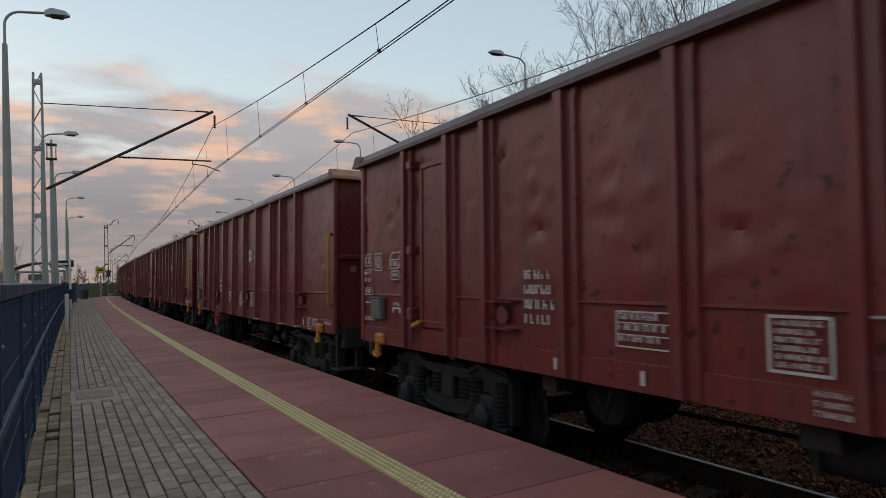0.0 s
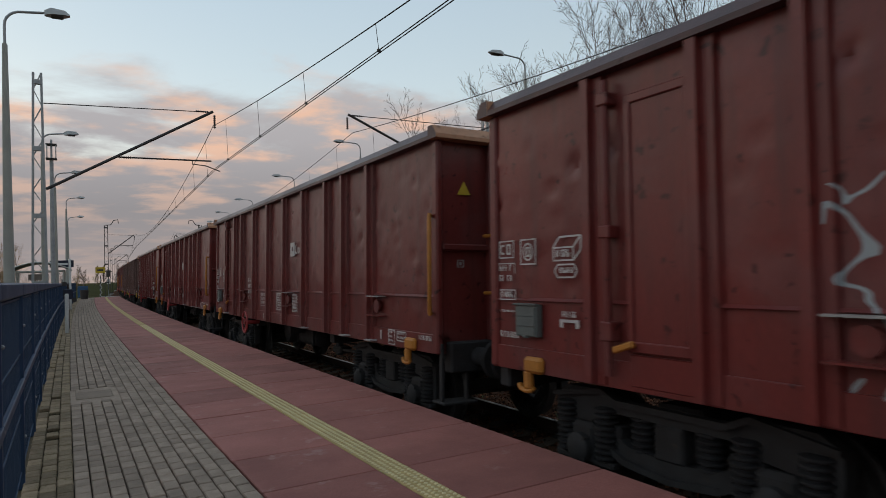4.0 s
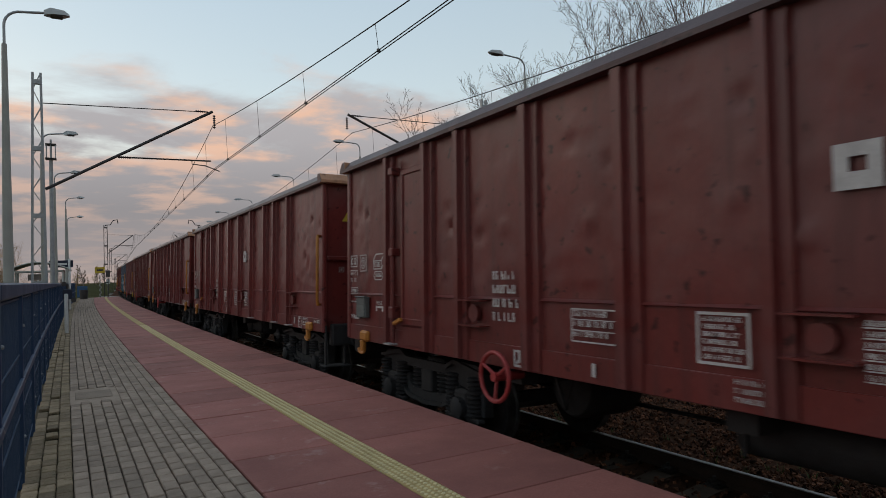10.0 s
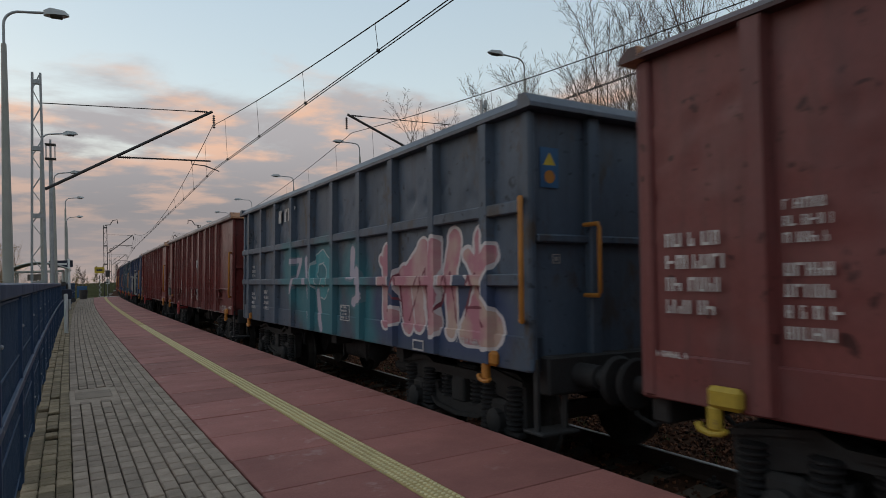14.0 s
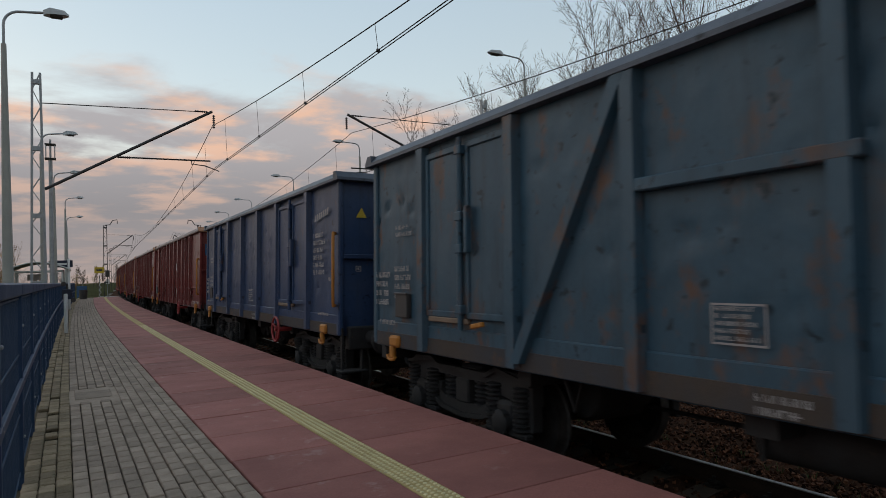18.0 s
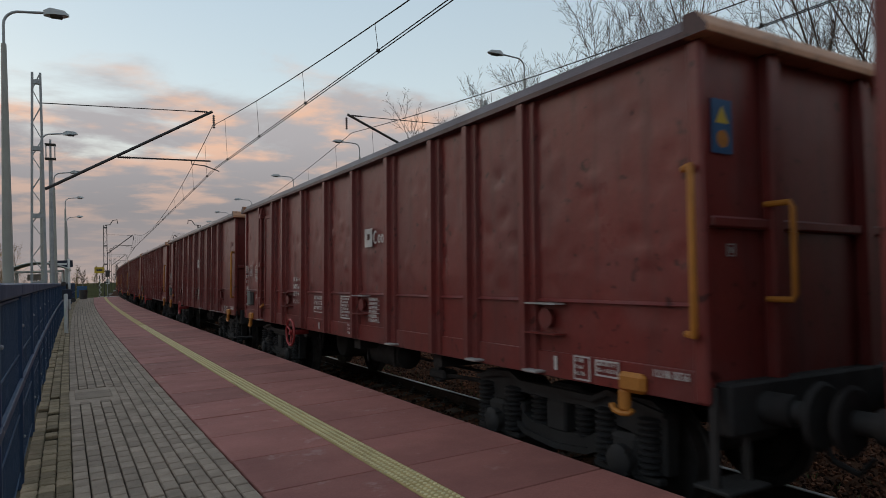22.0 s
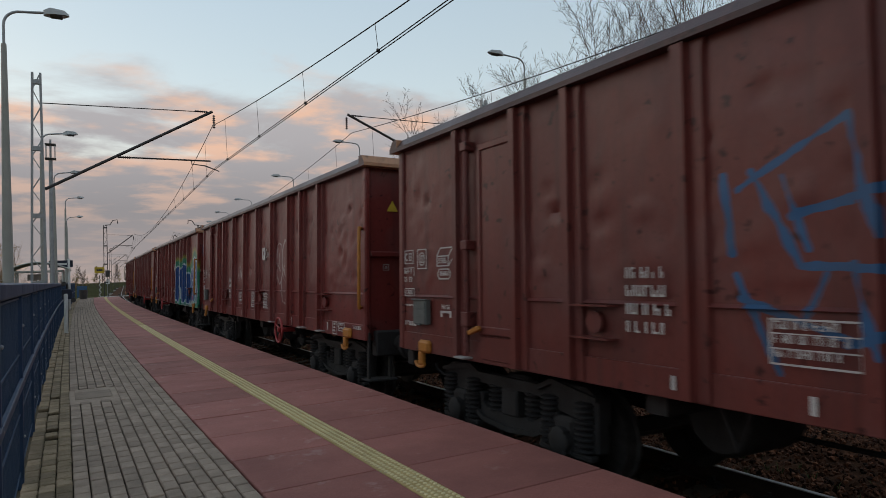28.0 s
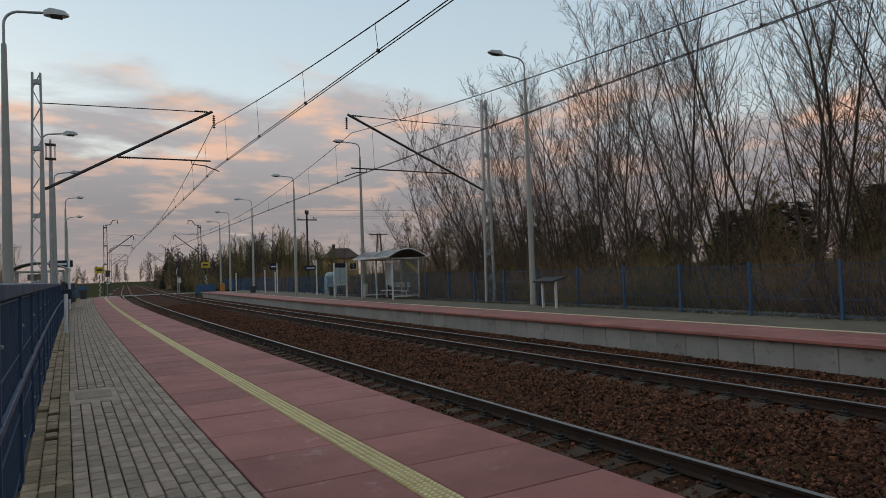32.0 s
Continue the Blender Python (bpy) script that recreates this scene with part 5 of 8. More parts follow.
def lettering(t, co, calc, blend, tex, col, layers):
    """Spray-painted letter shapes: rounded strokes with a filled body and an outline; strokes are (y0, z0, y1, z1, radius)."""
    sp = t.nodes.new("ShaderNodeSeparateXYZ")
    t.links.new(co.outputs["Object"], sp.inputs[0])
    side = calc("LESS_THAN", sp.outputs[0], -1.3)
    flat = t.nodes.new("ShaderNodeCombineXYZ")
    t.links.new(sp.outputs[1], flat.inputs[0])
    t.links.new(sp.outputs[2], flat.inputs[1])

    def vec(op, a, b):
        n = t.nodes.new("ShaderNodeVectorMath")
        n.operation = op
        for i, v in ((0, a), (1, b)):
            if isinstance(v, tuple):
                n.inputs[i].default_value = v
            else:
                t.links.new(v, n.inputs[i])
        return n

    rough = calc("MULTIPLY", calc("SUBTRACT", tex(5.0, flat.outputs[0], 2.0), 0.5), 0.07)
    cloudy = tex(2.5, flat.outputs[0], 4.0)
    for strokes, fill, fill2, line, width, feather in layers:
        d = None
        for y0, z0, y1, z1, r in strokes:
            pa = vec("SUBTRACT", flat.outputs[0], (y0, z0, 0)).outputs[0]
            ba = (y1 - y0, z1 - z0, 0.0)
            h = calc("MULTIPLY", vec("DOT_PRODUCT", pa, ba).outputs["Value"], 1.0 / (ba[0] ** 2 + ba[1] ** 2 + 1e-6), clamp=True)
            s = t.nodes.new("ShaderNodeVectorMath")
            s.operation = "SCALE"
            s.inputs[0].default_value = ba
            t.links.new(h, s.inputs["Scale"])
            ln = vec("LENGTH", vec("SUBTRACT", pa, s.outputs[0]).outputs[0], (0, 0, 0)).outputs["Value"]
            q = calc("SUBTRACT", ln, r)
            d = q if d is None else calc("MINIMUM", d, q)
        d = calc("ADD", d, rough)
        if feather:
            col = blend(calc("MULTIPLY", calc("SUBTRACT", 1.0, calc("DIVIDE", d, feather), clamp=True), side), col, fill)
            continue
        for edge, reach, soft in (line if isinstance(line, list) else [(line, width, 0)] if line else []):
            inside = calc("DIVIDE", calc("SUBTRACT", reach, d), soft, clamp=True) if soft else calc("LESS_THAN", d, reach)
            col = blend(calc("MULTIPLY", inside, side), col, edge)
        body = calc("MULTIPLY", calc("LESS_THAN", d, 0.0), side)
        col = blend(body, col, fill)
        col = blend(calc("MULTIPLY", body, calc("MULTIPLY", calc("SUBTRACT", cloudy, 0.42, clamp=True), 5.0, clamp=True)), col, fill2)
    return col


def loop(y, z, ry, rz, r=0.018, n=9):
    """A round stroke."""
    p = [(y + ry * math.cos(2 * math.pi * i / n), z + rz * math.sin(2 * math.pi * i / n)) for i in range(n + 1)]
    return [(*p[i], *p[i + 1], r) for i in range(n)]


def quick_tag(y, z, sy=1.0, sz=1.0, r=0.016):
    """Thin lines of two short rows of hand-drawn letters, from their upper left corner."""
    rows = [(0, 0, 0.04, -0.38), (0, 0, -0.22, -0.05), (-0.22, -0.05, -0.02, -0.17), (-0.02, -0.17, -0.24, -0.28), (-0.24, -0.28, 0.04, -0.38), (-0.30, -0.1, -0.36, -0.42),
            (0.03, -0.49, -0.22, -0.50), (-0.22, -0.50, -0.14, -0.72), (-0.14, -0.72, -0.40, -0.74), (-0.40, -0.74, -0.40, -0.88), (-0.44, -0.62, -0.57, -0.22), (-0.57, -0.22, -0.58, -0.84), (-0.76, -0.60, -0.66, -1.16)]
    return [(y + a * sy, z + b * sz, y + c * sy, z + d * sz, r) for a, b, c, d in rows] + loop(y - 0.56 * sy, z - 0.03 * sz, 0.09 * sy, 0.12 * sz, r, 5)


def scrawl(y0, y1, z0, z1, count, seed, r):
    """Strokes of a row of jagged letter shapes."""
    g = random.Random(seed)
    out, w = [], (y1 - y0) / count
    for i in range(count):
        a = y0 + w * i
        p = (a + w * g.uniform(0.05, 0.3), z0 + (z1 - z0) * g.uniform(0.0, 0.15))
        q = (a + w * g.uniform(0.25, 0.6), z0 + (z1 - z0) * g.uniform(0.8, 1.0))
        s = (a + w * g.uniform(0.65, 0.95), z0 + (z1 - z0) * g.uniform(0.05, 0.3))
        out += [(*p, *q, r), (*q, *s, r)]
        if g.random() < 0.7:
            out.append((a + w * 0.2, z0 + (z1 - z0) * g.uniform(0.35, 0.6), a + w * 0.85, z0 + (z1 - z0) * g.uniform(0.35, 0.7), r * 0.8))
    return out


def paint(name, a, b, rough=0.36, stain=None, stain_at=0.66, art=None, gloss=0.36):
    """Weathered wagon paint with rain streaks; art: painted lettering over part of the side."""
    m = material(name, a, b, rough, scale=0.9, fine=28, bump=0.10, stain=stain, stain_at=stain_at, stretch=(1, 1, 0.55), gloss=gloss, rough2=rough + 0.14)
    t = m.node_tree
    bs = t.nodes["Principled BSDF"]
    base = bs.inputs["Base Color"].links[0].from_socket
    co = t.nodes.new("ShaderNodeTexCoord")

    def calc(op, x, y=0.0, z=0.0, clamp=False):
        n = t.nodes.new("ShaderNodeMath")
        n.operation, n.use_clamp = op, clamp
        for i, v in enumerate((x, y, z)):
            if isinstance(v, (int, float)):
                n.inputs[i].default_value = v
            else:
                t.links.new(v, n.inputs[i])
        return n.outputs[0]

    def blend(f, x, y):
        n = t.nodes.new("ShaderNodeMix")
        n.data_type = "RGBA"
        for i, v in ((0, f), (6, x), (7, y)):
            if isinstance(v, tuple):
                n.inputs[i].default_value = (*v, 1)
            else:
                t.links.new(v, n.inputs[i])
        return n.outputs[2]

    def tex(scale, vec, detail=3.0, distort=0.0):
        n = t.nodes.new("ShaderNodeTexNoise")
        n.inputs["Scale"].default_value, n.inputs["Detail"].default_value, n.inputs["Distortion"].default_value = scale, detail, distort
        t.links.new(vec, n.inputs["Vector"])
        return n.outputs[0]

    # dull dust films with a ragged edge
    film = calc("MULTIPLY", calc("MULTIPLY", calc("SUBTRACT", tex(1.1, co.outputs["Object"], 7.0, 0.6), 0.5), 9.0, clamp=True), 0.30)
    base = blend(film, base, tuple(c * 0.55 + 0.052 for c in a))
    chips = calc("MULTIPLY", calc("SUBTRACT", tex(9.0, co.outputs["Object"], 6.0, 0.4), 0.63, clamp=True), 14.0, clamp=True)
    base = blend(chips, base, tuple(c * 0.35 for c in b))
    # streaks run down the sheet
    mp = t.nodes.new("ShaderNodeMapping")
    mp.inputs["Scale"].default_value = (3.5, 3.5, 0.35)
    t.links.new(co.outputs["Object"], mp.inputs[0])
    streak = calc("MULTIPLY", calc("SUBTRACT", tex(2.2, mp.outputs[0], 5.0), 0.52, clamp=True), 3.2, clamp=True)
    col = blend(streak, base, tuple(c * 0.55 + 0.012 for c in b))
    if art and isinstance(art, list):
        col = lettering(t, co, calc, blend, tex, col, art)
    elif art:
        y0, y1, z0, z1, fill, line, halo, size, wide = art
        sp = t.nodes.new("ShaderNodeSeparateXYZ")
        t.links.new(co.outputs["Object"], sp.inputs[0])
        wob = calc("MULTIPLY", calc("SUBTRACT", tex(1.6, co.outputs["Object"], 2.0), 0.5), 0.9)
        # signed distance to a box, roughened
        dy = calc("SUBTRACT", calc("ABSOLUTE", calc("SUBTRACT", sp.outputs[1], (y0 + y1) / 2)), (y1 - y0) / 2)
        dz = calc("SUBTRACT", calc("ABSOLUTE", calc("SUBTRACT", sp.outputs[2], (z0 + z1) / 2)), (z1 - z0) / 2)
        d = calc("ADD", calc("MAXIMUM", dy, dz), wob)
        side = calc("LESS_THAN", sp.outputs[0], -1.3)
        flat = t.nodes.new("ShaderNodeCombineXYZ")
        t.links.new(sp.outputs[1], flat.inputs[1])
        t.links.new(sp.outputs[2], flat.inputs[2])
        lines = calc("LESS_THAN", calc("ABSOLUTE", calc("SUBTRACT", tex(size, flat.outputs[0], 0.6, 1.1), 0.5)), wide)
        inner = calc("MULTIPLY", calc("LESS_THAN", d, 0.0), side)
        if size < 0.95:
            inner = calc("MULTIPLY", inner, calc("GREATER_THAN", tex(0.75, flat.outputs[0], 1.5, 0.6), 0.49))
        if halo:
            near_edge = calc("MULTIPLY", calc("SUBTRACT", 1.0, calc("MULTIPLY", d, 3.6), clamp=True), side)
            col = blend(near_edge, col, halo[1])
            col = blend(calc("MULTIPLY", calc("LESS_THAN", d, 0.12), side), col, halo[0])
        if fill:
            col = blend(inner, col, fill)
            if halo:
                rimline = calc("MULTIPLY", calc("LESS_THAN", calc("ABSOLUTE", calc("ADD", d, 0.06)), 0.06), side)
                col = blend(rimline, col, line)
        col = blend(calc("MULTIPLY", inner, lines), col, line)
        if halo and len(halo) > 2:
            spots = calc("MULTIPLY", calc("GREATER_THAN", tex(1.9, flat.outputs[0], 0.0, 0.4), 0.66 if size > 1 else 0.5), inner)
            col = blend(spots, col, halo[2])
    t.links.new(col, bs.inputs["Base Color"])
    return m


RUST = (0.10, 0.05, 0.03)

# bodies of the rounded letters on the navy wagon
PALE = [(2.85, 2.2, 2.6, 2.24, 0.14), (2.85, 2.1, 2.7, 1.6, 0.18), (2.0, 2.2, 1.55, 2.30, 0.16), (1.95, 2.1, 1.95, 1.3, 0.18), (1.55, 2.15, 1.5, 1.30, 0.24), (1.05, 2.1, 1.0, 1.3, 0.16),
        (-0.85, 2.4, -0.9, 1.3, 0.22), (-0.95, 2.4, -1.35, 2.2, 0.20), (-1.3, 2.0, -1.9, 1.65, 0.26), (-1.2, 1.35, -1.95, 1.4, 0.24)]
PAINT = {
    "rim_red": paint("dusty_rim_paint", (0.088, 0.036, 0.036), (0.068, 0.030, 0.030), 0.36, (0.12, 0.05, 0.042), 0.6, None, 0.36),
    "rim_tan": paint("rust_tan_rim_paint", (0.56, 0.29, 0.165), (0.44, 0.22, 0.125), 0.5, (0.16, 0.08, 0.05), 0.62),
    "rim_blue": paint("dusty_blue_rim_paint", (0.085, 0.10, 0.13), (0.062, 0.074, 0.10), 0.40, (0.07, 0.055, 0.05), 0.58),
    "oxide": paint("oxide_red_paint", (0.200, 0.035, 0.030), (0.156, 0.029, 0.025), 0.27, (0.17, 0.055, 0.042)),
    "oxide_dark": paint("dark_oxide_paint", (0.180, 0.034, 0.029), (0.138, 0.028, 0.024), 0.27, (0.15, 0.055, 0.042)),
    "brick": paint("brick_red_paint", (0.20, 0.056, 0.050), (0.16, 0.046, 0.043), 0.42, (0.10, 0.055, 0.045)),
    "brown": paint("faded_brown_paint", (0.150, 0.068, 0.054), (0.112, 0.054, 0.045), 0.5, (0.17, 0.08, 0.065), 0.62),
    "blue": paint("navy_blue_paint", (0.032, 0.062, 0.135), (0.024, 0.046, 0.10), 0.34, RUST, 0.62),
    "steel_blue": paint("worn_steel_blue_paint", (0.042, 0.096, 0.138), (0.034, 0.074, 0.106), 0.42, (0.12, 0.055, 0.03), 0.545),
    "slate": paint("slate_blue_paint", (0.078, 0.11, 0.155), (0.06, 0.082, 0.115), 0.45, (0.06, 0.05, 0.045), 0.56),
    "art_blue": paint("oxide_paint_with_blue_lettering", (0.200, 0.035, 0.030), (0.156, 0.029, 0.025), 0.27, None, 0.7, [
        ([(-1.75, 2.32, -1.8, 1.4, 0.22), (-2.3, 2.36, -2.4, 1.4, 0.24), (-3.0, 2.26, -3.1, 1.4, 0.24), (-3.6, 2.38, -3.5, 1.4, 0.20), (-4.15, 2.15, -4.2, 1.4, 0.26), (-4.6, 2.05, -4.65, 1.4, 0.20), (-5.1, 2.2, -5.05, 1.4, 0.20), (-5.6, 2.55, -5.55, 1.5, 0.22), (-5.9, 2.45, -6.12, 2.1, 0.20), (-6.2, 1.9, -6.2, 1.5, 0.22)], (0.012, 0.058, 0.19), (0.018, 0.072, 0.22), [((0.30, 0.27, 0.03), 0.42, 0.16), ((0.04, 0.22, 0.14), 0.30, 0.10), ((0.46, 0.53, 0.56), 0.055, 0)], 0, 0),
        ([(-2.05, 2.3, -2.12, 1.9, 0.03), (-2.12, 1.9, -1.8, 1.75, 0.025), (-2.7, 2.5, -2.68, 1.25, 0.03), (-3.3, 2.4, -3.34, 1.9, 0.025), (-3.34, 1.9, -3.05, 1.8, 0.022), (-3.85, 2.3, -3.9, 1.75, 0.03), (-4.3, 1.8, -4.35, 1.2, 0.025), (-4.85, 2.45, -4.9, 1.85, 0.03), (-5.05, 2.0, -5.35, 2.0, 0.03), (-5.35, 2.0, -5.3, 1.3, 0.025), (-5.5, 2.15, -5.75, 2.45, 0.025), (-5.75, 2.45, -5.95, 2.2, 0.03), (-5.6, 1.85, -5.8, 1.7, 0.04), (-5.95, 2.05, -6.1, 1.7, 0.035), (-5.9, 1.65, -6.05, 1.3, 0.05)], (0.46, 0.53, 0.56), (0.40, 0.48, 0.52), None, 0, 0),
        ([(-2.05, 2.48, -2.12, 2.44, 0.08), (-2.03, 1.55, -2.03, 1.38, 0.07), (-6.3, 1.95, -6.28, 1.78, 0.09), (-5.35, 1.42, -5.25, 1.4, 0.07), (-4.12, 1.28, -4.14, 1.2, 0.06)], (0.36, 0.04, 0.11), (0.42, 0.14, 0.22), None, 0, 0),
    ]),
    "art_silver": paint("oxide_paint_with_silver_lettering", (0.200, 0.035, 0.030), (0.156, 0.029, 0.025), 0.27, None, 0.7, [
        ([(-2.12, 2.30, -2.22, 1.9, 0.07), (-2.22, 1.9, -2.42, 1.72, 0.08), (-2.42, 1.72, -2.2, 1.5, 0.08), (-2.25, 1.5, -2.5, 1.28, 0.07), (-2.5, 2.2, -2.48, 1.8, 0.06), (-3.05, 2.3, -3.2, 1.9, 0.06), (-3.2, 1.9, -3.12, 1.6, 0.09), (-3.15, 1.6, -3.4, 1.38, 0.07), (-3.8, 2.15, -4.02, 1.3, 0.10), (-4.02, 1.25, -4.35, 1.35, 0.08), (-4.3, 2.25, -4.48, 1.4, 0.12), (-4.2, 1.9, -4.5, 1.9, 0.05)], (0.07, 0.085, 0.082), (0.11, 0.125, 0.12), (0.50, 0.55, 0.53), 0.035, 0),
        (scrawl(-4.55, -2.1, 1.3, 2.2, 7, 9, 0.011) + scrawl(-5.8, -5.05, 1.40, 1.64, 4, 13, 0.014), (0.50, 0.55, 0.53), (0.42, 0.46, 0.45), None, 0, 0),
    ]),
    "art_grey": paint("oxide_paint_with_grey_tags", (0.200, 0.035, 0.030), (0.156, 0.029, 0.025), 0.27, None, 0.7, (0.3, 3.2, 1.3, 2.5, None, (0.30, 0.33, 0.34), None, 2.4, 0.03)),
    "art_sky": paint("oxide_paint_with_thin_blue_tag", (0.175, 0.042, 0.034), (0.134, 0.034, 0.029), 0.30, None, 0.7, [
        ([(1.75, 2.6, 1.7, 2.1, 0.03), (1.65, 2.5, 0.95, 2.85, 0.026), (0.95, 2.85, 0.78, 2.15, 0.026), (1.55, 2.6, 1.25, 2.0, 0.026), (1.35, 2.55, 1.2, 2.1, 0.022), (1.3, 2.3, 0.55, 2.45, 0.026), (1.68, 1.95, 1.4, 1.35, 0.026), (1.65, 1.8, 0.9, 1.55, 0.022), (1.25, 2.0, 0.35, 1.95, 0.026), (0.95, 2.0, 0.8, 1.5, 0.026), (1.1, 1.95, 1.25, 1.65, 0.022), (1.0, 1.55, 0.3, 1.75, 0.026), (0.6, 1.6, 0.5, 1.25, 0.022)], (0.028, 0.10, 0.22), (0.035, 0.085, 0.17), None, 0, 0),
    ]),
    "art_chalk": paint("oxide_paint_with_white_tags", (0.200, 0.035, 0.030), (0.156, 0.029, 0.025), 0.27, None, 0.7, [
        ([(6.12, 3.36, 5.0, 3.36, 0.14), (6.1, 3.1, 5.0, 3.05, 0.2), (5.6, 2.85, 5.0, 2.7, 0.18), (3.36, 2.3, 3.32, 1.2, 0.09), (3.66, 2.42, 3.62, 1.5, 0.02)], (0.50, 0.49, 0.47), (0.42, 0.41, 0.40), None, 0, 0),
        ([(5.92, 3.3, 5.86, 2.9, 0.02), (5.6, 3.4, 5.5, 2.8, 0.02), (5.28, 3.35, 5.22, 2.7, 0.02)], (0.15, 0.05, 0.045), (0.12, 0.04, 0.04), None, 0, 0),
        (quick_tag(0.36, 3.27) + quick_tag(-4.88, 3.42, 1.1, 1.35), (0.50, 0.50, 0.50), (0.42, 0.42, 0.42), None, 0, 0),
    ]),
    "art_swirl": paint("oxide_paint_with_chalk_swirls", (0.200, 0.035, 0.030), (0.156, 0.029, 0.025), 0.27, None, 0.7, [
        (loop(-2.02, 2.30, 0.22, 0.42) + loop(-2.4, 2.34, 0.22, 0.42) + [(-2.10, 1.9, -2.20, 1.55, 0.018), (-2.20, 1.55, -2.40, 1.5, 0.018), (-2.40, 1.5, -2.45, 1.9, 0.018), (-2.45, 1.8, -2.50, 1.35, 0.018), (-2.00, 2.5, -2.02, 2.2, 0.018), (-1.90, 2.3, -2.05, 2.15, 0.018), (-2.32, 2.42, -2.35, 2.1, 0.018), (-2.25, 2.2, -2.40, 2.05, 0.018)], (0.42, 0.37, 0.35), (0.34, 0.29, 0.28), None, 0, 0),
        (scrawl(1.0, 1.75, 1.9, 2.4, 4, 71, 0.014), (0.42, 0.37, 0.35), (0.34, 0.29, 0.28), None, 0, 0),
    ]),
    "art_bluewagon": paint("navy_paint_with_grey_lettering", (0.036, 0.062, 0.135), (0.026, 0.045, 0.10), 0.34, RUST, 0.70, [
        ([(-1.9, 2.3, -2.75, 1.65, 0.12)], (0.012, 0.07, 0.03), None, None, 0, 0.3),
        ([(0.95, 1.14, -2.1, 1.14, 0.1)], (0.27, 0.26, 0.24), (0.20, 0.19, 0.18), None, 0, 0),
        (PALE, (0.36, 0.345, 0.315), (0.25, 0.24, 0.22), [((0.36, 0.37, 0.37), 0.20, 0), ((0.016, 0.020, 0.034), 0.13, 0)], 0, 0),
        ([(-1.18, 2.1, -1.22, 1.95, 0.07), (-1.25, 1.52, -1.6, 1.5, 0.16)], (0.016, 0.020, 0.034), (0.022, 0.026, 0.04), None, 0, 0),
        ([(-1.35, 1.44, -1.6, 1.46, 0.05)], (0.012, 0.09, 0.04), (0.014, 0.10, 0.05), (0.42, 0.43, 0.42), 0.035, 0),
        ([(3.73, 2.19, 3.56, 2.27, 0.02), (3.56, 2.27, 3.5, 1.55, 0.02), (3.62, 1.95, 3.45, 1.8, 0.02), (0.40, 2.62, 0.0, 2.56, 0.03), (0.36, 1.97, 0.36, 1.8, 0.05), (-2.38, 2.0, -2.52, 1.5, 0.025), (-2.52, 2.1, -2.72, 1.5, 0.03)], (0.46, 0.48, 0.49), (0.34, 0.36, 0.38), None, 0, 0),
        (scrawl(-0.45, -0.1, 1.56, 1.84, 2, 8, 0.014) + loop(-3.6, 2.5, 0.35, 0.09, 0.04, 6) + scrawl(-4.1, -3.2, 2.0, 2.35, 3, 3, 0.035) + scrawl(-4.1, -3.2, 1.65, 1.95, 3, 5, 0.035) + [(-3.3, 1.5, -3.9, 1.52, 0.04)], (0.40, 0.42, 0.45), (0.30, 0.32, 0.36), None, 0, 0),
    ]),
    "art_pink": paint("slate_paint_with_pink_and_teal_lettering", (0.078, 0.11, 0.155), (0.06, 0.082, 0.115), 0.45, (0.06, 0.05, 0.045), 0.54, [
        ([(1.9, 2.2, 0.6, 1.5, 0.35), (-0.1, 2.1, -0.2, 1.35, 0.4), (-1.3, 2.1, -1.8, 1.4, 0.3)], (0.035, 0.15, 0.18), None, None, 0, 0.3),
        ([(-4.9, 1.5, -2.4, 1.6, 0.3)], (0.04, 0.06, 0.12), None, None, 0, 0.25),
        (loop(0.12, 2.05, 0.34, 0.32, 0.09, 7), (0.05, 0.24, 0.27), (0.08, 0.28, 0.31), (0.34, 0.40, 0.42), 0.025, 0),
        ([(1.95, 2.3, 1.25, 2.32, 0.05), (1.25, 2.32, 1.7, 1.75, 0.05), (0.95, 2.3, 0.75, 1.3, 0.08), (0.3, 1.75, 0.12, 1.15, 0.07), (-0.3, 1.75, -0.42, 1.15, 0.04), (-1.25, 2.38, -1.22, 2.03, 0.08), (-1.22, 2.03, -1.6, 2.06, 0.08), (-1.6, 2.06, -1.62, 1.70, 0.09), (-1.62, 1.70, -1.27, 1.62, 0.08)], (0.42, 0.36, 0.41), (0.36, 0.33, 0.40), (0.10, 0.17, 0.20), 0.03, 0),
        ([(-2.45, 2.28, -2.45, 1.45, 0.14), (-2.45, 1.42, -2.75, 1.48, 0.10), (-2.27, 2.22, -2.45, 2.08, 0.06), (-2.95, 1.98, -3.1, 1.42, 0.15), (-3.0, 1.95, -3.48, 2.28, 0.12), (-3.48, 2.28, -3.78, 1.45, 0.15), (-3.3, 1.95, -3.4, 1.45, 0.14), (-3.85, 2.34, -3.8, 1.6, 0.08)], (0.42, 0.17, 0.21), (0.47, 0.31, 0.29), (0.55, 0.50, 0.50), 0.04, 0),
        ([(-4.22, 2.36, -4.10, 1.9, 0.14), (-4.14, 1.85, -4.16, 1.4, 0.11), (-4.75, 2.36, -4.72, 1.8, 0.11), (-4.5, 2.2, -4.72, 1.95, 0.08), (-4.97, 2.2, -4.75, 1.95, 0.08), (-4.7, 1.65, -4.47, 1.4, 0.14), (-4.7, 1.68, -5.0, 1.42, 0.15), (-4.5, 1.36, -5.0, 1.36, 0.10)], (0.42, 0.17, 0.21), (0.47, 0.33, 0.27), (0.55, 0.50, 0.50), 0.04, 0),
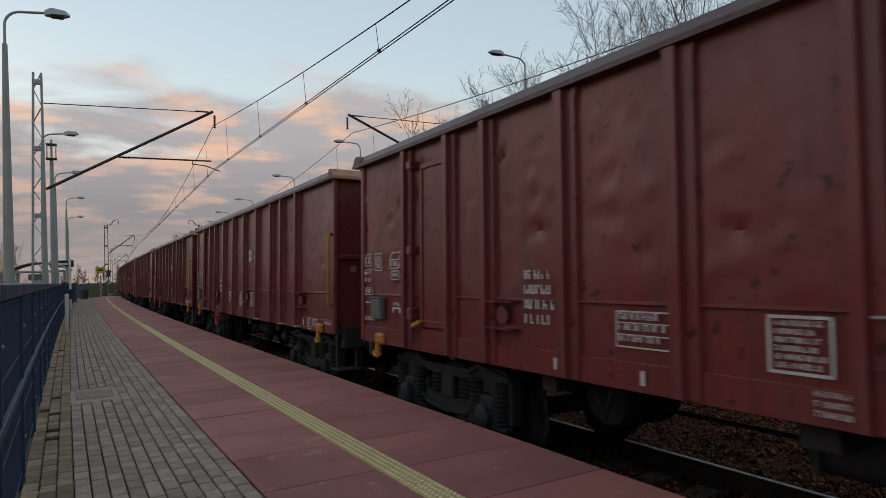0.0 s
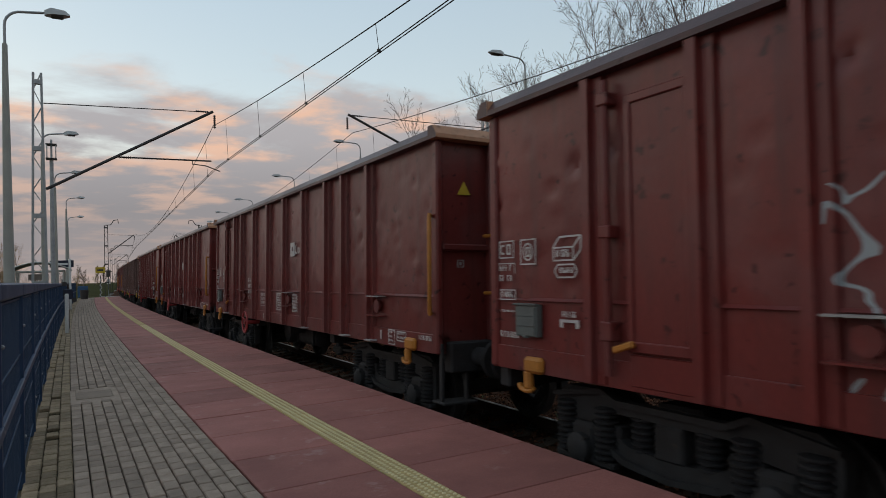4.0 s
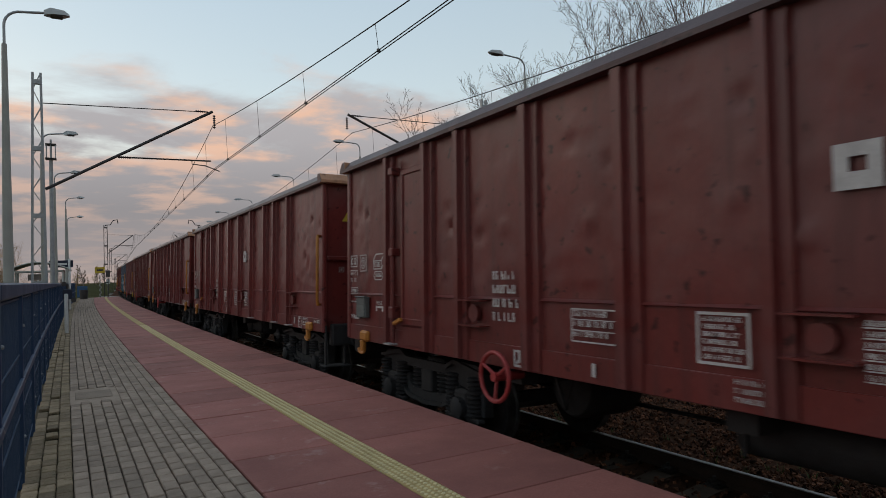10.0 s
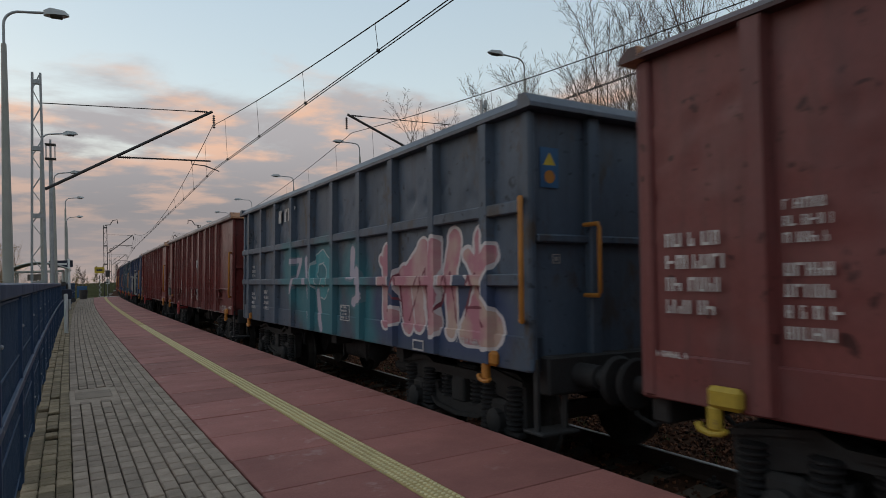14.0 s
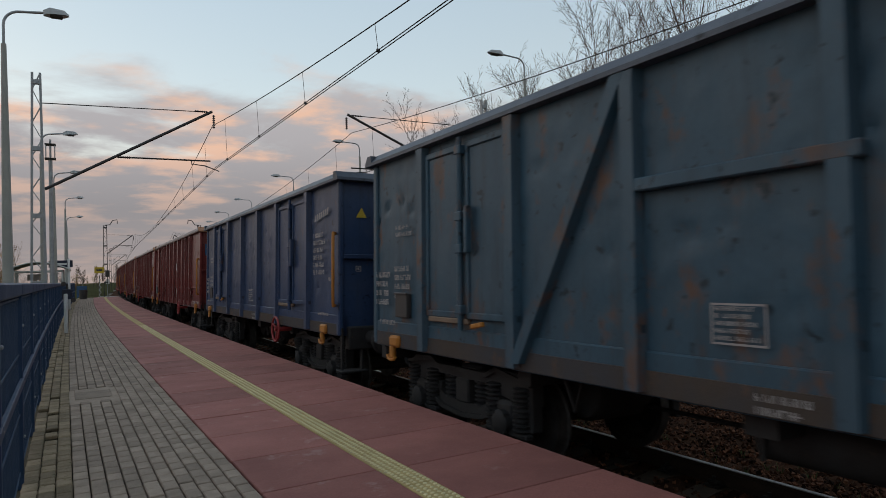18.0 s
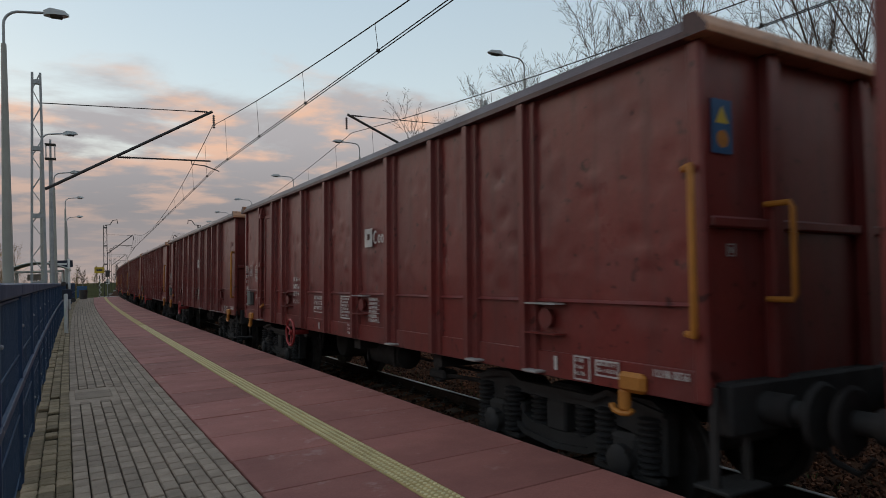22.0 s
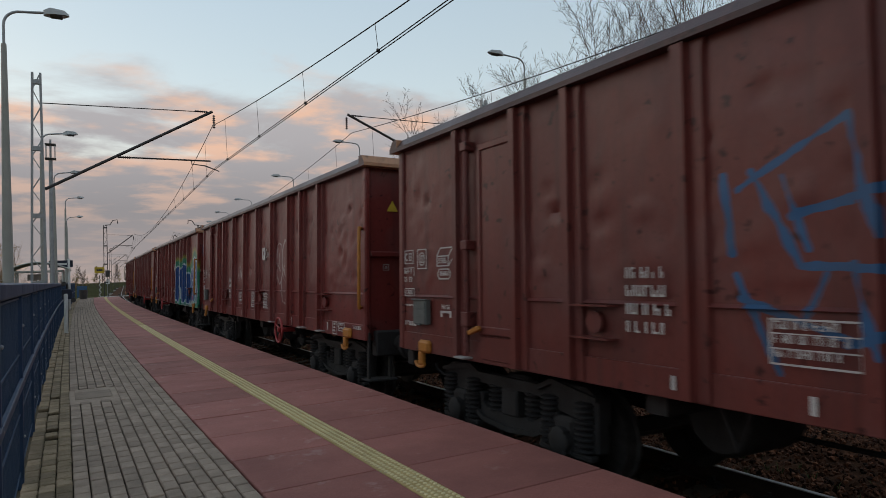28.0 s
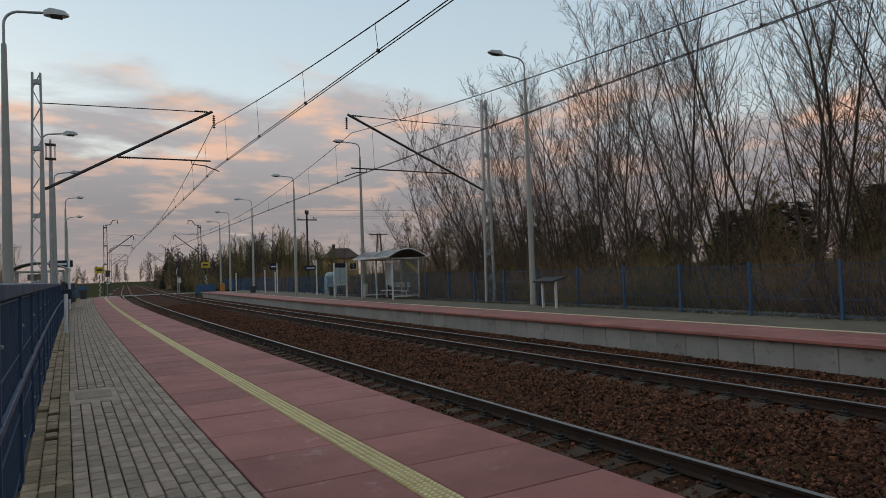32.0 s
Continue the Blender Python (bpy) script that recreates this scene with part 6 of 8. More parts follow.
        (scrawl(-5.0, -2.4, 1.38, 2.1, 4, 17, 0.014), (0.16, 0.03, 0.05), (0.20, 0.06, 0.08), None, 0, 0),
    ]),
}

RIBS = {
    "long": [5.0, 3.95, 3.2, 2.0, 0.8, -0.4, -1.6, -2.8, -3.57, -4.55],
    "doors": [4.7, 3.72, 1.97, 1.03, 0.0, -1.03, -1.97, -3.72, -4.7],
    "blue": [4.2, 2.4, 0.87, -0.68, -2.2, -4.15],
    "braced": [4.2, 2.4, 0.87, -0.68, -2.3, -4.15],
    "grid": [4.95, 3.85, 2.75, 1.65, 0.55, -0.55, -1.65, -2.75, -3.85, -4.95],
}
TOP = {"long": 3.73, "doors": 3.66, "blue": 3.66, "braced": 3.66, "grid": 3.66}
RIM = {"long": 0.155, "doors": 0.10, "blue": 0.14, "braced": 0.14, "grid": 0.14}
SILL = 1.10
mesh_store = {}


def stored(key, make):
    if key not in mesh_store:
        mesh_store[key] = make()
    return mesh_store[key]


def wall_sheet(half, z0, z1, side, seed):
    """A side sheet with dents and bulges between its ribs."""
    sh = Shape()
    ny, nz = int(2 * half / 0.07), int((z1 - z0) / 0.07)
    rows = []
    for i in range(ny + 1):
        y = -half + 2 * half * i / ny
        row = []
        for j in range(nz + 1):
            z = z0 + (z1 - z0) * j / nz
            p = Vector((y * 0.75, z * 0.9, seed))
            high = 0.35 + 0.65 * j / nz        # knocks from loading lie mostly in the upper half
            q = noise.noise(p * 0.9) * 0.010 + noise.noise(Vector((y * 2.4, z * 0.55, seed + 4))) * 0.006 + max(0.0, noise.noise(p * 2.6) - 0.3) * 0.022 - max(0.0, noise.noise(p * 3.9 + Vector((9, 0, 0))) - 0.38) * 0.05 * high - max(0.0, noise.noise(p * 9.5 + Vector((0, 5, 0))) - 0.40) * 0.15 * high
            q += max(0.0, noise.noise(p * 8.0 + Vector((3, 2, 7))) - 0.42) * 0.13 * high
            q = min(q, 0.03) * min(1.0, 4 * j / nz, 4 * (nz - j) / nz)
            row.append((side * (PANEL + q), y, z))
        rows.append(row if side > 0 else row[::-1])
    sh.grid(rows)
    inner = [[(side * (PANEL - 0.06), y, z) for z in ((z0, z1) if side < 0 else (z1, z0))] for y in (-half, half)]
    sh.grid(inner)
    return sh


def rib_shape(kind, z0, z1, side, wide=0.12):
    """A hollow-section stanchion, flared where it meets the top chord."""
    s, w, f = side, wide / 2, wide / 2 + 0.03
    o = HALF - 0.012
    sh = Shape()
    if kind == "long":
        prof = [(PANEL - 0.02, -f - 0.04), (PANEL - 0.02, f), (o, w), (o, -0.015), (PANEL + 0.042, -0.022), (PANEL + 0.042, -f - 0.02)]
    else:
        prof = [(PANEL - 0.02, -f), (PANEL - 0.02, f), (o, w), (o, -w)]
    zs = [(z0, 0.0), (z0 + 0.5, 0.0), (z1 - 0.12, 0.0), (z1 - 0.005, 0.03)]
    m = len(prof)
    v, fc = [], []
    for z, e in zs:
        for x, y in prof:
            v.append((s * x, y * (1 + e * 4), z))
    for r in range(len(zs) - 1):
        for i in range(m):
            j = (i + 1) % m
            q = (r * m + i, r * m + j, r * m + m + j, r * m + m + i)
            fc.append(q if s > 0 else q[::-1])
    fc += [tuple(range(m - 1, -1, -1)), tuple(range(len(v) - m, len(v)))] if s > 0 else [tuple(range(m)), tuple(range(len(v) - 1, len(v) - m - 1, -1))]
    return sh.add(v, fc)


def loop_rail(points, r=0.02):
    return Shape().tube(points, r, 8)


def band(sh, x0, x1, upper, lower):
    """A plate between two lines of (y, z), as thick as x0 to x1."""
    n = len(upper)
    v = [(x, y, z) for x in (x0, x1) for row in (upper, lower) for y, z in row]
    f = []
    for i in range(n - 1):
        f += [(i, i + 1, n + i + 1, n + i), (2 * n + i + 1, 2 * n + i, 3 * n + i, 3 * n + i + 1), (i + 1, i, 2 * n + i, 2 * n + i + 1), (n + i, n + i + 1, 3 * n + i + 1, 3 * n + i)]
    f += [(0, n, 3 * n, 2 * n), (2 * n - 1, n - 1, 3 * n - 1, 4 * n - 1)]
    return sh.add(v, f)


def side_frame(side):
    """One cheek of a two-axle bogie: a top beam over a sagging bow, open between, with axle boxes."""
    x0, x1 = sorted((side * 0.94, side * 1.08))
    sh = Shape()
    band(sh, x0, x1, [(-1.30, 0.88), (-1.15, 0.97), (-0.70, 0.98), (-0.55, 0.90), (0.55, 0.90), (0.70, 0.98), (1.15, 0.97), (1.30, 0.88)], [(-1.30, 0.66), (-1.15, 0.66), (-0.70, 0.72), (-0.55, 0.80), (0.55, 0.80), (0.70, 0.72), (1.15, 0.66), (1.30, 0.66)])
    band(sh, x0, x1, [(-0.74, 0.74), (-0.60, 0.64), (-0.42, 0.55), (0.0, 0.52), (0.42, 0.55), (0.60, 0.64), (0.74, 0.74)], [(-0.80, 0.66), (-0.64, 0.50), (-0.44, 0.41), (0.0, 0.37), (0.44, 0.41), (0.64, 0.50), (0.80, 0.66)])
    # raised lip along the bow
    xl = sorted((side * 1.07, side * 1.125))
    band(sh, xl[0], xl[1], [(-0.80, 0.70), (-0.63, 0.54), (-0.44, 0.45), (0.0, 0.41), (0.44, 0.45), (0.63, 0.54), (0.80, 0.70)], [(-0.81, 0.66), (-0.65, 0.49), (-0.44, 0.40), (0.0, 0.36), (0.44, 0.40), (0.65, 0.49), (0.81, 0.66)])
    band(sh, xl[0], xl[1], [(-1.30, 0.90), (-0.70, 1.0), (-0.52, 0.92), (0.52, 0.92), (0.70, 1.0), (1.30, 0.90)], [(-1.30, 0.86), (-0.70, 0.95), (-0.52, 0.87), (0.52, 0.87), (0.70, 0.95), (1.30, 0.86)])
    xo = side * 1.09
    for s in (-1, 1):
        for y in (s * 0.9 - 0.34, s * 0.9 + 0.34):
            sh.box(x0, x1, y - 0.05, y + 0.05, 0.40, 0.70, c=0.015)
        sh.box(xo - 0.06, xo + 0.06, s * 0.9 - 0.15, s * 0.9 + 0.15, 0.32, 0.68, c=0.04)
        sh.box(xo - 0.05, xo + 0.05, s * 0.9 - 0.36, s * 0.9 + 0.36, 0.33, 0.39, c=0.015)
        sh.lathe([(0.13, 0.0), (0.13, 0.07), (0.10, 0.09), (0.05, 0.10)], 14, Matrix.Translation((xo + side * 0.05, s * 0.9, 0.47)) @ Matrix.Rotation(radians(90 * side), 4, "Y"))
        for dy, dz in ((0.09, 0.09), (-0.09, 0.09), (0.09, -0.09), (-0.09, -0.09)):
            sh.lathe([(0.016, 0.0), (0.016, 0.085)], 6, Matrix.Translation((xo + side * 0.05, s * 0.9 + dy, 0.47 + dz)) @ Matrix.Rotation(radians(90 * side), 4, "Y"))
    sh.box(min(side * 0.9, side * 1.1), max(side * 0.9, side * 1.1), -0.14, 0.14, 0.52, 0.80, c=0.02)
    return sh


def coil(n=9):
    prof = []
    for i in range(n):
        z = 0.40 + i * 0.05
        prof += [(0.07, z), (0.105, z + 0.012), (0.105, z + 0.030), (0.07, z + 0.042)]
    return prof


def wheelset_shape():
    sh = Shape()
    turn = Matrix.Rotation(radians(90), 4, "Y")
    for s in (-1, 1):
        prof = [(0.10, -0.09), (0.12, -0.06), (0.30, -0.035), (0.40, -0.05), (0.46, -0.06), (0.46, 0.06), (0.49, 0.07), (0.49, 0.095), (0.40, 0.095), (0.33, 0.03), (0.12, 0.06), (0.10, 0.09)]
        if s > 0:
            prof = [(r, -z) for r, z in prof][::-1]
        sh.lathe(prof, 28, Matrix.Translation((s * 0.75, 0, 0.0)) @ turn)
    sh.lathe([(0.085, -1.05), (0.085, 1.05)], 12, turn)
    return sh


def bogie(parent, y):
    b = part("bogie", stored("bogie_bolster", lambda: Shape().box(-0.98, 0.98, -0.22, 0.22, 0.55, 0.94, c=0.03).box(-0.8, 0.8, -1.15, -1.05, 0.5, 0.62).box(-0.8, 0.8, 1.05, 1.15, 0.5, 0.62).lathe([(0.28, 0.84), (0.28, 1.0)], 16).mesh("bogie", M["bogie"])), M["bogie"], parent, "sooty two-axle bogie", m=pose(0, y, 0))
    for s in (-1, 1):
        part("side_frame", stored(("cheek", s), lambda: side_frame(s).mesh("side_frame", M["bogie"])), M["bogie"], b)
        for a in (-1.14, -0.66, 0.66, 1.14):
            part("coil_spring", stored("coil", lambda: Shape().lathe(coil(), 12).mesh("coil_spring", M["spring"])), M["spring"], b, m=pose(s * 1.08, a, 0))
        for a in (-0.32, 0.32):
            part("coil_spring", stored("bow_coil", lambda: Shape().lathe(coil(6), 10).mesh("coil_spring", M["spring"])), M["spring"], b, m=pose(s * 1.0, a, 0.12))
    for a in (-0.9, 0.9):
        part("wheelset", stored("wheelset", lambda: wheelset_shape().mesh("wheelset", M["tread"])), M["tread"], b, "steel wheels on their axle", m=pose(0, a, 0.462))
    return b


def buffer_shape():
    turn = Matrix.Rotation(radians(-90), 4, "X")
    return Shape().lathe([(0.11, 0.0), (0.11, 0.32), (0.075, 0.33), (0.075, 0.52), (0.20, 0.53), (0.225, 0.56), (0.20, 0.60), (0.0001, 0.615)], 20, turn)


def glyph_rows(sh, x, y, z, w, h, rows, fill=0.62, seed=1):
    """Rows of bars the size of a line of lettering; y falls along the line as it reads from the platform."""
    r = random.Random(seed)
    pitch = h / rows
    for i in range(rows):
        zz = z - i * pitch
        yy = y
        stop = y - w * r.uniform(0.7, 1.0)
        while yy > stop:
            l = pitch * r.uniform(0.22, 0.5)
            k = pitch * fill
            b = min(l * 0.34, k * 0.2)
            sh.box(x - 0.002, x, yy - b, yy, zz - k, zz)
            if r.random() < 0.7:
                sh.box(x - 0.002, x, yy - l, yy - l + b, zz - k, zz - k * r.choice((0.0, 0.0, 0.45)))
            if r.random() < 0.75:
                e = zz - r.choice((0.0, k - b, (k - b) / 2))
                sh.box(x - 0.0035, x - 0.0015, yy - l, yy, e - b, e)
            yy -= l + pitch * r.choice((0.12, 0.12, 0.12, 0.4))
    return sh


def frame_box(sh, x, y, z, w, h, t=0.014):
    sh.box(x - 0.002, x, y - w, y, z - t, z)
    sh.box(x - 0.002, x, y - w, y, z - h, z - h + t)
    sh.box(x - 0.002, x, y - t, y, z - h, z)
    sh.box(x - 0.002, x, y - w, y - w + t, z - h, z)
    return sh


def ring_mark(sh, x, y, z, ry, rz, t, a0=0.0, a1=360.0, n=14):
    """A flat painted ring, or an arc of one, round (y, z)."""
    k = [radians(a0 + (a1 - a0) * i / n) for i in range(n + 1)]
    v = [(x - 0.002, y - ry * math.cos(a), z + rz * math.sin(a)) for a in k] + [(x - 0.002, y - (ry - t) * math.cos(a), z + (rz - t) * math.sin(a)) for a in k]
    return sh.add(v, [(i, i + 1, n + 2 + i, n + 1 + i) for i in range(n)])


def stroke_mark(sh, x, pts, t=0.016):
    """A painted line through (y, z) points."""
    for (y0, z0), (y1, z1) in zip(pts, pts[1:]):
        d = math.hypot(y1 - y0, z1 - z0) or 1.0
        ny, nz = -(z1 - z0) / d * t / 2, (y1 - y0) / d * t / 2
        sh.add([(x - 0.002, y0 + ny, z0 + nz), (x - 0.002, y1 + ny, z1 + nz), (x - 0.002, y1 - ny, z1 - nz), (x - 0.002, y0 - ny, z0 - nz)], [(0, 1, 2, 3)])
    return sh


def emblem(sh, x, y, z, k=1.0):
    """A square device with an open middle and a row of five round shapes beside it."""
    a = 0.26 * k
    for d in ((0, a * 0.30), (a * 0.62, a)):
        sh.box(x - 0.002, x, y - a, y, z - d[1], z - d[0])
    sh.box(x - 0.002, x, y - a * 0.32, y, z - a * 0.62, z - a * 0.30)
    sh.box(x - 0.002, x, y - a, y - a * 0.70, z - a * 0.62, z - a * 0.30)
    zb, t = z - a * 0.80, 0.026 * k
    ring_mark(sh, x, y - a - 0.11 * k, zb + 0.075 * k, 0.066 * k, 0.095 * k, t, 50, 310)
    for i in range(4):
        ring_mark(sh, x, y - a - 0.235 * k - i * 0.105 * k, zb + 0.045 * k, 0.046 * k, 0.062 * k, t)
    return sh


XS = -PANEL - 0.036      # just clear of the dented sheet


def marks_long(side_x=XS):
    out = []
    def blk(f, label="white stencilled lettering"):
        s = Shape()
        f(s)
        out.append((s, label))
    blk(lambda s: (frame_box(s, side_x, 6.31, 2.31, 0.24, 0.17, 0.012), ring_mark(s, side_x, 6.25, 2.225, 0.045, 0.05, 0.02, 50, 310), frame_box(s, side_x, 6.19, 2.275, 0.07, 0.1, 0.018)), "small framed white mark")
    blk(lambda s: (glyph_rows(s, side_x, 6.31, 2.08, 0.25, 0.20, 2, 0.6, 3), stroke_mark(s, side_x, [(6.32, 2.09), (6.06, 2.09), (6.06, 1.99)], 0.01)))
    blk(lambda s: (frame_box(s, side_x, 6.30, 1.84, 0.25, 0.10, 0.010), glyph_rows(s, side_x, 6.27, 1.82, 0.2, 0.07, 1, 0.8, 4), glyph_rows(s, side_x, 6.30, 1.645, 0.27, 0.035, 1, 0.6, 5), glyph_rows(s, side_x, 6.30, 1.44, 0.30, 0.07, 1, 0.8, 6)))
    blk(lambda s: (frame_box(s, side_x, 5.97, 2.31, 0.23, 0.24, 0.013), ring_mark(s, side_x, 5.855, 2.19, 0.075, 0.085, 0.016), frame_box(s, side_x, 5.885, 2.235, 0.06, 0.09, 0.014)), "white square frame round a ring")
    blk(lambda s: (frame_box(s, side_x, 5.50, 2.215, 0.27, 0.125, 0.014), stroke_mark(s, side_x, [(5.50, 2.21), (5.41, 2.30), (5.14, 2.30), (5.235, 2.21)]), stroke_mark(s, side_x, [(5.14, 2.30), (5.145, 2.18), (5.235, 2.095)]), glyph_rows(s, side_x, 5.46, 2.19, 0.2, 0.08, 1, 0.8, 21)), "outline of a box in white paint")
    blk(lambda s: (stroke_mark(s, side_x, [(5.48, 2.005), (5.44, 2.06), (5.23, 2.06), (5.19, 2.005), (5.23, 1.95), (5.44, 1.95), (5.48, 2.005)], 0.014), glyph_rows(s, side_x, 5.42, 2.035, 0.18, 0.06, 1, 0.8, 22)), "white six-sided outline")
    blk(lambda s: (s.box(side_x - 0.002, side_x, 5.18, 5.42, 1.565, 1.59), s.box(side_x - 0.002, side_x, 5.38, 5.42, 1.52, 1.565), s.box(side_x - 0.002, side_x, 5.18, 5.22, 1.52, 1.565), glyph_rows(s, side_x, 5.39, 1.66, 0.17, 0.06, 1, 0.85, 23)), "white mark like a low trestle")
    blk(lambda s: glyph_rows(s, side_x, 2.60, 2.02, 0.46, 0.54, 4, 0.62, 7), "four rows of white stencilled lettering")
    blk(lambda s: (frame_box(s, side_x, 1.44, 1.69, 0.54, 0.28, 0.012), glyph_rows(s, side_x, 1.41, 1.675, 0.48, 0.25, 3, 0.6, 8), s.box(side_x - 0.002, side_x, 0.9, 1.44, 1.595, 1.603), s.box(side_x - 0.002, side_x, 0.9, 1.44, 1.505, 1.513)), "white framed table of figures")
    blk(lambda s: (frame_box(s, side_x, 0.18, 1.71, 0.40, 0.35, 0.02), glyph_rows(s, side_x, 0.13, 1.68, 0.32, 0.30, 6, 0.66, 9)), "white framed table of figures")
    blk(lambda s: [glyph_rows(s, side_x, -0.90, 1.70 - i * 0.058, 0.34, 0.034, 1, 0.9, 10 + i) and s.box(side_x - 0.002, side_x, -1.26, -0.89, 1.656 - i * 0.058, 1.664 - i * 0.058) for i in range(6)], "ruled table of figures")
    blk(lambda s: (glyph_rows(s, side_x, -0.10, 1.29, 0.28, 0.17, 3, 0.6, 17), s.box(side_x - 0.002, side_x, -0.40, -0.38, 1.12, 1.30)))
    blk(lambda s: (frame_box(s, side_x, -5.16, 1.30, 0.20, 0.20), glyph_rows(s, side_x, -5.18, 1.28, 0.15, 0.16, 3, 0.6, 18), frame_box(s, side_x, -5.42, 1.29, 0.26, 0.13), glyph_rows(s, side_x, -5.44, 1.275, 0.21, 0.10, 2, 0.6, 19)))
    blk(lambda s: (glyph_rows(s, side_x, -6.02, 1.28, 0.32, 0.06, 1, 0.9, 20), s.box(side_x - 0.002, side_x, 2.15, 2.19, 1.15, 1.25), s.box(side_x - 0.002, side_x, 1.16, 1.20, 1.14, 1.25), s.box(side_x - 0.002, side_x, -4.95, -4.91, 1.15, 1.27)))
    e = Shape()
    emblem(e, side_x, -0.76, 2.67)
    out.append((e, "white square device with five round shapes"))
    return out


def marks_doors(side_x=XS):
    out = []
    for a in ((4.62, 2.40, 0.34, 0.30, 3), (4.62, 2.02, 0.34, 0.5, 4), (5.50, 2.25, 0.5, 0.62, 4), (5.6, 1.42, 0.3, 0.07, 1)):
        s = Shape()
        glyph_rows(s, side_x, a[0], a[1], a[2], a[3], a[4], 0.62, int(a[0] * 10 + a[1] * 7))
        out.append((s, "white stencilled lettering"))
    s = Shape()
    emblem(s, side_x, -0.18, 2.76, 1.0)
    out.append((s, "white square device with five round shapes"))
    s = Shape()
    frame_box(s, side_x, -1.38, 1.86, 0.36, 0.34, 0.016)
    glyph_rows(s, side_x, -1.41, 1.83, 0.30, 0.30, 5, 0.6, 31)
    out.append((s, "white framed table of figures"))
    s = Shape()
    frame_box(s, side_x, 0.30, 1.34, 0.23, 0.20, 0.03)
    s.box(side_x - 0.002, side_x, 0.12, 0.25, 1.19, 1.26)
    frame_box(s, side_x, -0.30, 1.29, 0.28, 0.11, 0.012)
    glyph_rows(s, side_x, -0.33, 1.275, 0.22, 0.08, 1, 0.8, 33)
    glyph_rows(s, side_x, -1.52, 1.33, 0.30, 0.16, 2, 0.7, 35)
    out.append((s, "white plate with a dark stripe"))
    s = Shape()
    glyph_rows(s, side_x, -4.9, 1.36, 0.4, 0.1, 1, 0.8, 34)
    out.append((s, "white stencilled lettering"))
    return out


def marks_blue(side_x=XS):
    out = []
    for a in ((5.52, 2.05, 0.45, 0.48, 4), (4.92, 2.64, 0.5, 0.18, 2), (4.95, 2.12, 0.45, 0.45, 4), (5.4, 1.42, 0.5, 0.1, 1), (-4.45, 2.75, 0.6, 0.75, 6), (-0.1, 1.22, 0.4, 0.16, 2), (-4.7, 1.42, 0.5, 0.08, 1), (-5.2, 2.0, 0.3, 0.1, 1)):
        s = Shape()
        glyph_rows(s, side_x, a[0], a[1], a[2], a[3], a[4], 0.6, int(abs(a[0]) * 10 + a[1] * 7))
        out.append((s, "dull white stencilled lettering"))
    s = Shape()
    for i in range(7):
        y = -4.5 - i * 0.1
        s.add([(side_x - 0.002, y, 2.95 + i * 0.012), (side_x - 0.002, y - 0.03, 3.06 + i * 0.012), (side_x - 0.002, y - 0.09, 3.07 + i * 0.012), (side_x - 0.002, y - 0.07, 2.955 + i * 0.012)], [(0, 1, 2, 3)])
    out.append((s, "slanting pale device"))
    s = Shape()
    frame_box(s, side_x, 0.20, 1.77, 0.40, 0.27, 0.014)
    glyph_rows(s, side_x, 0.17, 1.75, 0.34, 0.24, 5, 0.6, 41)
    out.append((s, "framed table of figures"))
    return out


def marks_grid(side_x=XS):
    out = []
    for a in ((4.75, 2.3, 0.35, 0.3, 3), (4.75, 1.7, 0.35, 0.4, 4), (3.7, 1.75, 0.4, 0.45, 4), (-4.3, 1.32, 0.5, 0.1, 1)):
        s = Shape()
        glyph_rows(s, side_x, a[0], a[1], a[2], a[3], a[4], 0.6, int(abs(a[0]) * 10 + a[1] * 7))
        out.append((s, "dull white stencilled lettering"))
    s = Shape()
    frame_box(s, side_x, -0.82, 1.57, 0.38, 0.24, 0.014)
    glyph_rows(s, side_x, -0.85, 1.55, 0.32, 0.21, 4, 0.6, 43)
    frame_box(s, side_x, -3.26, 1.22, 0.28, 0.13, 0.02)
    out.append((s, "framed table of figures"))
    return out


def door_pair(kind, y1, y0, z1, side):
    """Two leaves with a raised frame, and the locking bar between them."""
    leaves = []
    o = PANEL + 0.004
    mid = (y0 + y1) / 2
    a, b = side * o, side * (o + 0.05)
    lo, hi = min(a, b), max(a, b)
    z0 = SILL + 0.42
    for q0, q1 in ((y0 + 0.09, mid - 0.07), (mid + 0.07, y1 - 0.09)):
        sh = Shape().box(*sorted((side * PANEL, side * (o + 0.026))), q0 + 0.01, q1 - 0.01, z0 + 0.01, z1 - 0.01)
        for e in ((q0, q0 + 0.06, z0, z1), (q1 - 0.06, q1, z0, z1), (q0, q1, z1 - 0.07, z1), (q0, q1, z0, z0 + 0.07)):
            sh.box(lo, hi, e[0], e[1], e[2], e[3], c=0.008)
        leaves.append(sh)
    bar = Shape().tube([(side * (o + 0.075), mid, z0 - 0.12), (side * (o + 0.075), mid, z1 + 0.06)], 0.032, 8)
    for zz in (z0 + 0.1, z0 + 0.75, z0 + 1.1, z1 - 0.08):
        bar.box(min(side * o, side * (o + 0.11)), max(side * o, side * (o + 0.11)), mid - 0.06, mid + 0.06, zz - 0.05, zz + 0.05, c=0.01)
    bar.box(min(side * (o + 0.05), side * (o + 0.12)), max(side * (o + 0.05), side * (o + 0.12)), mid - 0.20, mid - 0.14, z0 + 0.70, z0 + 1.2, c=0.01)
    return leaves, bar


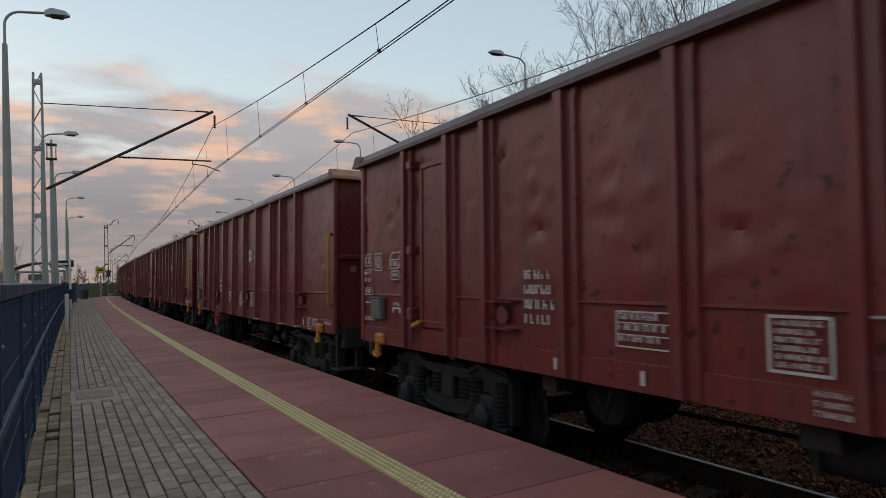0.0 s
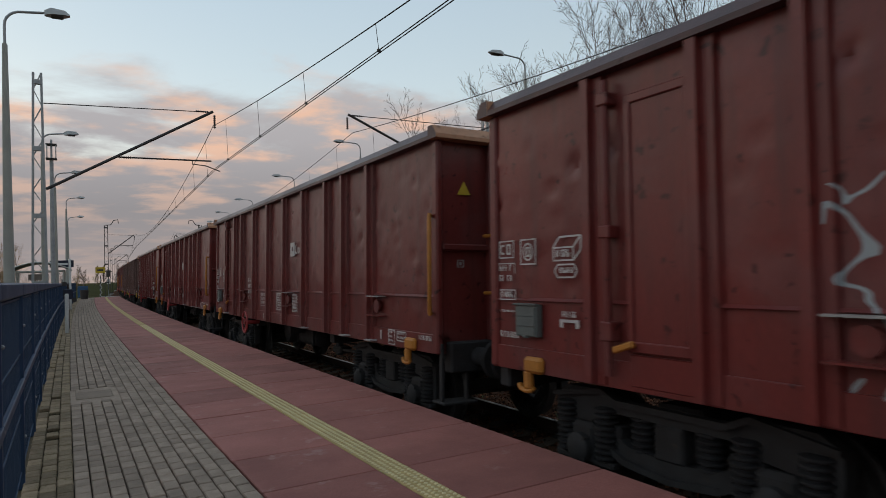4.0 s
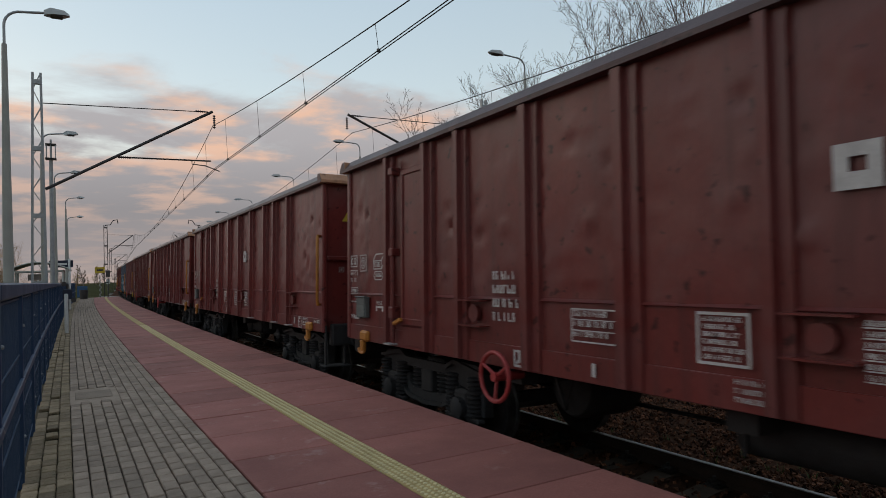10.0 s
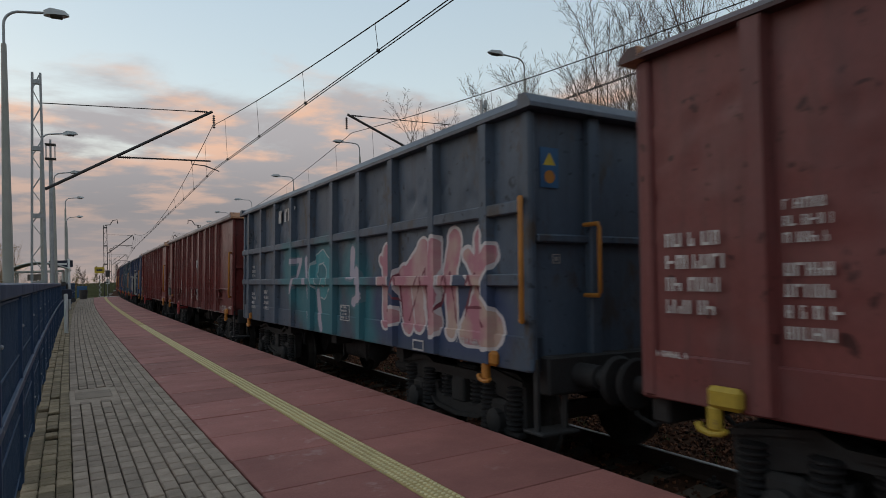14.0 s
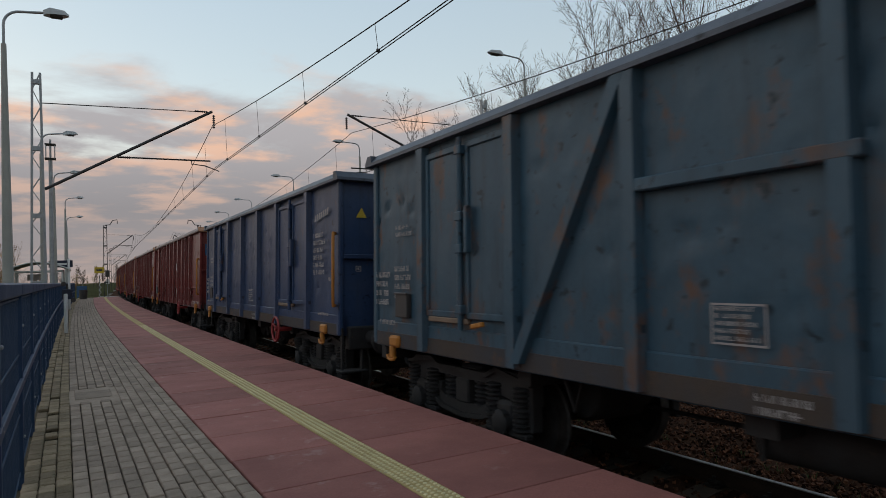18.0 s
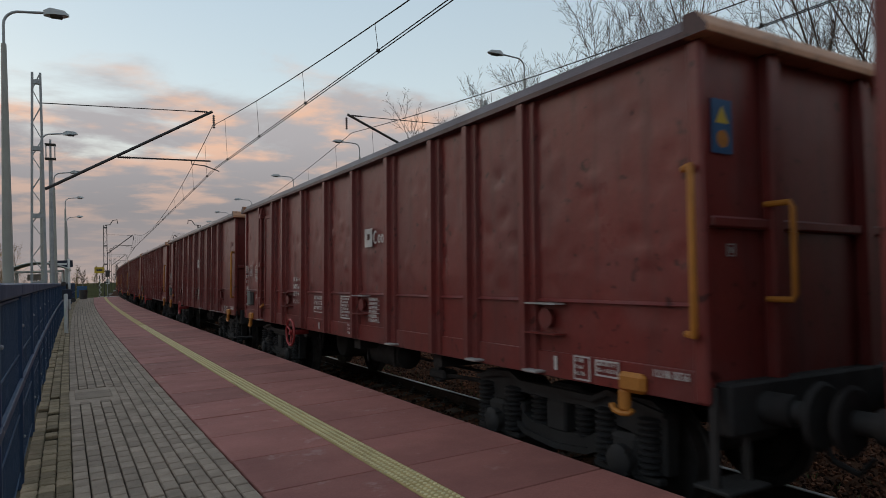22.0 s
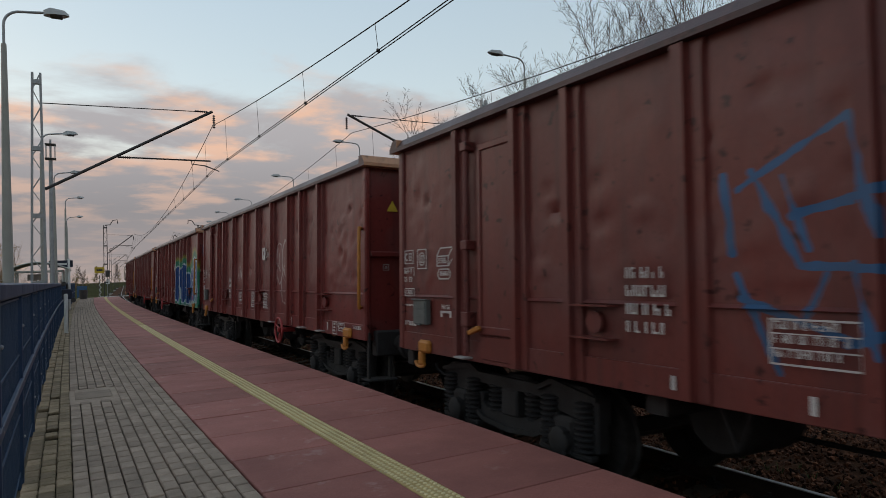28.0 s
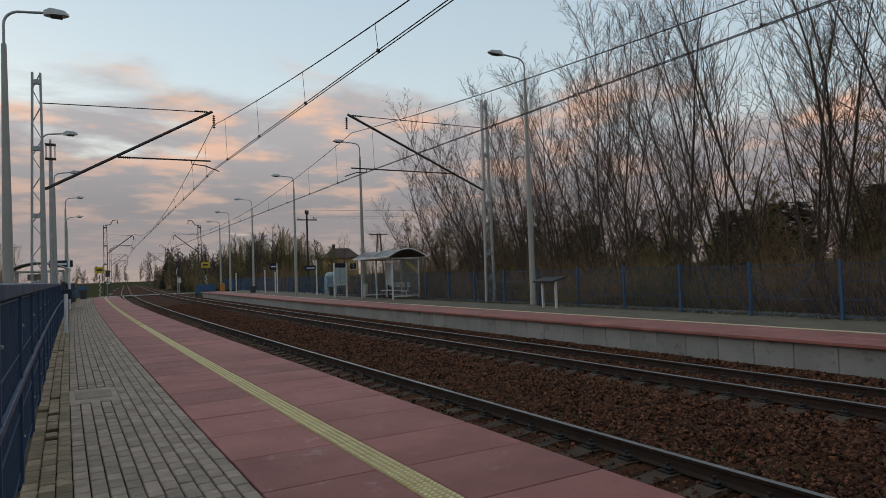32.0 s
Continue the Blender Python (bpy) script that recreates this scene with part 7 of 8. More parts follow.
def hand_wheel():
    sh = Shape()
    ring = [(-0.03, 0.235 * math.cos(a * math.pi / 12), 0.235 * math.sin(a * math.pi / 12)) for a in range(25)]
    sh.tube(ring, 0.022, 8, cap=False)
    for a in (0.5, 2.6, 4.7):
        sh.tube([(0, 0, 0), (-0.03, 0.23 * math.cos(a), 0.23 * math.sin(a))], 0.018, 6)
    sh.lathe([(0.045, -0.05), (0.045, 0.30)], 10, Matrix.Rotation(radians(90), 4, "Y"))
    return sh


def tow_hook():
    sh = Shape().box(-0.05, 0.03, -0.15, 0.11, 0.0, 0.15, c=0.03).box(-0.04, 0.03, 0.02, 0.12, -0.15, 0.02, c=0.02)
    return sh.tube([(-0.01, 0.20, -0.115), (-0.015, 0.17, -0.155), (-0.015, 0.10, -0.17), (-0.015, 0.02, -0.16), (-0.015, -0.02, -0.13)], 0.027, 8, 0.018)


def build_wagon(k, kind, pnt, colour, wheel):
    """A wagon with its frame at rail level; its front end, which leads, lies at -y."""
    L = SHORT.get(k, 14.04)
    half = (L - (1.20 if kind == "long" else 1.44)) / 2
    bog = (L - 1.44) / 2 - 1.75
    short = 0.72 if kind == "long" else 0.92
    top, rimh = TOP[kind], RIM[kind]
    zt = top - rimh
    P = PAINT[pnt]
    own = pnt.startswith("art")
    HK = M["hook_yellow"] if kind == "doors" else M["orange"]
    w = thing("freight_wagon", spot(0, NEAR_C, RAIL_Z), colour, "wagon", "wagons of the train")
    key = (kind, round(L, 2))

    def put(name, key2, make, mat=None, label="", parent=w, m=None):
        return part(name, stored((key, key2), lambda: make().mesh(name, mat or P)), mat or P, parent, label, m)

    # body
    for s in (-1, 1):
        put("side_wall", ("wall", s, k % 4 if s < 0 else 0), lambda: wall_sheet(half, SILL, zt + 0.02, s, 3.7 * (k % 4) + (50 if s > 0 else 0)), label="dented steel side sheet")
        put("sole_bar", ("sole", s), lambda: Shape().box(min(s * 1.2, s * (PANEL + 0.022)), max(s * 1.2, s * (PANEL + 0.022)), -half, half, SILL - 0.03, SILL + 0.30, c=0.012) if kind != "long" else Shape().box(min(s * 1.2, s * (PANEL + 0.02)), max(s * 1.2, s * (PANEL + 0.02)), -half, half, SILL - 0.02, SILL + 0.20, c=0.006))
        for i, y in enumerate(RIBS[kind]):
            yy = y if kind == "long" else y * half / 5.6
            wd = 0.16 if (kind == "long" and i in (3, 4, 6)) else 0.13
            if own and s < 0:
                part("stanchion", shifted(rib_shape(kind, SILL, zt, s, wd), yy).mesh("stanchion", P), P, w)
            else:
                put("stanchion", ("rib", s, wd), lambda: rib_shape(kind, SILL, zt, s, wd), m=pose(0, yy, 0))
        for e in (-1, 1):
            put("corner_post", ("corner", s, e), lambda: Shape().box(min(s * (PANEL - 0.05), s * (PANEL + 0.035)), max(s * (PANEL - 0.05), s * (PANEL + 0.035)), min(e * half - 0.06, e * half + 0.06), max(e * half - 0.06, e * half + 0.06), SILL - 0.02, zt, c=0.02))
    for e in (-1, 1):
        def end():
            return Shape().box(-PANEL + 0.03, PANEL - 0.03, min(e * half, e * (half - 0.06)), max(e * half, e * (half - 0.06)), SILL, zt)
        ew = put("end_wall", ("end", e), end, label="steel end wall with two uprights")
        for x in (-0.62, 0.62):
            put("upright", ("upright", e), lambda: Shape().box(-0.07, 0.07, min(e * half, e * (half + 0.10)), max(e * half, e * (half + 0.10)), SILL - 0.1, zt, c=0.015), parent=ew, m=pose(x, 0, 0))
        put("cross_rail", ("endrail", e), lambda: Shape().box(-PANEL + 0.05, PANEL - 0.05, min(e * (half - 0.02), e * (half + 0.07)), max(e * (half - 0.02), e * (half + 0.07)), 2.28, 2.36, c=0.015), parent=ew)
        put("headstock", ("head", e), lambda: Shape().box(-1.25, 1.25, min(e * (half - 0.05), e * (half + 0.12)), max(e * (half - 0.05), e * (half + 0.12)), 0.86, SILL + 0.12, c=0.02), M["bogie"])
        for x in (-0.875, 0.875):
            part("buffer", stored("buffer", lambda: buffer_shape().mesh("buffer", M["bogie"])), M["bogie"], w, m=pose(x, e * (half + 0.10), 1.04, 0, 0, 0 if e > 0 else 180) @ Matrix.Diagonal((1, short, 1, 1)))
        part("coupling", stored("coupling", lambda: Shape().tube([(0, 0, 0), (0, 0.25, -0.02), (0, 0.42, -0.18)], 0.045, 8).tube([(0.35, 0, 0), (0.35, 0.25, -0.35), (0.3, 0.45, -0.42), (0.25, 0.55, -0.3)], 0.025, 8).mesh("coupling", M["bogie"])), M["bogie"], w, m=pose(0, e * (half + 0.1), 0.98, 0, 0, 0 if e > 0 else 180) @ Matrix.Diagonal((1, short, 1, 1)))
        part("tow_hook", stored(("tow", kind == "doors"), lambda: tow_hook().mesh("tow_hook", HK)), HK, w, "orange roping hook" if kind != "doors" else "yellow roping hook", m=pose(-PANEL - 0.03, e * (half - 0.62), SILL - 0.02))
    if kind == "doors":
        for e in (-1, 1):
            put("end_frame", ("endframe", e), lambda: Shape().box(-PANEL + 0.02, -PANEL + 0.26, *sorted((e * half, e * (half + 0.13))), SILL - 0.05, zt, c=0.02).box(PANEL - 0.26, PANEL - 0.02, *sorted((e * half, e * (half + 0.13))), SILL - 0.05, zt, c=0.02).box(-PANEL + 0.26, PANEL - 0.26, *sorted((e * half, e * (half + 0.13))), zt - 0.18, zt - 0.02, c=0.02).add([(-PANEL + 0.26, e * (half + 0.12), zt - 0.18), (-PANEL + 0.40, e * (half + 0.12), zt - 0.18), (-PANEL + 0.26, e * (half + 0.12), zt - 0.40)], [(0, 1, 2) if e > 0 else (2, 1, 0)]), label="heavy end frame with a corner gusset")
    else:
        part("end_plate", stored("end_plate", lambda: Shape().box(-0.045, 0.045, -0.006, 0.0, 0.036, 0.045).box(-0.045, 0.045, -0.006, 0.0, -0.045, -0.036).box(-0.045, -0.036, -0.006, 0.0, -0.036, 0.036).box(0.036, 0.045, -0.006, 0.0, -0.036, 0.036).box(-0.015, 0.015, -0.006, 0.0, -0.02, 0.02).mesh("end_plate", M["stencil_dull"])), M["stencil_dull"], w, "small pale plate on the end wall", m=pose(-1.05, -half - 0.006, 2.13))
    # the step and hand rails stand at the leading near corner, and at the far rear corner
    for sx, e in ((-1, -1), (1, 1)):
        y = e * half
        rmat, rl = (P, "painted tubular hand rail") if pnt == "brown" else (M["orange"], "orange tubular hand rail")
        put("hand_rail", ("rail_a", sx), lambda: loop_rail([(sx * (PANEL + 0.03), y - e * 0.10, 2.69), (sx * (PANEL + 0.11), y + e * 0.02, 2.69), (sx * (PANEL + 0.12), y + e * 0.03, 2.64), (sx * (PANEL + 0.12), y + e * 0.03, 1.62), (sx * (PANEL + 0.11), y + e * 0.02, 1.55), (sx * (PANEL + 0.03), y - e * 0.10, 1.55)], 0.026), rmat, rl)
        put("hand_rail", ("rail_b", sx), lambda: loop_rail([(sx * 0.75, y + e * 0.07, 2.46), (sx * 0.75, y + e * 0.26, 2.46), (sx * 0.75, y + e * 0.28, 2.42), (sx * 0.75, y + e * 0.28, 1.82), (sx * 0.75, y + e * 0.26, 1.78), (sx * 0.75, y + e * 0.07, 1.78)], 0.022), rmat, rl)
        put("step", ("step", sx), lambda: Shape().box(min(sx * 0.95, sx * 1.4), max(sx * 0.95, sx * 1.4), y + e * 0.06 - 0.14, y + e * 0.06 + 0.14, 0.52, 0.55, c=0.008).box(min(sx * 1.0, sx * 1.03), max(sx * 1.0, sx * 1.03), y + e * 0.06 - 0.03, y + e * 0.06 + 0.03, 0.54, 1.1).box(min(sx * 1.33, sx * 1.36), max(sx * 1.33, sx * 1.36), y + e * 0.06 - 0.03, y + e * 0.06 + 0.03, 0.54, 1.2), M["bogie"])

    def chord(which):
        sh = Shape()
        r = half - 0.022
        prof = [(PANEL - 0.09, zt), (HALF + 0.0, zt), (HALF + 0.0, zt + rimh * 0.3), (HALF - 0.085, top), (PANEL - 0.09, top)]
        for s in (-1, 1) if not which else ():
            pr = [(s * x, z) for x, z in prof]
            sh.prism(pr if s > 0 else pr[::-1], -r, r)
        # across the ends
        for e in (which,) if which else ():
            n = len(prof)
            pr = [(e * (x - PANEL + 0.09 + half - 0.02 + (0.003 if i in (1, 2, 3) else 0.0)), z) for i, (x, z) in enumerate(prof)]
            v = [(-HALF, y, z) for y, z in pr] + [(HALF, y, z) for y, z in pr]
            f = [tuple(range(n)), tuple(range(2 * n - 1, n - 1, -1))] + [(i + n, (i + 1) % n + n, (i + 1) % n, i) for i in range(n)]
            sh.add(v, f)
        return sh
    RM = PAINT["rim_blue" if kind in ("blue", "braced", "grid") else "rim_red"]
    put("top_chord", "chord", lambda: chord(0), RM, label="thick dusty steel rim along the top")
    for e in (-1, 1):
        ec = put("end_chord", ("end_chord", e), lambda: chord(e), RM if kind in ("blue", "braced", "grid") else PAINT["rim_tan"], label="steel rim across the end")
        if len(ec.data.materials) < 2:
            ec.data.materials.append(RM)
            for i in (0, 1):
                ec.data.polygons[i].material_index = 1
    put("floor", "floor", lambda: Shape().box(-PANEL + 0.05, PANEL - 0.05, -half + 0.05, half - 0.05, SILL, SILL + 0.06).box(-0.16, 0.16, -half, half, 0.86, SILL).box(-1.2, 1.2, -0.12, 0.12, 0.9, SILL).box(-1.2, 1.2, -2.6, -2.4, 0.9, SILL).box(-1.2, 1.2, 2.4, 2.6, 0.9, SILL), M["bogie"])
    # brake gear below
    put("air_tank", "tank", lambda: Shape().lathe([(0.05, -0.62), (0.19, -0.55), (0.19, 0.55), (0.05, 0.62)], 18, Matrix.Translation((-0.75, -0.32, 0.84)) @ Matrix.Rotation(radians(90), 4, "X")), M["bogie"])
    # solid dark drum added in place of the round shade near the hand wheel
    put("brake_drum", "drum", lambda: Shape().lathe([(0.05, -0.42), (0.29, -0.38), (0.33, -0.32), (0.33, 0.32), (0.29, 0.38), (0.05, 0.42)], 22, Matrix.Translation((-0.1, 2.50, 0.80)) @ Matrix.Rotation(radians(90), 4, "Y")), M["bogie"])
    put("brake_linkage", "link", lambda: Shape().tube([(-0.85, -half + 2.9, 0.78), (-0.85, -2.1, 0.72)], 0.028, 6).box(-0.9, -0.8, -2.02, -1.86, 0.62, 1.1, c=0.02).box(-0.92, -0.7, -2.16, -1.76, 0.66, 0.78, c=0.03).tube([(-0.95, -0.78, 1.1), (-0.95, -0.80, 0.68)], 0.02, 6).tube([(-0.95, 0.14, 1.1), (-0.95, 0.16, 0.68)], 0.02, 6).tube([(-1.1, 1.75, 1.1), (-1.08, 1.9, 0.74), (-1.1, 2.05, 1.1)], 0.022, 6).tube([(0.2, -half + 2.6, 0.6), (0.2, half - 2.6, 0.6)], 0.025, 6), M["bogie"])
    for y in (-bog, bog):
        bogie(w, y)
    if wheel:
        yw = (2.42 if kind == "long" else 1.5) if wheel > 0 else -2.5
        part("brake_wheel", stored("wheel", lambda: hand_wheel().mesh("brake_wheel", M["red"])), M["red"], w, "red spoked brake hand wheel", m=pose(-PANEL - 0.12, yw, 1.0))
        if kind == "long":
            plate = Shape()
            frame_box(plate, XS, yw - 0.16, 1.27, 0.30, 0.16, 0.022)
            stroke_mark(plate, XS, [(yw - 0.20, 1.14), (yw - 0.30, 1.24), (yw - 0.36, 1.18), (yw - 0.43, 1.23)], 0.022)
            tagged(part("brake_plate", stored(("brake_plate", yw), lambda: plate.mesh("brake_plate", M["stencil"], smooth=False)), M["stencil"], w, "white framed brake mark"), kind="stuff")
    # details of each build
    mk, ink = marks_long, M["stencil"]
    if kind == "long":
        put("lower_band", "band", lambda: Shape().prism([(-PANEL - 0.034, 1.740), (-PANEL - 0.030, 1.735), (-PANEL + 0.0, 1.735), (-PANEL + 0.0, 1.765)], -half + 0.05, half - 0.05), label="welded seam ledge")
        for y in (3.2, -0.4, -4.55):
            for z in (1.455, 1.715):
                worn = z > 1.6 and ((k * 7 + round(y)) % 5 == 0)
                pm = M["stencil_dull"] if worn else P
                part("pocket_plate", stored((key, "pocket"), lambda: Shape().box(-HALF - 0.02, -PANEL, -0.48, -0.06, 0, 0.014).mesh("pocket_plate", P)), pm, w, "bare pale pocket plate" if worn else "", m=pose(0, y, z, 0, 0, 0))
            put("pocket_boss", "boss", lambda: Shape().lathe([(0.09, 0), (0.085, 0.04), (0.06, 0.055)], 12, Matrix.Translation((-PANEL - 0.06, -0.27, 1.59)) @ Matrix.Rotation(radians(90), 4, "Y")), m=pose(0, y, 0))
        for y in (5.0, -1.6, -3.57, -4.55)[k % 2:]:
            part("foot_plate", stored("footplate", lambda: Shape().box(-HALF - 0.035, -PANEL, -0.22, -0.02, 0, 0.022, c=0.006).mesh("foot_plate", M["stencil_dull"])), M["stencil_dull"], w, "pale worn plate at a stanchion foot", m=pose(0, y, SILL + 0.005))
        put("door", "tail_door", lambda: Shape().box(-PANEL - 0.055, -PANEL, 4.02, 4.08, 1.40, 3.33, c=0.008).box(-PANEL - 0.055, -PANEL, 4.57, 4.63, 1.40, 3.33, c=0.008).box(-PANEL - 0.055, -PANEL, 4.02, 4.63, 3.27, 3.34, c=0.008).box(-PANEL - 0.055, -PANEL, 4.02, 4.63, 1.38, 1.46, c=0.008).box(-PANEL - 0.036, -PANEL, 4.03, 4.62, 1.39, 3.32))
        put("door_sill", "tail_sill", lambda: Shape().box(-PANEL - 0.030, -PANEL, 4.02, 4.63, 1.12, 1.36, c=0.008))
        put("locking_bar", "tail_bar", lambda: Shape().tube([(-PANEL - 0.08, 4.80, 1.18), (-PANEL - 0.08, 4.80, 3.50)], 0.03, 8).box(-PANEL - 0.12, -PANEL, 4.74, 4.86, 1.45, 1.6, c=0.01).box(-PANEL - 0.12, -PANEL, 4.74, 4.86, 2.25, 2.35, c=0.01).box(-PANEL - 0.12, -PANEL, 4.74, 4.86, 3.3, 3.4, c=0.01))
        if k in (21, 28, 7):
            chip = random.Random(k)
            flakes = Shape()
            for i in range(26):
                z = 1.5 + 1.75 * chip.random()
                flakes.box(-PANEL - 0.114, -PANEL - 0.105, 4.76 + chip.uniform(-0.02, 0.03), 4.80 + chip.uniform(0.0, 0.05), z, z + chip.uniform(0.02, 0.13))
            tagged(part("peeled_paint", flakes, M["stencil"], w, "pale peeled paint on the locking bar"), kind="stuff")
        part("lever", stored("lever", lambda: Shape().box(-0.025, 0.025, -0.16, 0.05, -0.025, 0.025, c=0.01).mesh("lever", M["orange"])), M["orange"], w, "orange door lever", m=pose(-PANEL - 0.1, 4.68, 1.40, -18))
        part("placard_holder", stored("holder", lambda: Shape().box(-0.02, 0.05, -0.2, 0.2, -0.18, 0.18, c=0.01).box(-0.045, 0.0, -0.21, 0.21, 0.165, 0.19, c=0.006).box(-0.03, -0.02, -0.17, 0.17, 0.05, 0.155).box(-0.03, -0.02, -0.17, 0.17, -0.06, 0.04).box(-0.03, -0.02, -0.17, 0.17, -0.16, -0.07).box(-0.04, 0.0, -0.04, 0.04, -0.19, -0.165).mesh("placard_holder", M["sign_box"])), M["sign_box"], w, "grey-green placard holder", m=pose(-PANEL - 0.06, 5.845, 1.56) @ Matrix.Diagonal((1, 0.80, 0.82, 1)))
    elif kind == "doors":
        mk = marks_doors
        for y1, y0 in ((3.72, 1.97), (-1.97, -3.72)):
            f = half / 5.6
            leaves, bar = door_pair(kind, y1 * f, y0 * f, zt - 0.12, -1)
            for i, leaf in enumerate(leaves):
                d = part("door", stored((key, "door", y1, i), lambda: leaf.mesh("door", P)), P, w)
            part("locking_bar", stored((key, "bar", y1), lambda: bar.mesh("locking_bar", P)), P, d)
            part("kick_plate", stored((key, "kick", y1), lambda: Shape().box(-PANEL - 0.045, -PANEL, y0 * f + 0.07, y1 * f - 0.07, SILL + 0.02, SILL + 0.30, c=0.008).mesh("kick_plate", M["pale_sheet"])), M["pale_sheet"], d, "pale primer-coated sill plate")
    elif kind in ("blue", "braced"):
        mk, ink = marks_blue, M["stencil_dull"]
        for y1, y0 in ((4.2, 2.4), (-2.2 if kind == "blue" else -2.3, -4.15)):
            f = half / 5.6
            leaves, bar = door_pair(kind, y1 * f, y0 * f, zt - 0.10, -1)
            for i, leaf in enumerate(leaves):
                d = part("door", stored((key, "door", y1, i), lambda: leaf.mesh("door", P)), P, w)
            part("locking_bar", stored((key, "bar", y1), lambda: bar.mesh("locking_bar", P)), P, d)
            part("pale_strip", stored((key, "strip", y1), lambda: Shape().box(-PANEL - 0.06, -PANEL, (y0 + y1) / 2 * f - 0.1, y1 * f - 0.15, SILL + 0.36, SILL + 0.42, c=0.01).mesh("pale_strip", M["pale_sheet"])), M["pale_sheet"], d, "chipped pale strip below the door")
        part("placard_holder", stored("blue_holder", lambda: Shape().box(-0.02, 0.05, -0.16, 0.16, -0.15, 0.15, c=0.01).box(-0.04, 0.0, -0.17, 0.17, 0.135, 0.16, c=0.006).mesh("placard_holder", M["dark_steel"])), M["dark_steel"], w, "dark placard holder", m=pose(-PANEL - 0.05, 4.72, 1.62))
        part("lever", stored("lever", lambda: Shape().box(-0.025, 0.025, -0.16, 0.05, -0.025, 0.025, c=0.01).mesh("lever", M["orange"])), M["orange"], w, "orange door lever", m=pose(-PANEL - 0.1, 2.98, 1.46, -10))
        put("sill_band", "sillband", lambda: Shape().box(-PANEL - 0.028, -PANEL + 0.02, -half + 0.02, half - 0.02, SILL - 0.02, SILL + 0.16, c=0.004), M["grimy_sill"], label="grimy unpainted sill")
        if kind == "braced":
            def brace(ya, yb):
                sh = Shape()
                for dx in (0.0,):
                    sh.add([(-PANEL, ya - 0.09, zt), (-PANEL, ya + 0.09, zt), (-PANEL, yb + 0.09, SILL + 0.05), (-PANEL, yb - 0.09, SILL + 0.05), (-HALF + 0.01, ya - 0.07, zt), (-HALF + 0.01, ya + 0.07, zt), (-HALF + 0.01, yb + 0.07, SILL + 0.05), (-HALF + 0.01, yb - 0.07, SILL + 0.05)],
                           [(4, 5, 6, 7), (0, 4, 7, 3), (5, 1, 2, 6), (0, 1, 5, 4), (7, 6, 2, 3)])
                return sh
            put("brace", "brace_a", lambda: brace(0.95, 2.32))
            put("brace", "brace_b", lambda: brace(-0.95, -2.32))
            put("cross_rail", "cross", lambda: Shape().box(-HALF + 0.01, -PANEL, -0.80, 0.80, 2.58, 2.68, c=0.01))
    elif kind == "grid":
        mk, ink = marks_grid, M["stencil"]
        for z in (2.56, 1.87):
            put("cross_rail", ("rail", z), lambda: Shape().box(-HALF + 0.016, -PANEL, -half + 0.05, half - 0.05, z, z + 0.12, c=0.012))
        e = Shape()
        for i, yy in enumerate((2.6, 2.2, 1.95, 1.7)):
            e.box(XS - 0.002, XS, yy - (0.1 if i else 0.18), yy, 3.1, 3.35)
            e.box(XS - 0.002, XS, yy - 0.2, yy, 3.29, 3.35)
        tagged(part("emblem", stored("grid_emblem", lambda: e.mesh("emblem", ink)), ink, w, "pale blocky device"), kind="stuff")
    for i, (sh, label) in enumerate(stored(("marks", kind), mk)):
        tagged(part("stencil_block", stored(("mark", kind, i), lambda: sh.mesh("stencil_block", ink, smooth=False)), ink, w, label), kind="stuff")
    # warning plates on the leading end
    yb = -half - 0.012
    if k % 3 != 1:
        tri = lambda mm: Shape().add([(-0.09, 0, 0), (0.09, 0, 0), (0, 0, 0.16), (-0.09, -0.006, 0), (0.09, -0.006, 0), (0, -0.006, 0.16)], [(3, 4, 5), (0, 3, 5, 2), (4, 1, 2, 5), (0, 1, 4, 3)]).mesh("warning_sign", mm)
        part("warning_sign", stored("tri", lambda: tri(M["sign_yellow"])), M["sign_yellow"], w, "yellow warning triangle", m=pose(-0.95 if k % 2 else -1.0, yb, 2.95))
    if k in (4, 7, 10, 13, 15, 19, 22, 24, 25, 2):
        pl = part("warning_plate", stored("plate", lambda: Shape().box(-0.15, 0.15, -0.006, 0.0, -0.26, 0.26).mesh("warning_plate", M["sign_blue"])), M["sign_blue"], w, "blue plate with yellow signs", m=pose(-1.12, yb + 0.003, 3.0) @ Matrix.Scale(0.74, 4))
        part("warning_sign", stored("tri2", lambda: Shape().add([(-0.1, -0.008, 0.03), (0.1, -0.008, 0.03), (0, -0.008, 0.2)], [(0, 1, 2)]).mesh("warning_sign", M["sign_yellow"])), M["sign_yellow"], pl, "yellow warning triangle")
        part("warning_disc", stored("disc", lambda: Shape().lathe([(0.085, 0), (0.085, 0.003), (0.05, 0.003)], 18, Matrix.Translation((0, -0.008, -0.12)) @ Matrix.Rotation(radians(90), 4, "X")).mesh("warning_disc", M["orange"])), M["orange"], pl, "round orange sign")
    return w


def shifted(sh, y):
    sh.v = [(a, b + y, c) for a, b, c in sh.v]
    return sh


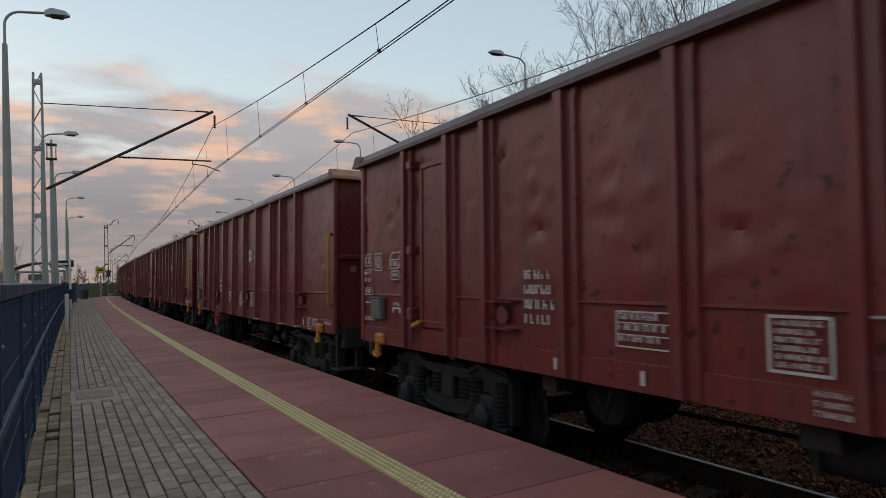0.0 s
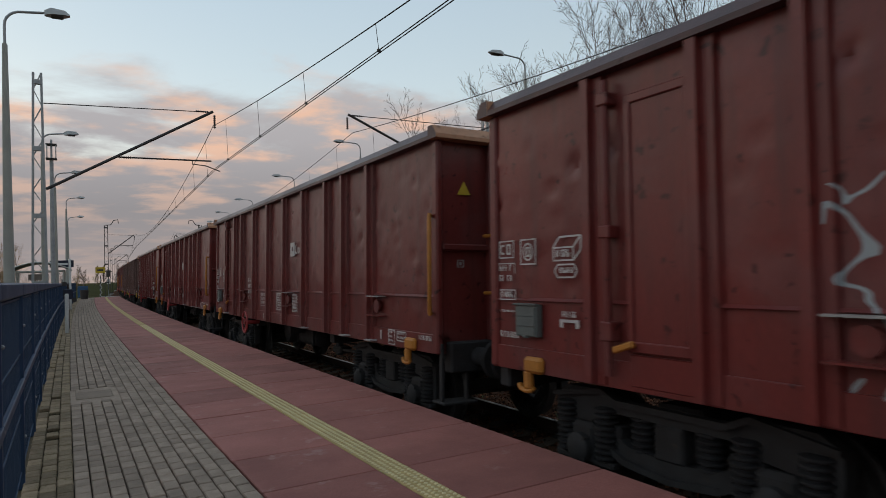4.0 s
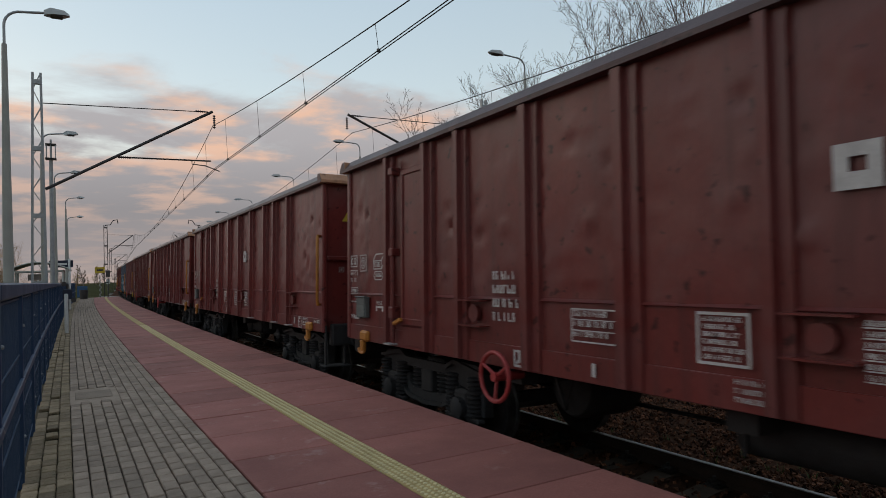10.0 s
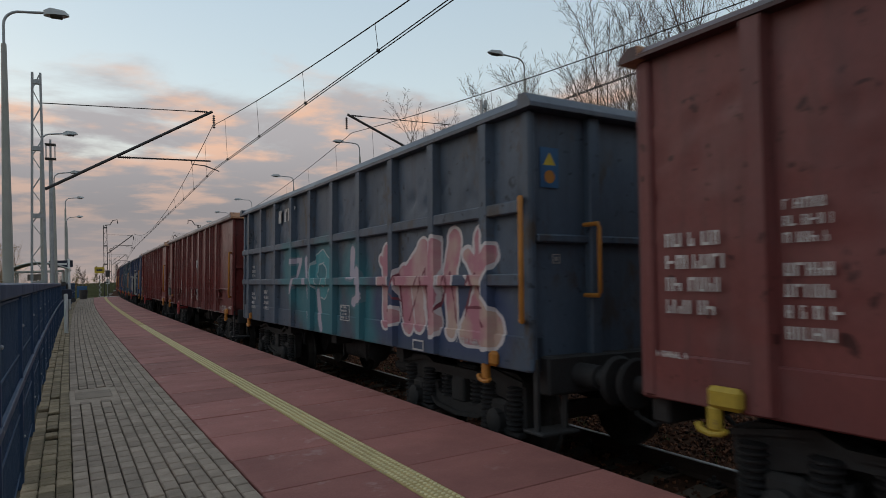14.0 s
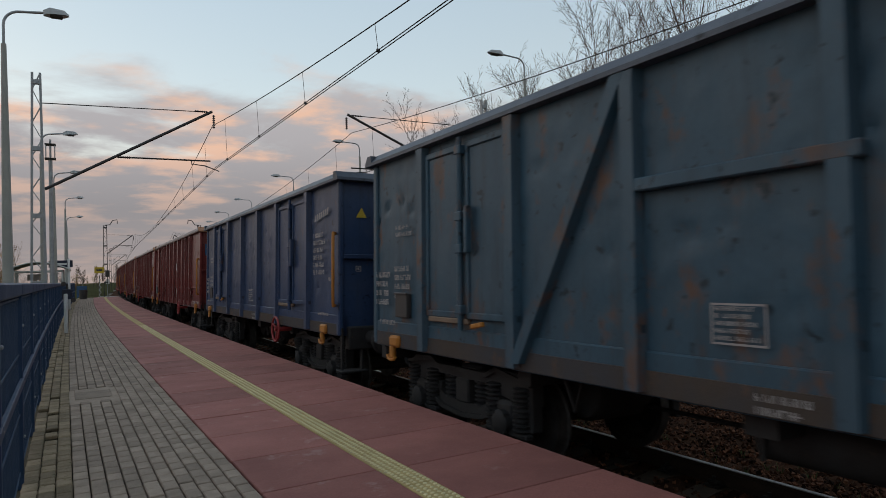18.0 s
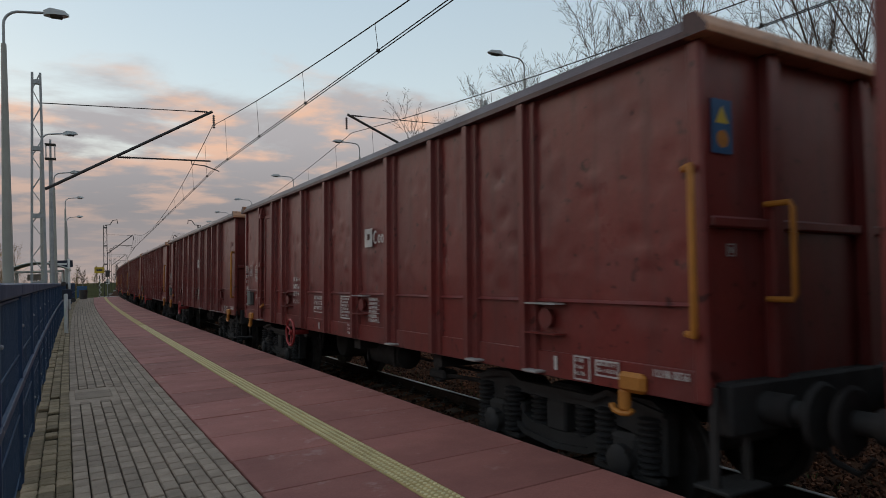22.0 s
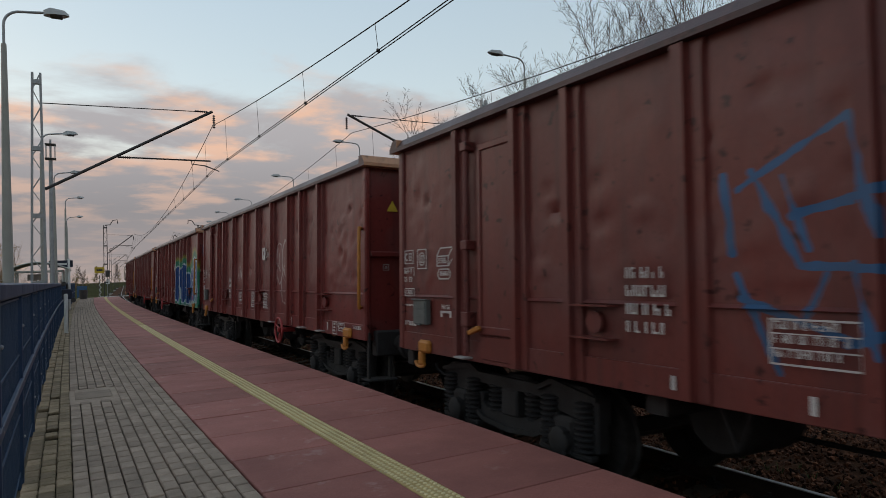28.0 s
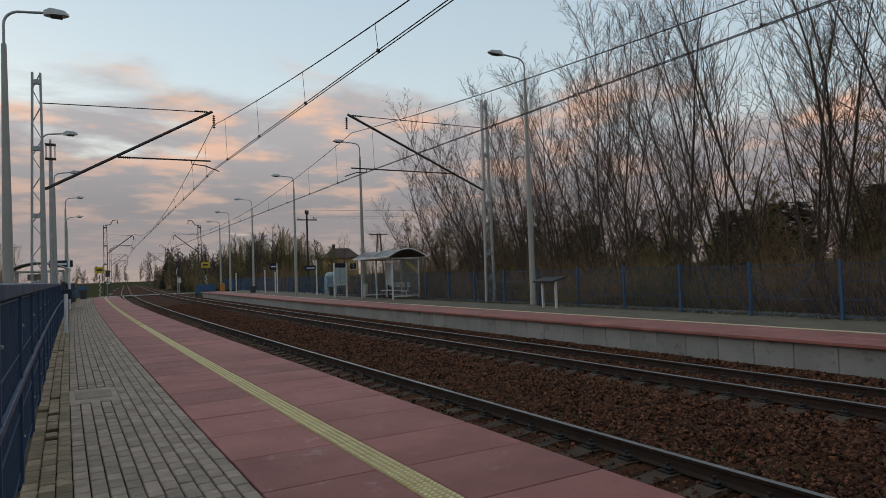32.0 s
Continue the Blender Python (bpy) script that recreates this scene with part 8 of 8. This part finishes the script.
SPECIAL = {
    2: ("long", "art_blue", "red-brown open wagon with large blue and white spray-painted lettering"),
    3: ("long", "art_swirl", "red-brown open wagon with pale chalk swirls on its side"),
    4: ("long", "art_sky", "red-brown open wagon with a thin blue spray-painted tag"),
    12: ("long", "art_chalk", "red-brown open wagon with white painted patches and thin white tags"),
    14: ("blue", "blue", "navy blue steel open wagon with double side doors"),
    15: ("braced", "steel_blue", "worn steel-blue open wagon with diagonal braces and rust"),
    16: ("blue", "art_bluewagon", "navy blue open wagon with faded grey spray-painted lettering"),
    19: ("grid", "art_pink", "slate-blue open wagon with pink and teal spray-painted lettering"),
    20: ("doors", "brick", "brick-red steel open wagon with double side doors"),
    25: ("doors", "brick", "brick-red steel open wagon with double side doors"),
    26: ("doors", "brown", "faded brown steel open wagon with double side doors"),
    27: ("doors", "brown", "faded brown steel open wagon with double side doors"),
    28: ("long", "art_silver", "red-brown open wagon with black and silver spray-painted lettering"),
    31: ("long", "art_grey", "red-brown open wagon with faint grey spray-painted tags"),
}
WHEEL = {4: 0, 13: -1, 7: -1, 3: -1, 1: -1, 0: -1, 26: -1, 14: -1, 15: -1, 35: 0, 23: 0, 19: 0}


def tail_s(t):
    """Where the rear rim of the last wagon is at t seconds."""
    q = t - 31.0
    return 17.20 - (15.5267 * q + 0.0068276 * q * q - 0.00010214 * q ** 3)


LEAN = math.degrees(math.atan(CANT / 1.5))
wagons = []
for k in range(37):
    kind, pnt, colour = SPECIAL.get(k, ("long", "oxide" if k % 3 else "oxide_dark", "red-brown steel open wagon with ribbed dented sides"))
    wagons.append(build_wagon(k, kind, pnt, colour, WHEEL.get(k, 1)))


def motions():
    """The train runs along the near track towards and past the platform."""
    behind = 0.0
    for k, w in enumerate(wagons):
        L = SHORT.get(k, 14.04)
        rows = []
        for t in [float(i) for i in range(32)] + [31.9, 32.0]:
            s = tail_s(t) - behind - (L - 0.9) / 2 - (0.35 if t == 32.0 else 0.0)
            rows.append((t, spot(s, NEAR_C, RAIL_Z + CANT / 2, 0, LEAN)))
        walk(w, rows)
        behind += L


motions()
